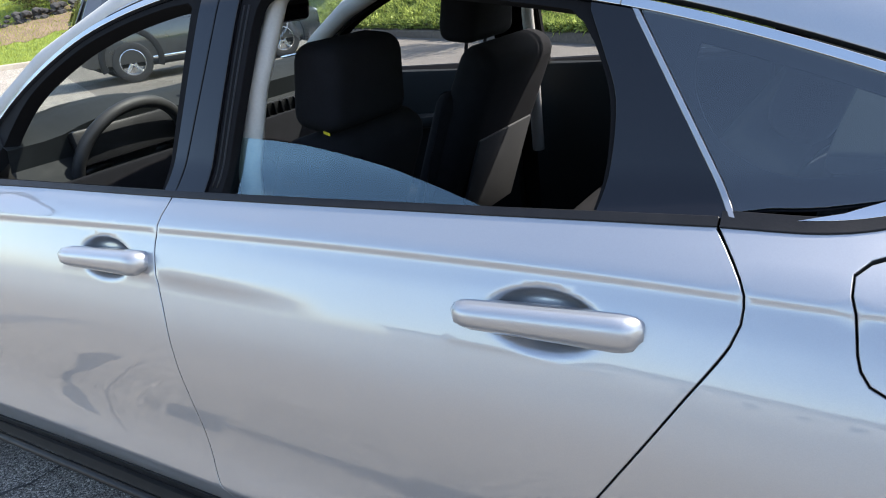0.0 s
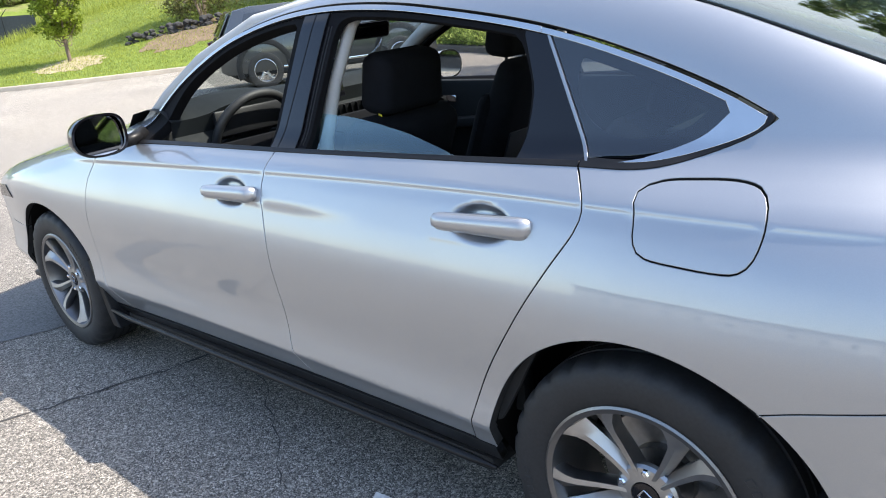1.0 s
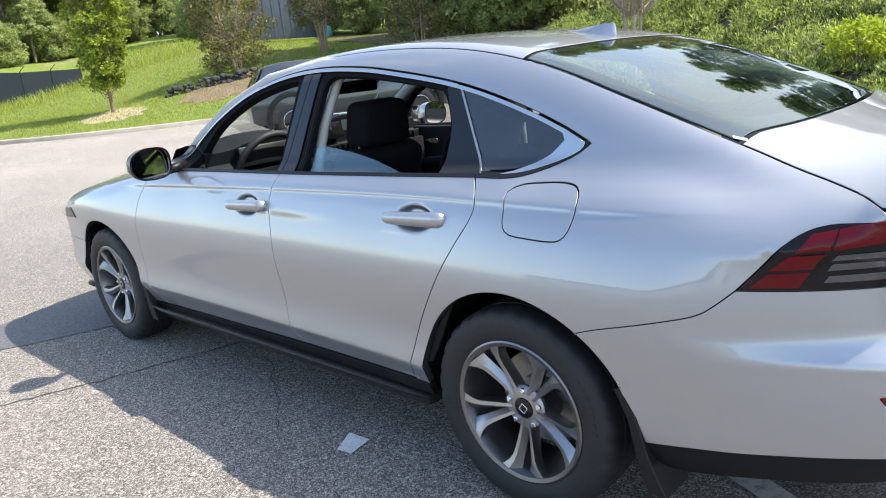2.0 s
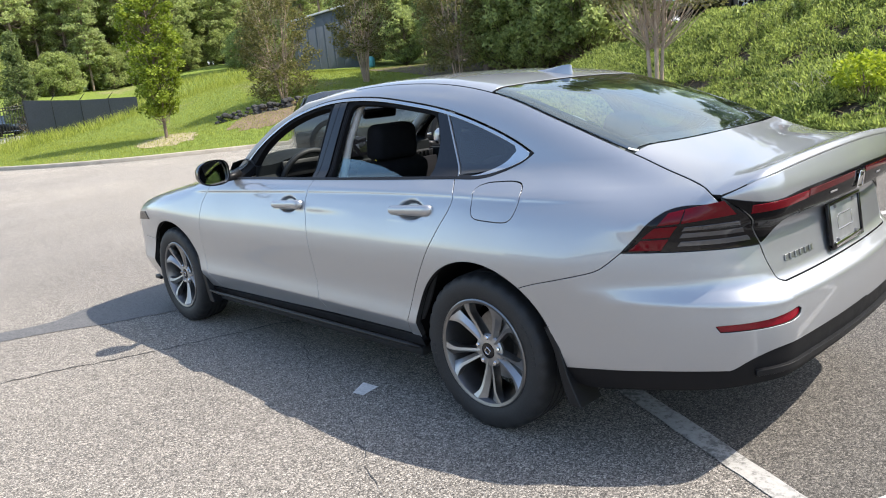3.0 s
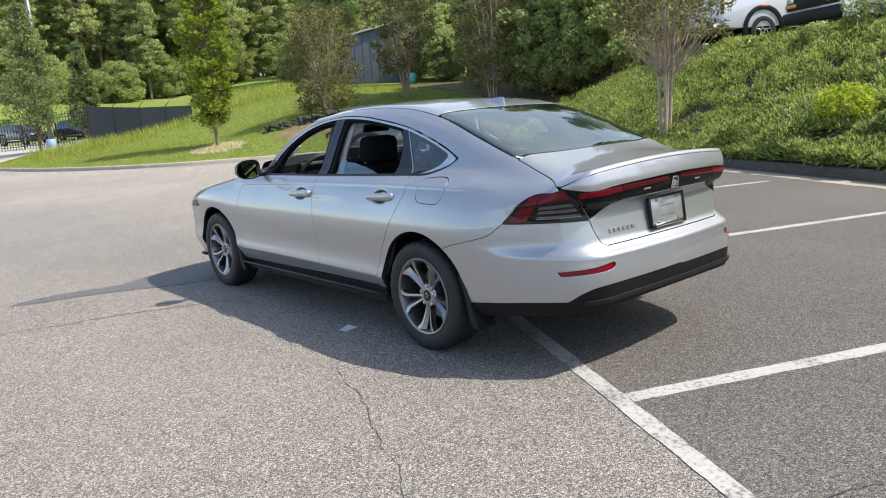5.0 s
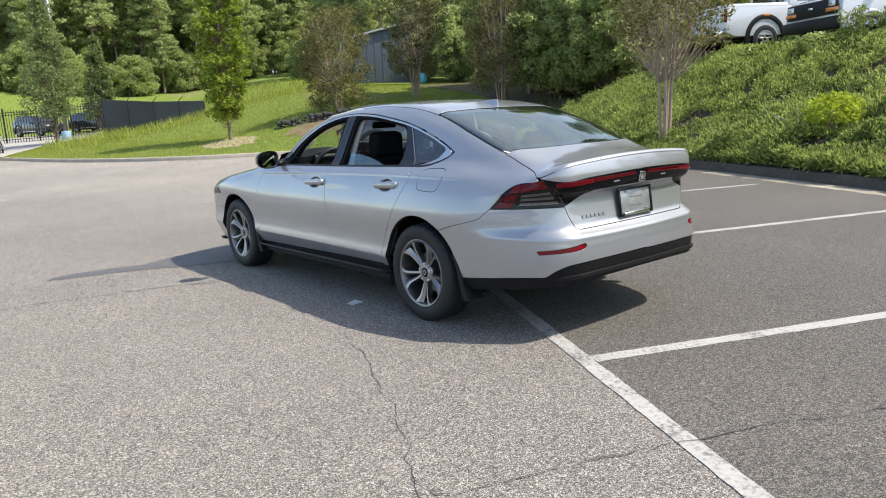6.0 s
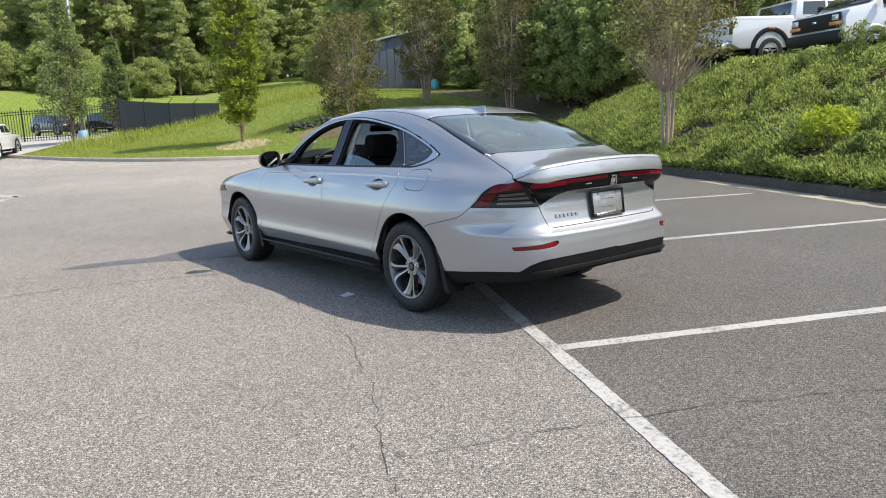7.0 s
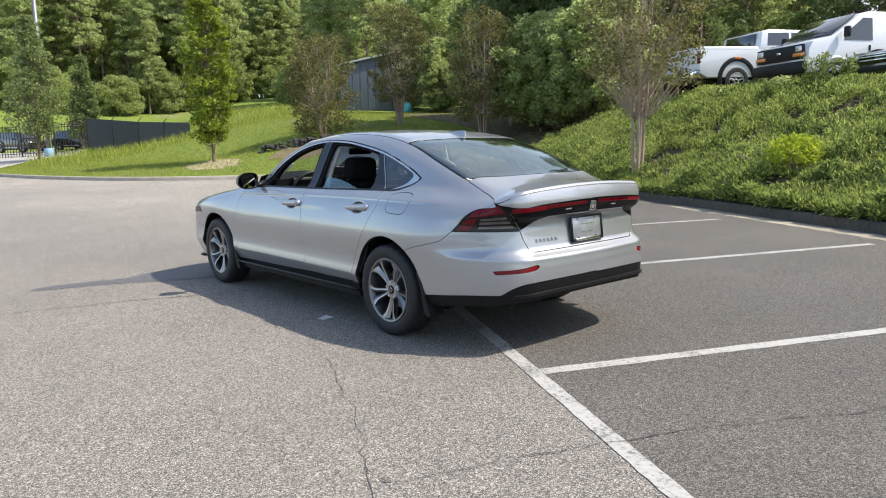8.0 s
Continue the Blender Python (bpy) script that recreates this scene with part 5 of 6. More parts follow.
# dashboard, lofted across the car
rows = []
for y in np.linspace(-.70, .70, 29):
    hood_up = .050 * math.exp(-((y + .37) / .16) ** 4)
    back = .055 * math.exp(-((y + .37) / .2) ** 4)
    rows.append([(.54, y, .98), (.64, y, 1.070), (.76, y, 1.090 + hood_up * .4), (.86, y, 1.080 + hood_up * .6), (.915 + back * .4, y, 1.045 + hood_up * .6), (.90 + back * .1, y, .985), (.96, y, .92), (.95, y, .70), (.80, y, .52)])
k = len(rows[0])
v = [p for r in rows for p in r]
f = [(i * k + j, i * k + j + 1, i * k + k + j + 1, i * k + k + j) for i in range(len(rows) - 1) for j in range(k - 1)]
dash = part("dashboard", mesh_of("dash", v, f, True, 50), DASH, sedan, "dark grey dashboard with a hooded cluster")
part("vent_mesh", solid(block((.012, .95, .055), pose(.945, .22, .955, 0, 14, 0), .004)), plain("black_mesh", (.012, .012, .013), .5, .3, 900, .6, .002), dash, "black honeycomb vent panel")
for i in range(24):
    part("vent_slat", solid(block((.010, .006, .05), pose(.955, -.18 + i * .036, .955, 20, 14, 0), .001, 1)), BLACK_PLASTIC, dash)
part("touch_screen", solid(block((.012, .22, .13), pose(.93, .02, 1.075, 0, -10, 0), .006)), BLACK_GLOSS, dash, "gloss black centre screen")
part("windshield_paper", solid(block((.16, .16, .003), pose(.66, -.46, 1.125, 8, -36, 20), .001)), WHITE_PAPER, dash, "white paper on the dashboard")
for dy in (-.61, .56):
    v, f = rod([(.70, dy, 1.088), (.76, dy + .03, 1.094), (.81, dy + .05, 1.090)], .005, 6)
    part("vent_trim", mesh_of("trim", v, f), CHROME, dash)
# added black sheet that puts the dashboard's lower face in shade
part("lower_dash_shade", solid(block((.02, 1.38, .40), pose(.985, 0, .74), .008)), CLOTH, dash)
part("gauge_panel", solid(block((.03, .34, .10), pose(.945, -.37, 1.005, 0, -12, 0), .01)), BLACK_PLASTIC, dash)
# steering wheel
centre, tilt = Vector((.945, -.37, .940)), Matrix.Rotation(radians(24), 4, "Y")
pts = [centre + tilt @ Vector((0, .182 * math.cos(a), .174 * math.sin(a))) for a in np.linspace(0, 2 * math.pi, 49)]
v, f = rod(pts, .0180, 10, False)
steering = part("steering_wheel", mesh_of("rim", v, f), plain("wheel_leather", (.018, .018, .019), .6, 0, 300, .2, .0004), sedan, "black leather steering wheel")
part("steering_boss", solid(block((.06, .19, .14), Matrix.Translation(centre - Vector((.035, 0, .010))) @ tilt, .028, 4)), BLACK_PLASTIC, steering)
for a in (0, math.pi, -math.pi / 2):
    v, f = rod([centre + tilt @ Vector((-.01, .07 * math.cos(a), .05 * math.sin(a))), centre + tilt @ Vector((0, .175 * math.cos(a), .167 * math.sin(a)))], [.012, .010], 8)
    part("steering_spoke", mesh_of("spoke", v, f), BLACK_PLASTIC, steering)
# inner trim
for side in (-1, 1):
    card = part("door_card", solid(block((1.02, .05, .62), pose(1.12, side * .765, .68), .02)), DASH, sedan, "dark door lining")
    part("door_card", solid(block((.80, .05, .62), pose(2.10, side * .770, .69), .02)), DASH, sedan, "dark door lining")
    part("armrest", solid(block((.55, .08, .05), pose(1.25, side * .70, .80, 0, -4, 0), .018)), DASH, card)
    part("inner_handle", solid(block((.11, .02, .035), pose(1.02, side * .735, .90), .008)), CHROME, card, "chrome inner door pull")
    for x0, x1, z1, w in ((1.755, 1.835, 1.37, .024),):
        v, f = rod([(1.735, side * .70, .70), (1.748, side * .672, 1.02), (1.765, side * .622, 1.175), (1.803, side * .56, 1.33), (1.82, side * .51, 1.385)], [.022, .022, .020, .018, .018], 10)
        pillar = part("pillar_trim", mesh_of("pillar", v, f), TRIM_GREY, sedan, "pale grey pillar trim")
    v, f = rod([(.64, side * .66, 1.00), (.84, side * .63, 1.135), (1.04, side * .595, 1.245), (1.34, side * .555, 1.352), (1.7, side * .53, 1.395), (2.2, side * .535, 1.385), (2.7, side * .52, 1.305), (3.1, side * .52, 1.18), (3.3, side * .55, 1.08)], [.03, .032, .034, .034, .03, .03, .04, .05, .04], 8)
    part("headliner_edge", mesh_of("edge", v, f), TRIM_GREY, sedan, "pale grey roof pillar trim")
xs, ys = np.meshgrid(np.linspace(1.36, 2.70, 20), np.linspace(-.52, .52, 15))
p, n = skin("T", xs.ravel(), ys.ravel())
p = p - n * .035
f = [(i * 20 + j, i * 20 + j + 1, i * 20 + 21 + j, i * 20 + 20 + j) for i in range(14) for j in range(19)]
part("headliner", mesh_of("liner", p, f), TRIM_GREY, sedan, "pale grey headliner")
bm = block((.03, .23, .065), pose(1.26, .0, 1.285, 0, 14, -12), .018, 3)
rear_view = part("rear_view_mirror", solid(bm), BLACK_GLOSS, sedan, "black rear-view mirror")
v, f = rod([(1.25, 0, 1.29), (1.20, 0, 1.35)], .010, 8)
part("mirror_stalk", mesh_of("stalk", v, f), BLACK_PLASTIC, rear_view)
# the dark border printed on the rear window
outer, inner_ring = top_loop(2.728, 3.392, -.10, -.22, .010), None
mid = outer.mean(0)
inner_ring = ring(shrink(outer, .055))
panel("window_border", "T", outer, BLACK_GLOSS, sedan, holes=[inner_ring], both=False, step=.03, off=-.008, depth=.002, gap=.0003, label="printed black border")
part("white_tag", solid(block((.036, .018, .002), pose(3.392, -.590, 1.108, 12, 18, 30), .0005)), WHITE_PAPER, sedan, "small white tag tucked under the rear window")



# ---- plants ----
def leaves(centres, size, rng, flat=.0, long=1.6, single=False, up=0.0):
    """Small folded leaf blades at the given places; single: plain pointed ones for far trees."""
    n = len(centres)
    d = rng.normal(size=(n, 3))
    d[:, 2] *= 1 - flat
    if up:
        d[:, 2] = np.abs(d[:, 2]) + up
    d /= np.linalg.norm(d, axis=1, keepdims=True)
    s = np.cross(d, rng.normal(size=(n, 3)))
    s /= np.maximum(np.linalg.norm(s, axis=1, keepdims=True), 1e-6)
    k = size * rng.uniform(.6, 1.3, (n, 1))
    fold = np.cross(d, s)
    a, b = centres - d * k * long / 2, centres + d * k * long / 2
    l, r = centres + s * k * .5 + fold * k * .12, centres - s * k * .5 + fold * k * .12
    if single:
        return np.stack([a + s * k * .45, b, a - s * k * .45], 1).reshape(-1, 3), np.arange(3 * n).reshape(-1, 3)
    v = np.stack([a, l, b, r], 1).reshape(-1, 3)
    i = np.arange(n)[:, None] * 4
    return v, np.concatenate([i + [0, 1, 2], i + [0, 2, 3]])


BARK = plain("bark", (.16, .12, .09), .9, 0, 40, .4, .01)
PALE_BARK = plain("pale_bark", (.36, .275, .205), .8, 0, 25, .3, .004)
PINE_BARK = plain("pine_bark", (.24, .18, .14), .95, 0, 25, .4, .01)
LEAF_LIGHT = leaf_material("fresh_leaves", (.12, .17, .015), (.34, .42, .05))
LEAF_MYRTLE = leaf_material("myrtle_leaves", (.075, .085, .025), (.27, .245, .085))
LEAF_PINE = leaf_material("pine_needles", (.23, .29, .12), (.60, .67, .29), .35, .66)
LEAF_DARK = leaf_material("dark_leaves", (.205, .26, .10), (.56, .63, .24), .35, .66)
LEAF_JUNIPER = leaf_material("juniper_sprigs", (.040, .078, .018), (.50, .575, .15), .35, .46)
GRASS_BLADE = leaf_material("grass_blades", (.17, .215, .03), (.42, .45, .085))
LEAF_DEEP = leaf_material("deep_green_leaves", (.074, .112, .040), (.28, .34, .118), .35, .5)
LEAF_MID = leaf_material("mid_green_leaves", (.108, .152, .057), (.335, .395, .15), .35, .55)
DRY_BLADE = leaf_material("dry_stems", (.16, .12, .06), (.40, .32, .18))


def tree_parts(seed, height, trunk_r, crown, clumps, per, leaf, shape="oval", stems=1, spread=.25, puff_size=.26, single=False):
    """Meshes of trunk with limbs, and of crown, of one tree at the origin. crown: its foot, its half-width."""
    rnd, rng = random.Random(seed), np.random.default_rng(seed)
    foot, half = crown
    pieces, centres, stems_out = [], [], []
    tops = []
    for k in range(stems):
        a = 2 * math.pi * k / stems + rnd.uniform(-.3, .3)
        lean = spread * (0 if stems == 1 else 1) * rnd.uniform(.6, 1.2)
        pts = [Vector((math.cos(a) * lean * t * half * 1.6 + rnd.uniform(-.03, .03) * t * height * .2 + (stems > 1) * .09 * math.cos(a), math.sin(a) * lean * t * half * 1.6 + rnd.uniform(-.03, .03) * t * height * .2 + (stems > 1) * .09 * math.sin(a), t * height * .93 - .05)) for t in np.linspace(0, 1, 9)]
        stems_out.append(rod(pts, [trunk_r * (1 - .88 * t) + .008 for t in np.linspace(0, 1, 9)], 8))
        tops.append(pts)
    for c in range(clumps):
        t = (c + rnd.random()) / clumps
        z = foot + (height - foot) * t
        w = {"oval": math.sin(math.pi * min(1, .12 + .86 * t)) ** .7, "cone": (1 - t) ** .8 * .95 + .06, "vase": .35 + .65 * math.sin(math.pi * min(1, .2 + .7 * t)), "pine": (.35 + .65 * math.sin(math.pi * min(1, .25 + .72 * t))) * rnd.uniform(.4, 1.1)}[shape]
        a, r = rnd.uniform(0, 2 * math.pi), half * w * rnd.uniform(.35 if shape in ("vase", "pine") else .06, 1.0) ** .6
        pts = rnd.choice(tops)
        if shape == "vase":
            at = min(7.9, max(.30 * height, z - r * 1.1 - .3) / (height * .93) * 8)
            start = pts[int(at)].lerp(pts[int(at) + 1], at - int(at))
        else:
            at = max(.3, z - r * (.3 if shape == "pine" else .8)) / (height * .93) * 8
            i = min(7, int(at))
            start = pts[i].lerp(pts[i + 1], min(1, at - i))
        end = Vector((start.x * .5 + math.cos(a) * r, start.y * .5 + math.sin(a) * r, z))
        if (end - start).length > .25:
            midp = start.lerp(end, .5) + Vector((0, 0, -.04 * height * rnd.random()))
            pieces.append(rod([start, midp, end], [trunk_r * .28 * (1 - .7 * t), trunk_r * .18 * (1 - .7 * t) + .004, .004], 5, False))
        rad = half * puff_size * rnd.uniform(.7, 1.3)
        g = rng.normal(size=(per, 3))
        g *= (rng.uniform(.35, 1, (per, 1)) ** .5) / np.linalg.norm(g, axis=1, keepdims=True) * rad
        g[:, 2] *= .75 if shape != "pine" else .45
        centres.append(g + np.array(end))
    wood = [mesh_of("trunk", *q, True, 60) for q in stems_out]
    limbs = mesh_of("limbs", *joined(*pieces), True, 60)
    v, f = leaves(np.concatenate(centres), leaf, rng, .2, 1.6, single)
    return wood, limbs, big_mesh("crown", v, f)


def tree(name, at, meshes, wood_mat, leaf_mat, label, turn=0.0, scale=1.0, group=""):
    t = thing(name, at, label, "tree", group, turn)
    t.scale = (scale,) * 3
    for nm, me, mt in (*(("trunk" if len(meshes[0]) == 1 else "stem", q, wood_mat) for q in meshes[0]), ("bough", meshes[1], wood_mat), ("crown", meshes[2], leaf_mat)):
        if not me.materials:
            me.materials.append(mt)
        ob = new(nm, me)
        ob.parent = t
        if nm == "bough":
            tagged(ob, kind="stuff")
    return t


def ground_z(x, y):
    return float(terrain(np.array([float(x)]), np.array([float(y)]))[0])


def rooted(x, y, sink=.05):
    return (x, y, ground_z(x, y) - sink)


young = tree_parts(3, 7.6, .065, (1.0, 1.15), 300, 60, .080, "oval", puff_size=.20)
tree("young_oak", rooted(-23.9, 9.4), young, BARK, LEAF_LIGHT, "young tree with bright green leaves on the lawn")
myrtle_a = tree_parts(11, 4.5, .026, (.2, 1.6), 190, 58, .066, "vase", 8, .30, .20)
myrtle_b = tree_parts(12, 5.7, .028, (1.2, 1.45), 170, 60, .066, "vase", 7, .26, .21)
myrtle_c = tree_parts(13, 5.0, .034, (2.25, 1.4), 170, 48, .050, "vase", 5, .11, .17)
tree("crepe_myrtle", rooted(-22.6, 14.2), myrtle_a, PALE_BARK, LEAF_MYRTLE, "multi-stemmed crepe myrtle with pale bark on the lawn", group="crepe myrtles")
tree("crepe_myrtle", rooted(-22.0, 18.2), myrtle_b, PALE_BARK, LEAF_MYRTLE, "multi-stemmed crepe myrtle with pale bark on the lawn", 40, group="crepe myrtles")
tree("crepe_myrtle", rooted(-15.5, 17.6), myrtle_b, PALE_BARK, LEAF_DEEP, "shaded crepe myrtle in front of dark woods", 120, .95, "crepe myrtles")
tree("crepe_myrtle", rooted(-3.12, 10.72, .10), myrtle_c, PALE_BARK, LEAF_MYRTLE, "multi-stemmed crepe myrtle on the planted bank", 20, group="crepe myrtles")
# feathery trees at the iron fence
feather = tree_parts(21, 8.3, .085, (1.75, 1.9), 260, 60, .085, "cone", puff_size=.20)
dense = tree_parts(22, 6.2, .085, (1.0, 1.3), 170, 80, .085, "cone", puff_size=.24)
tree("leafy_tree", rooted(-42.4, 6.5), feather, BARK, LEAF_MID, "feathery grey-green tree beside the iron fence", 0, 1.0, "trees by the fence")
tree("leafy_tree", rooted(-52.6, 12.0), dense, BARK, LEAF_DEEP, "dense dark green tree beside the iron fence", 70, 1.12, "trees by the fence")

# woods
pines = [tree_parts(30 + k, 14.5 + k, .15, (3.0 + 1.2 * k, 2.3), 210, 58, .165, "pine", puff_size=.22, single=True) for k in range(4)]
broad = [tree_parts(40 + k, 10.5 + k, .15, (1.8, 2.7), 150, 70, .17, "oval", puff_size=.19, single=True) for k in range(3)]
rnd = random.Random(8)


def wood_belt(count, x0, x1, y0, y1, mix, seed, size=1.0, leaf=None, kinds=(pines, broad)):
    r = random.Random(seed)
    for _ in range(count):
        x, y = r.uniform(x0, x1), r.uniform(y0, y1)
        z = ground_z(x, y) - .1
        if r.random() < mix:
            tree("pine_tree", (x, y, z), r.choice(kinds[0]), PINE_BARK, leaf or LEAF_PINE, "tall pine with a bare lower trunk in the woods", r.uniform(0, 360), size * r.uniform(.85, 1.15), "woods")
        else:
            tree("broadleaf_tree", (x, y, z), r.choice(kinds[1]), BARK, leaf or LEAF_DARK, "dense broadleaf tree at the edge of the woods", r.uniform(0, 360), size * r.uniform(.7, 1.15), "woods")


wood_belt(105, -95, -76, 12, 70, .75, 1)
wood_belt(60, -116, -97, 2, 84, .8, 11, 1.15)
wood_belt(22, -98, -79, -4, 14, .7, 7)
wood_belt(50, -70, -38, 38, 66, .65, 2, .95)
wood_belt(36, -38, -14, 29, 52, .5, 3, .85, LEAF_MID)
near_pines = [tree_parts(80 + k, 14.0, .13, (3.2, 2.2), 150, 90, .12, "pine", puff_size=.22, single=True) for k in range(2)]
near_broad = [tree_parts(84 + k, 10.5, .14, (1.8, 2.6), 170, 90, .115, "oval", puff_size=.17, single=True) for k in range(2)]
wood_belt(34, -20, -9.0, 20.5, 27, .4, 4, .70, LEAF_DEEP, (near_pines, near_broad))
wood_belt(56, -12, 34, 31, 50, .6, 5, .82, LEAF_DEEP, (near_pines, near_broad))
low_wood = [tree_parts(60 + k, 4.2, .07, (.2, 2.0), 80, 100, .12, "oval", single=True) for k in range(2)]
low_fine = [tree_parts(64 + k, 4.2, .06, (.5, 1.9), 130, 80, .10, "oval", puff_size=.16, single=True) for k in range(2)]
r = random.Random(17)
for x0, x1, y0, y1, count in ((-80, -75, 8, 62, 38), (-85, -80, 1, 11, 9), (-92, -84, 10, 60, 40), (-66, -40, 35, 38, 14), (-38, -14, 26.5, 29, 14), (-12, 34, 30, 33, 22), (-14.5, -8.5, 18.5, 21.5, 9)):
    for _ in range(count):
        x, y = r.uniform(x0, x1), r.uniform(y0, y1)
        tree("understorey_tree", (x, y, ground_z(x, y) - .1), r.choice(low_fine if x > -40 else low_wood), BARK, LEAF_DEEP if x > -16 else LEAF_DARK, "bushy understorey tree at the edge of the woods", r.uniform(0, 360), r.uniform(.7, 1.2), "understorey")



# ---- the planted bank, lawn grass, stones ----
def inside_lawn(x, y):
    far = np.array([(60, 60), (60, 120), (-160, 120), (-160, -20.0)], float)
    return within(np.stack([x, y], -1), np.concatenate([KERB_LINE + np.array([.06, .14]), far]))


draped([tuple(lot(p, q).xy) for p, q in ((-15, 7.70), (10, 7.70), (10, 12.6), (-15, 12.6))], "bank_earth", plain("dark_earth", (.050, .040, .028), .95, 0, 20, .5, .03), "dark earth under the planted bank", "earth", .25, .05)


def juniper():
    """Low evergreen cover: mounds of upright sprays, each a stem with side blades, parted by bare hollows in place of
    leafy shade.
    """
    rng = np.random.default_rng(5)
    n = 56000
    p, q = rng.uniform(-17, 9, n), 7.64 + 5.2 * rng.random(n) ** 1.25
    # a fringe hangs over the kerb
    p[:7000], q[:7000] = rng.uniform(-10, 9, 7000), rng.uniform(7.60, 8.0, 7000)
    x, y = LOT_U.x * p + LOT_V.x * q, LOT_U.y * p + LOT_V.y * q
    wide = np.array([noise.noise(Vector((a * .8, b * .8, 3))) for a, b in zip(x, y)])
    close = np.array([noise.noise(Vector((a * 2.6, b * 2.6, 7))) for a, b in zip(x, y)])
    gap, low = np.zeros(n), np.zeros(n)
    for hp, hq, rp, rq in HOLLOWS:
        gap = np.maximum(gap, np.exp(-((p - hp) / rp) ** 4 - ((q - hq) / rq) ** 4))
        low = np.maximum(low, np.exp(-((p - hp - rp - 1.0) / 1.1) ** 4 - ((q - hq) / (rq * 1.1)) ** 4))
    tall = .15 + .20 * np.clip(wide + .4, 0, 1) + .26 * np.clip(close + .2, 0, 1)
    tall *= (.6 + .4 * sstep(7.6, 8.1, q)) * (1 - .4 * sstep(11.0, 12.6, q))
    tall *= 1 - .78 * low
    keep = (close + .6 * wide > -.36) & (gap < .5)
    x, y, tall = x[keep], y[keep], tall[keep]
    n = len(x)
    z = terrain(x, y)
    # each spray leans its own way, most of them downhill
    lean = rng.normal(size=(n, 2)) * .28 - np.array([LOT_V.x, LOT_V.y]) * .22
    way = np.column_stack([lean, np.ones(n)])
    way /= np.linalg.norm(way, axis=1, keepdims=True)
    foot = np.stack([x, y, z], -1) + np.column_stack([np.zeros((n, 2)), tall * .35])
    vs, fs, k = [], [], 0
    for j in range(8):
        t = (j + .5) / 8
        side = rng.normal(size=(n, 3))
        d = way * (.45 + .5 * t) + side * .55
        d /= np.linalg.norm(d, axis=1, keepdims=True)
        s = np.cross(d, rng.normal(size=(n, 3)))
        s /= np.maximum(np.linalg.norm(s, axis=1, keepdims=True), 1e-6)
        long = rng.uniform(.06, .125, (n, 1)) * (1.15 - .4 * t)
        a = foot + way * (tall[:, None] * .75 * t) + side * .012
        v = np.stack([a, a + d * long * .45 + s * .0125, a + d * long, a + d * long * .45 - s * .0125], 1).reshape(-1, 3)
        i = np.arange(n)[:, None] * 4
        vs.append(v), fs.append(np.concatenate([i + [0, 1, 2], i + [0, 2, 3]]) + k)
        k += 4 * n
    return big_mesh("juniper", np.concatenate(vs), np.concatenate(fs))


# bare hollows that stand in for leafy shade between the mounds: place along and across the bank, and half-size
HOLLOWS = ((-7.80, 8.70, .42, .58), (-8.1, 7.86, .22, .22), (-2.9, 8.08, .22, .34), (-4.3, 10.7, .32, .6), (-3.75, 8.75, .2, .3), (-5.6, 9.6, .2, .35), (-1.6, 9.5, .25, .4))
tagged(part("juniper_cover", juniper(), LEAF_JUNIPER, None, "low spreading evergreen ground cover on the bank", "ground cover", "stuff"), kind="stuff")


def bank_soil():
    rng = np.random.default_rng(15)
    n = 9000
    p, q = rng.uniform(-17, 9, n), rng.uniform(7.75, 14, n)
    x, y = LOT_U.x * p + LOT_V.x * q, LOT_U.y * p + LOT_V.y * q
    c = np.stack([x, y, terrain(x, y) + rng.uniform(.0, .22, n)], -1)
    v, f = leaves(c, .018, rng, .3, 8.0)
    return big_mesh("stems", v, f)


tagged(part("dry_stems", bank_soil(), DRY_BLADE, None, "dry brown stems between the ground cover", "stems", "stuff"), kind="stuff")


def grass_mesh(n, x0, x1, y0, y1, tall, seed, width=.012):
    rng = np.random.default_rng(seed)
    x, y = rng.uniform(x0, x1, n), rng.uniform(y0, y1, n)
    keep = inside_lawn(x, y) & (x * LOT_U.x + y * LOT_U.y < -13) & ~within(np.stack([x, y], -1), ROAD_LOOP)
    x, y = x[keep], y[keep]
    z = terrain(x, y)
    m = len(x)
    a = rng.uniform(0, 2 * math.pi, m)
    h = tall * rng.uniform(.5, 1.4, m)
    d = np.stack([np.cos(a), np.sin(a)], -1) * width
    lean = rng.normal(size=(m, 2)) * .35 * h[:, None]
    base = np.stack([x, y, z - .01], -1)
    v = np.stack([base + np.column_stack([d, np.zeros(m)]), base - np.column_stack([d, np.zeros(m)]), base + np.column_stack([lean, h])], 1).reshape(-1, 3)
    return big_mesh("grass", v, np.arange(3 * m).reshape(-1, 3))


tagged(part("grass", grass_mesh(190000, -42, -12, 3, 24, .075, 1, .010), GRASS_BLADE, None, "bright green grass blades on the lawn", "grass", "stuff"), kind="stuff")
tagged(part("tall_grass", grass_mesh(9000, -60, -34, 5, 26, .45, 2, .02), GRASS_BLADE, None, "taller seeding grass at the fence", "grass", "stuff"), kind="stuff")


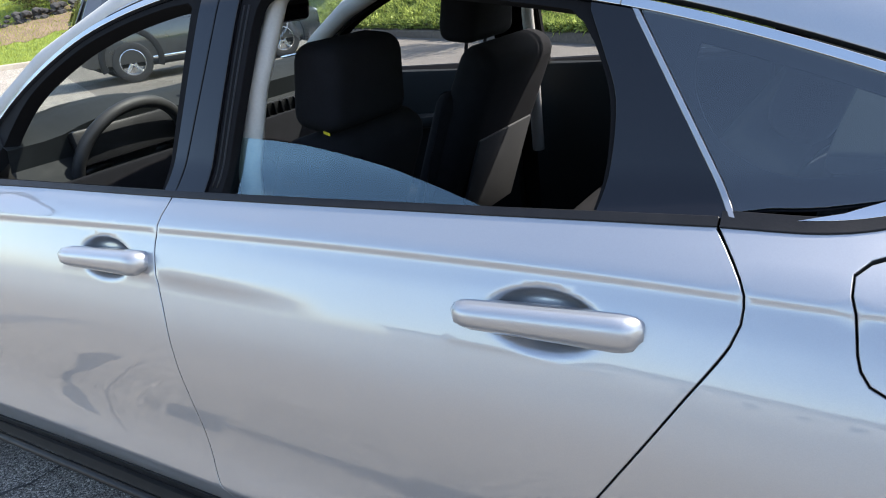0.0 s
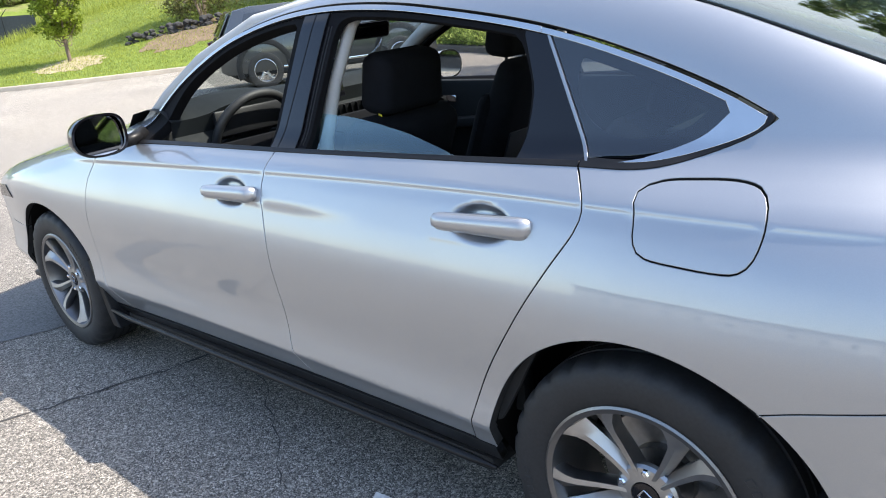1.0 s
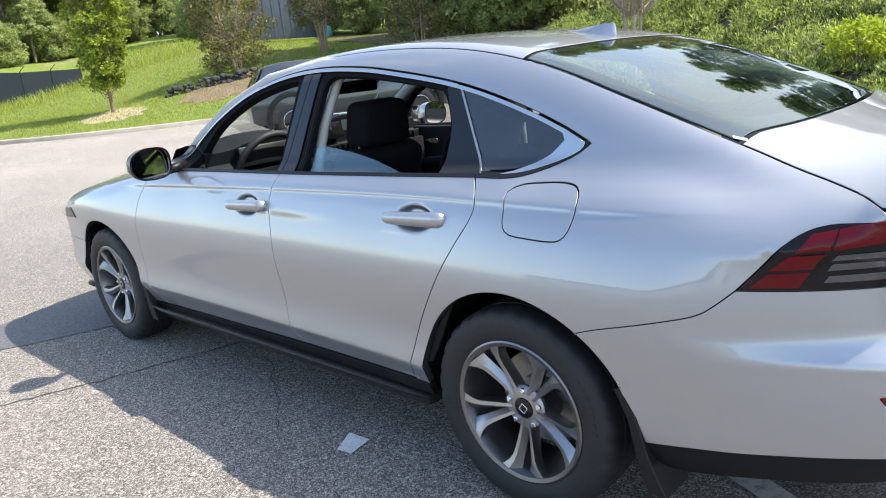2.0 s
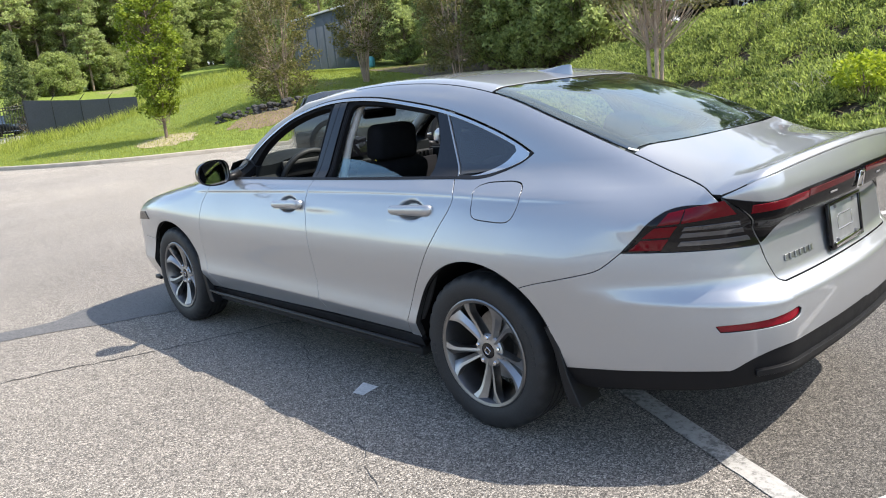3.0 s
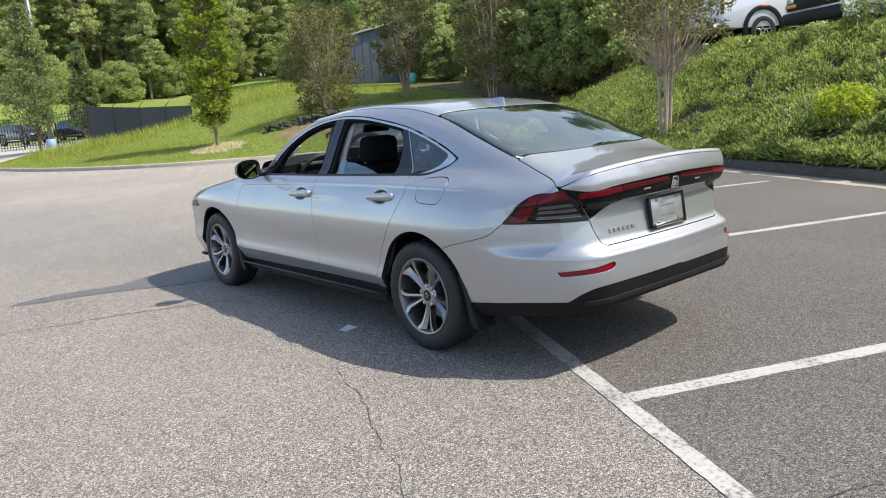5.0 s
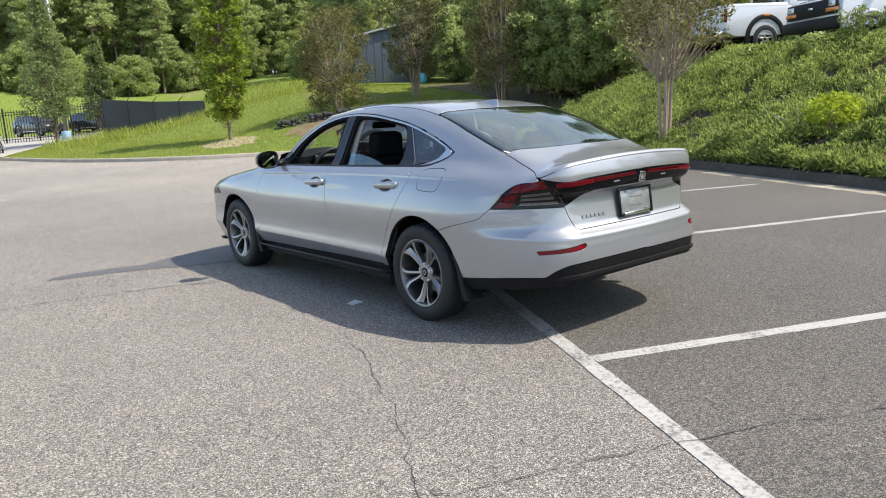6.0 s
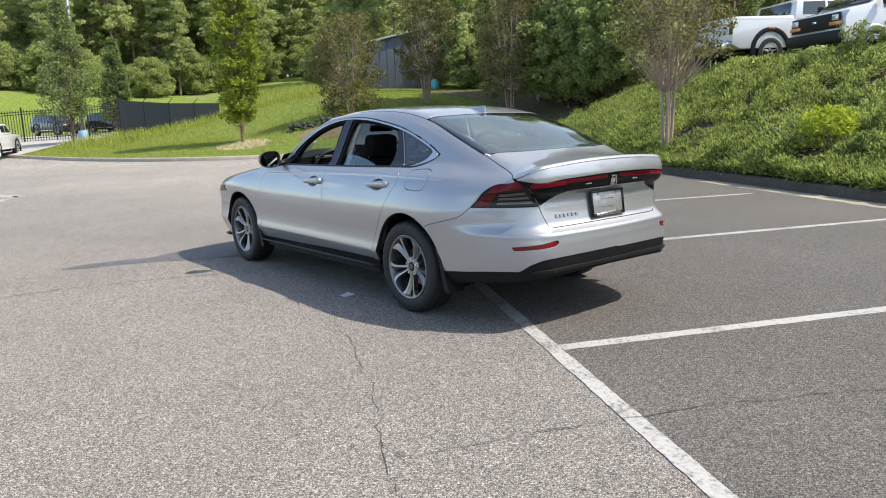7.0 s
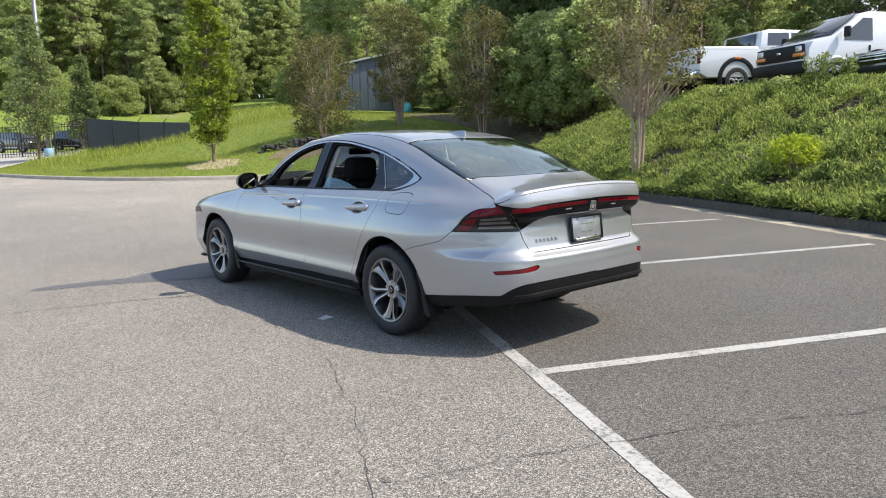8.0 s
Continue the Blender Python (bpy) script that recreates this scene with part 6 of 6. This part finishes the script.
def bush(x, y, r, mat, seed, label, sz=.06, lift=.6):
    rng = np.random.default_rng(seed)
    t = thing("shrub", rooted(x, y), label, "shrub", "shrubs on the bank")
    g = rng.normal(size=(1500, 3))
    g *= rng.uniform(.5, 1, (1500, 1)) / np.linalg.norm(g, axis=1, keepdims=True) * np.array([r, r, r * .8])
    g = g[g[:, 2] > -.25 * r] + np.array([0, 0, r * lift])
    v, f = leaves(g, sz, rng, .1, 2.0)
    ob = new("foliage", big_mesh("foliage", v, f))
    ob.data.materials.append(mat)
    ob.parent = t
    pieces = [rod([(0, 0, 0), tuple(rng.normal(size=3) * np.array([.3, .3, .1]) * r + np.array([0, 0, r]))], [.012, .004], 5) for _ in range(9)]
    ob = new("stems", mesh_of("stems", *joined(*pieces)))
    ob.data.materials.append(BARK)
    ob.parent = t


LEAF_LIME = leaf_material("lime_leaves", (.20, .28, .02), (.50, .56, .05))
bush(1.25, 9.0, .50, LEAF_LIME, 1, "bright lime green shrub on the bank", .045, .85)
bush(2.1, 8.6, .26, LEAF_JUNIPER, 2, "low green shrub on the bank")
bush(3.4, 9.3, .40, LEAF_DARK, 3, "dark green shrub on the bank")
bush(-2.9, 14.2, .35, LEAF_JUNIPER, 4, "small shrub at the top of the bank")
bush(-1.2, 13.7, .40, LEAF_DARK, 5, "weedy shrub at the top of the bank")
bush(-.4, 13.4, .38, LEAF_JUNIPER, 6, "weedy shrub at the top of the bank")


def weed(x, y, h, seed):
    """A tall weed: upright stems with narrow leaves all the way up."""
    rng = np.random.default_rng(seed)
    t = thing("weed", rooted(x, y), "tall leafy green weed at the top of the bank", "weed", "weeds on the bank")
    pieces, centres = [], []
    for _ in range(5):
        top = np.array([*(rng.normal(size=2) * .16 * h), h * rng.uniform(.75, 1.05)])
        pieces.append(rod([(0, 0, 0), tuple(top * [.4, .4, .5]), tuple(top)], [.008, .006, .003], 5))
        u = rng.uniform(.25, 1, (70, 1))
        centres.append(top * u * np.array([1, 1, 1]) + rng.normal(size=(70, 3)) * [.05, .05, .02])
    v, f = leaves(np.concatenate(centres), .034, rng, .2, 3.2, False, .3)
    ob = new("foliage", big_mesh("foliage", v, f))
    ob.data.materials.append(LEAF_WEED)
    ob.parent = t
    ob = new("stems", mesh_of("stems", *joined(*pieces)))
    ob.data.materials.append(BARK)
    ob.parent = t


def dead_brush(x, y, r, seed):
    """A heap of bleached dead twigs."""
    rng = np.random.default_rng(seed)
    t = thing("dead_brush", rooted(x, y), "heap of bleached dead twigs on the bank", "brush")
    pieces = []
    for _ in range(60):
        a, up = rng.uniform(0, 2 * math.pi), rng.uniform(.1, .9)
        d = np.array([math.cos(a), math.sin(a), up]) * r * rng.uniform(.5, 1.1)
        o = np.array([*(rng.normal(size=2) * r * .35), .12])
        pieces.append(rod([tuple(o), tuple(o + d * .5 + rng.normal(size=3) * .03), tuple(o + d)], [.006, .005, .002], 4))
    ob = new("twigs", mesh_of("twigs", *joined(*pieces)))
    ob.data.materials.append(DEAD_TWIG)
    ob.parent = t


DEAD_TWIG = plain("dead_twig", (.34, .31, .27), .9, 0, 40, .3)
dead_brush(*lot(-3.95, 8.72).xy, .42, 5)
LEAF_WEED = leaf_material("weed_leaves", (.10, .15, .03), (.30, .36, .10))
for i, (x, y, h) in enumerate(((-1.15, 13.05, .75), (-.72, 13.2, .6), (-.25, 13.5, 1.05), (.0, 13.2, .95), (.3, 13.4, .8), (-3.2, 13.2, .55))):
    weed(x, y, h, 70 + i)


# low dry-stone edging on the lawn, and the mulch round the young tree
STONE = plain("dark_stone", (.05, .048, .047), .9, 0, 9, .5, .01)
MULCH = plain("straw_mulch", (.33, .27, .17), .95, 0, 30, .4, .02)
stone_wall = thing("stone_edging", rooted(-22.3, 12.0), "low dark dry-stone edging across the lawn", "stone wall")
rnd = random.Random(4)
for i in range(60):
    t = i % 20 / 19
    x, y = -23.0 + 3.2 * t + rnd.uniform(-.1, .1), 11.3 + 4.4 * t + rnd.uniform(-.1, .1)
    w = rnd.uniform(.10, .20)
    bm = bmesh.new()
    bmesh.ops.create_icosphere(bm, subdivisions=1, radius=w)
    for v in bm.verts:
        v.co = Vector((v.co.x * 1.2, v.co.y, v.co.z * .62)) * (1 + .25 * noise.noise(v.co * 4 + Vector((i, 0, 0))))
    bmesh.ops.translate(bm, verts=bm.verts, vec=(x, y, ground_z(x, y) + .03 + .11 * (i // 20)))
    part("stone", solid(bm, 30), STONE, stone_wall)


def patch(x, y, rx, ry, name, mat, label, seed):
    rng = np.random.default_rng(seed)
    ang = np.linspace(0, 2 * math.pi, 40, endpoint=False)
    rim = np.stack([x + rx * np.cos(ang) * rng.uniform(.8, 1.1, 40), y + ry * np.sin(ang) * rng.uniform(.8, 1.1, 40)], -1)
    v, f = fill([rim], .25)
    return part(name, big_mesh(name, np.column_stack([v, terrain(v[:, 0], v[:, 1]) + .012]), f, True), mat, None, label, "mulch", "structure")


patch(-23.3, 9.1, 1.6, 1.1, "mulch", MULCH, "pale straw mulch at the foot of the young tree", 3)
patch(-21.2, 12.6, 1.3, 1.8, "mulch", plain("bark_mulch", (.17, .12, .08), .95, 0, 30, .4, .02), "brown bark mulch along the stone edging", 4)



# ---- other vehicles ----
WHITE_PAINT = car_paint("white_paint", (.64, .65, .66), 0.0, .35)
GREY_PAINT = car_paint("dark_grey_paint", (.035, .040, .044), .5, .3)
BLACK_PAINT = car_paint("black_paint", (.012, .012, .014), .3, .3)
AMBER = plain("amber_lens", (.75, .22, .02), .2, 0, 30, .1, coat=1)
DARK_GLASS = plain("dark_car_glass", (.012, .014, .016), .04, 0, 10, .1, coat=1)
CLEAR_LENS = plain("clear_lens", (.6, .6, .6), .1, .4, 30, .1, coat=1)


def prism(outline, half, m, lean=0.0, z0=1.0, bevel=.03):
    """A side outline (x, z) drawn out to both sides; above z0 it narrows by lean for each metre."""
    bm = bmesh.new()
    rows = []
    for s in (-1, 1):
        rows.append([bm.verts.new((x, s * (half - max(0, z - z0) * lean), z)) for x, z in outline])
    bm.faces.new(rows[0]), bm.faces.new(rows[1][::-1])
    n = len(outline)
    for i in range(n):
        bm.faces.new((rows[0][i], rows[1][i], rows[1][(i + 1) % n], rows[0][(i + 1) % n]))
    bmesh.ops.recalc_face_normals(bm, faces=bm.faces)
    if bevel:
        bmesh.ops.bevel(bm, geom=list(bm.edges), offset=bevel, segments=2, affect="EDGES", profile=.6)
    bmesh.ops.transform(bm, matrix=m, verts=bm.verts)
    return solid(bm, 40)


def side_pane(outline, half, m, lean, z0, side, out=.004, thick=.01):
    bm = bmesh.new()
    a = [bm.verts.new((x, side * (half - max(0, z - z0) * lean + out), z)) for x, z in outline]
    b = [bm.verts.new((x, side * (half - max(0, z - z0) * lean + out - thick), z)) for x, z in outline]
    bm.faces.new(a), bm.faces.new(b[::-1])
    n = len(outline)
    for i in range(n):
        bm.faces.new((a[i], a[(i + 1) % n], b[(i + 1) % n], b[i]))
    bmesh.ops.transform(bm, matrix=m, verts=bm.verts)
    return solid(bm, 40)


def far_wheel(m, x, y, r, parent, rim_mat):
    side = 1 if y > 0 else -1
    v, f = lathe([(r * .62, -.11), (r * .80, -.125), (r * .96, -.11), (r, -.07), (r, .07), (r * .96, .11), (r * .62, .11)], 32)
    at = m @ Matrix.Translation((x, y, r)) @ Matrix.Rotation(math.pi if side > 0 else 0, 4, "Z")
    w = part("wheel", mesh_of("tyre", [at @ Vector(p) for p in v], f, True, 50), RUBBER, parent)
    v, f = lathe([(0, -.075), (r * .12, -.08), (r * .2, -.06), (r * .60, -.05), (r * .65, -.11), (r * .60, -.115), (r * .56, -.08)], 32)
    part("rim", mesh_of("rim", [at @ Vector(p) for p in v], f, True, 40), rim_mat, w)
    for k in range(5):
        bm = block((.075, .03, r * .52), at @ Matrix.Rotation(radians(72 * k), 4, "Y") @ Matrix.Translation((0, -.082, r * .34)), .012, 1, taper=(.7, 1))
        part("spoke", solid(bm), rim_mat, w)


def arch_trim(m, x, y, r, parent, mat, flare=False):
    side = 1 if y > 0 else -1
    if flare:
        v, n = [], 25
        for a in np.linspace(-.35, math.pi + .35, n):
            for k, d in ((1.24, .060), (1.26, .115), (1.40, .125), (1.56, .105), (1.58, .060)):
                v.append(m @ Vector((x + r * k * math.cos(a), y + side * d, r + .06 + r * k * math.sin(a))))
        f = [(5 * i + j, 5 * i + j + 1, 5 * i + j + 6, 5 * i + j + 5) for i in range(n - 1) for j in range(4)]
        part("arch_trim", mesh_of("arch", v, f, True, 40), mat, parent)
        c = [m @ Vector((x + r * 1.26 * math.cos(a), y + side * .068, max(.28, r + .06 + r * 1.26 * math.sin(a)))) for a in np.linspace(0, 2 * math.pi, 28, endpoint=False)]
        part("arch_opening", mesh_of("open", c, [tuple(range(28))], False), BARREL_DARK, parent)
        return
    pts = [m @ Vector((x + r * 1.16 * math.cos(a), y + side * .075, r + r * 1.16 * math.sin(a))) for a in np.linspace(-.2, math.pi + .2, 20)]
    v, f = rod(pts, .045, 6)
    part("arch_trim", mesh_of("arch", v, f), mat, parent)
    c = [m @ Vector((x + r * 1.14 * math.cos(a), y + side * .068, r + r * 1.14 * math.sin(a))) for a in np.linspace(0, 2 * math.pi, 28, endpoint=False)]
    part("arch_opening", mesh_of("open", c, [tuple(range(28))], False), BARREL_DARK, parent)


def car(kind, at, heading, label, paint, spec):
    t = thing(kind, at, label, spec.get("category", "car"), turn=heading)
    m = t.matrix_basis
    half, lean, z0 = spec["half"], spec["lean"], spec["z0"]
    for k, outline in enumerate(spec["body"]):
        part(("body", "cabin", "bed")[k], prism(outline, half, m, lean, z0), paint, t)
    for outline in spec["panes"]:
        for side in (-1, 1):
            part("side_window", side_pane(outline, half, m, lean, z0, side), DARK_GLASS, t)
    for name, (x, y, z, sx, sy, sz, ry), mat in spec["bits"]:
        for yy in ((y,) if y == 0 else (y, -y)):
            part(name, solid(block((sx, sy, sz), m @ pose(x, yy, z, 0, ry, 0), min(sx, sy, sz) * .3, 2)), mat, t)
    for x in spec["axles"]:
        for side in (-1, 1):
            arch_trim(m, x, side * (half - .085), spec["r"], t, spec.get("arch", paint), "arch" in spec)
            far_wheel(m, x, side * (half - .10), spec["r"], t, spec.get("rim", ALLOY))
    return t


PICKUP = dict(category="pickup truck", half=1.0, lean=.16, z0=1.25, r=.40, axles=(1.25, 5.0), arch=BLACK_PLASTIC,
              body=([(.05, .62), (.05, 1.30), (3.95, 1.32), (5.75, 1.28), (5.95, 1.1), (5.95, .55), (.3, .50)], [(2.0, 1.30), (2.1, 1.82), (2.35, 1.90), (3.5, 1.88), (4.25, 1.34)], [(.04, 1.28), (.04, 1.38), (1.96, 1.40), (1.98, 1.28)]),
              panes=([(2.25, 1.42), (2.3, 1.78), (3.0, 1.80), (3.0, 1.42)], [(3.08, 1.42), (3.08, 1.80), (3.45, 1.78), (3.98, 1.42)]),
              bits=(("rear_window", (2.03, 0, 1.62, .03, 1.42, .34, 9), DARK_GLASS), ("windshield", (3.9, 0, 1.62, .03, 1.5, .70, -54), DARK_GLASS), ("rear_bumper", (-.06, 0, .62, .16, 1.9, .20, 0), CHROME), ("step_pad", (-.06, .65, .62, .17, .3, .10, 0), BLACK_PLASTIC),
                    ("tail_lamp", (.045, .93, 1.08, .05, .12, .36, 0), RED_BRIGHT), ("side_marker", (1.25, 1.025, 1.055, .20, .03, .05, 0), AMBER), ("front_bumper", (5.97, 0, .62, .14, 1.9, .24, 0), CHROME), ("chassis", (3.0, 0, .48, 5.2, 1.1, .22, 0), UNDER), ("exhaust", (.5, .55, .42, .5, .07, .07, 0), CAST_IRON)))
VAN = dict(category="van", half=1.0, lean=.10, z0=1.15, r=.38, axles=(1.05, 4.82),
           body=([(.0, .45), (.0, 1.80), (.12, 1.92), (3.85, 1.95), (4.1, 1.90), (4.86, 1.36), (5.5, 1.22), (5.62, 1.04), (5.65, .45)],),
           panes=([(3.78, 1.24), (3.78, 1.78), (4.06, 1.78), (4.60, 1.38), (4.60, 1.24)],),
           bits=(("windshield", (4.505, 0, 1.655, .03, 1.66, .84, -54.5), DARK_GLASS), ("wiper", (4.78, .30, 1.475, .02, .6, .025, -54.5), BLACK_PLASTIC), ("grille", (5.66, 0, .98, .05, 1.75, .36, 0), BLACK_PLASTIC), ("front_bumper", (5.68, 0, .60, .14, 1.95, .30, 0), BLACK_PLASTIC), ("headlamp", (5.68, .72, 1.05, .05, .22, .14, 0), CLEAR_LENS), ("turn_lamp", (5.68, .72, .91, .05, .40, .09, 0), AMBER),
                 ("badge", (5.70, 0, 1.0, .02, .16, .05, 0), CHROME), ("door_mirror", (4.66, 1.13, 1.42, .10, .16, .26, 0), BLACK_PLASTIC), ("door_handle", (3.86, .99, 1.05, .05, .04, .14, 0), BLACK_PLASTIC), ("sill", (2.8, .98, .45, 4.6, .06, .12, 0), BLACK_PLASTIC), ("chassis", (2.8, 0, .42, 5.0, 1.3, .2, 0), UNDER)))
SUV = dict(category="suv", half=.93, lean=.28, z0=.98, r=.365, axles=(.88, 3.78), arch=BLACK_PLASTIC,
           body=([(.02, .42), (.0, .95), (.1, 1.02), (3.4, 1.02), (4.45, .94), (4.62, .80), (4.64, .36), (.15, .34)], [(.12, 1.0), (.45, 1.56), (.8, 1.62), (2.4, 1.63), (3.45, 1.02)]),
           panes=([(.48, 1.10), (.66, 1.48), (1.35, 1.53), (1.35, 1.08)], [(1.42, 1.08), (1.42, 1.53), (2.3, 1.54), (2.34, 1.08)], [(2.42, 1.08), (2.40, 1.53), (2.5, 1.52), (3.1, 1.10)]),
           bits=(("windshield", (2.97, 0, 1.33, .03, 1.3, .80, -60), DARK_GLASS), ("rear_window", (.26, 0, 1.31, .03, 1.2, .5, 31), DARK_GLASS), ("grille", (4.63, 0, .72, .06, 1.1, .26, 0), BLACK_GLOSS), ("grille_bar", (4.66, 0, .78, .03, 1.05, .035, 0), CHROME), ("headlamp", (4.58, .70, .80, .12, .34, .12, 0), CLEAR_LENS),
                 ("bumper_intake", (4.65, 0, .46, .05, 1.3, .14, 0), BLACK_PLASTIC), ("tail_lamp", (.03, .74, .92, .08, .3, .14, 0), RED_LENS), ("sill_strip", (2.3, .925, .40, 2.1, .03, .05, 0), CHROME), ("sill", (2.3, .90, .33, 2.3, .06, .10, 0), BLACK_PLASTIC), ("door_mirror", (2.85, 1.02, 1.08, .12, .20, .13, 0), BLACK_PAINT), ("chassis", (2.3, 0, .32, 4.0, 1.3, .16, 0), UNDER)))
LOW = .84
SEDAN = dict(SUV, category="car", r=.33, z0=SUV["z0"] * LOW, body=tuple([(x, z * LOW) for x, z in o] for o in SUV["body"]), panes=tuple([(x, z * LOW) for x, z in o] for o in SUV["panes"]),
             bits=tuple((n, (x, y, z * LOW, sx, sy, sz * LOW, ry), mt) for n, (x, y, z, sx, sy, sz, ry), mt in SUV["bits"]) + (("grille_bar", (4.66, 0, .58, .03, 1.0, .03, 0), CHROME), ("grille_bar", (4.66, 0, .70, .03, 1.15, .025, 0), CHROME)))
V_TURN = math.degrees(math.atan2(.89, .456))
car("pickup_truck", (-5.44, 16.16, 2.46), V_TURN, "white pickup truck with black arches above the bank", WHITE_PAINT, PICKUP)
car("van", (.55, 20.34, 2.34), V_TURN + 180, "white cargo van with a black grille above the bank", WHITE_PAINT, VAN)
car("black_sedan", (2.80, 18.30, 2.32), V_TURN + 180, "black sedan with chrome grille bars above the bank", BLACK_PAINT, SEDAN)
car("grey_suv", (-10.45, 6.66, 0), V_TURN, "dark grey SUV with bright alloy wheels in a stall", GREY_PAINT, SUV)
car("far_suv", (-62.0, 8.2, ground_z(-60, 9)), 20, "dark SUV parked beyond the iron fence", BLACK_PAINT, SUV)
car("far_suv", (-60.5, 12.0, ground_z(-60, 12)), 25, "dark SUV parked beyond the iron fence", BLACK_PAINT, SUV)
car("white_pickup", (-36.9, .45, 0), 158, "white pickup truck parked on the lot", WHITE_PAINT, PICKUP)
# level ground for the vehicles above the bank
part("upper_lot", solid(block((22, 16, .5), Matrix.Translation(lot(-.2 + 4, 22.3, 2.15)) @ Matrix.Rotation(math.atan2(LOT_U.y, LOT_U.x), 4, "Z"), .1)), PALE_ROAD, None, "pale upper parking lot above the bank", "parking lot", "structure")


# ---- fences, shed, pole ----
IRON = plain("black_iron", (.012, .012, .013), .4, .3, 40, .2)
SCREEN = plain("dark_screen", (.050, .055, .062), .8, 0, 12, .25, .003)
fence = thing("iron_fence", (-49.6, 11.2, ground_z(-49.6, 11.2)), "black iron picket fence along the far road", "fence")
A, B = Vector((-49.6, 11.2, 0)), Vector((-60.0, -8.0, 0))
picket = solid(block((.040, .040, 2.25), pose(0, 0, 1.125), .006, 1))
count = 120
for i in range(count + 1):
    p = A.lerp(B, i / count)
    z = ground_z(p.x, p.y) if p.y > -1 else .2
    ob = new("picket" if i % 12 else "post", picket)
    ob.parent, ob.matrix_parent_inverse = fence, fence.matrix_basis.inverted()
    ob.matrix_basis = pose(p.x, p.y, z) @ Matrix.Diagonal((1, 1, 1, 1) if i % 12 else (2.6, 2.6, 1.08, 1))
picket.materials.append(IRON)
for h in (.25, 1.95, 2.12):
    v, f = rod([(*A.lerp(B, k / 10).xy, (ground_z(*A.lerp(B, k / 10).xy) if A.lerp(B, k / 10).y > -1 else .2) + h) for k in range(11)], .025, 6)
    part("rail", mesh_of("rail", v, f), IRON, fence)

screen = thing("screened_fence", (-49.6, 11.2, ground_z(-49.6, 11.2)), "dark screened fence topped with barbed-wire arms", "fence")
C = [Vector((-49.6, 11.2, 0)), Vector((-46.6, 13.8, 0)), Vector((-43.9, 16.4, 0))]
for a, b in zip(C[:-1], C[1:]):
    za, zb = .98, .98
    v = []
    for p, z in ((a, za), (b, zb)):
        for h in (-.1, 1.95 + .075 * max(0, (16.4 - p.y) * .55) ** 1.8):
            for s in (-.02, .02):
                v.append((p.x + s, p.y - s, z + h))
    f = [(0, 4, 6, 2), (1, 3, 7, 5), (2, 6, 7, 3), (0, 1, 5, 4)]
    part("screen_panel", mesh_of("screen", v, f, False), SCREEN, screen)
    for k in range(2):
        p, z = a.lerp(b, k / 2), za + (zb - za) * k / 2
        top = 2.0 + .075 * max(0, (16.4 - p.y) * .55) ** 1.8
        v, f = rod([(p.x, p.y, z - .1), (p.x, p.y, z + top), (p.x + .28, p.y + .25, z + top + .35)], [.04, .035, .015], 6)
        part("post", mesh_of("post", v, f), IRON, screen)

shed = thing("shed", (-34.85, 25.35, ground_z(-34.85, 25.35)), "dark grey metal shed with a sloping roof before the woods", "shed", turn=60)
m = shed.matrix_basis
SHED_WALL = plain("grey_metal_sheet", (.085, .10, .12), .5, .2, 6, .12)
part("wall", prism([(-1.9, -.5), (-1.9, 2.75), (1.8, 3.55), (1.8, -.5)], 1.6, m, 0, 9, .02), SHED_WALL, shed)
part("roof", prism([(-2.2, 2.69), (-2.2, 2.80), (2.05, 3.72), (2.05, 3.61)], 1.85, m, 0, 9, .01), plain("pale_roof_edge", (.40, .42, .42), .5, .3, 8, .1), shed)
for k in range(7):
    part("wall_rib", solid(block((.05, .04, 2.7 + .1 * k), m @ pose(-1.6 + k * .5, -1.61, 1.30 + .05 * k), .01, 1)), SHED_WALL, shed)
part("tarp", solid(block((.5, .5, .7), pose(-31.2, 25.9, ground_z(-31.2, 25.9) + .3, 0, 0, 20), .2, 3)), plain("teal_tarp", (.10, .38, .42), .6, 0, 6, .2, .03), None, "teal tarpaulin bundle beside the shed", "tarpaulin")
pole = thing("light_pole", (-50.9, 8.9, ground_z(-50.9, 8.9)), "tall grey light pole beyond the lawn", "light pole")
v, f = rod([(-50.9, 8.9, ground_z(-50.9, 8.9) - .1), (-50.9, 8.9, 13.5)], [.15, .13], 12)
part("pole", mesh_of("pole", v, f), plain("galvanised_steel", (.20, .21, .21), .5, .6, 10, .1), pole)
part("lamp_head", solid(block((.7, .35, .15), pose(-50.6, 8.9, 13.5), .04)), IRON, pole)
v, f = lathe([(0, 0), (.27, 0), (.30, .08), (.30, .55), (.27, .62), (0, .62)], 20, "Z")
barrel = mesh_of("barrel", [(p[0] - 48.2, p[1] + 8.3, p[2] + ground_z(-48.2, 8.3)) for p in v], f, True, 40)
part("blue_barrel", barrel, plain("blue_plastic", (.22, .36, .50), .5, 0, 10, .1), None, "blue plastic barrel standing at the fence", "barrel")


# a long pale building out of view across the lot, added to be mirrored in the sedan's side
hall = thing("unseen_building", (6, -52, 0), "unseen long pale low building with small dark windows, added for reflections", "building")
part("wall", solid(block((84, 10, 4.6), pose(6, -57, 2.3), .05)), plain("pale_wall", (.50, .49, .47), .8, 0, 2, .06), hall)
part("roof", solid(block((85, 11, .35), pose(6, -57, 4.75), .05)), plain("grey_roof", (.30, .30, .31), .7, 0, 2, .1), hall)
for k in range(16):
    w = part("window", solid(block((1.3, .12, .9), pose(-30 + k * 4.8, -52.0, 2.5), .02)), DARK_GLASS, hall)
    part("sill", solid(block((1.5, .18, .08), pose(-30 + k * 4.8, -51.98, 2.0), .01)), KERB_STONE, w)
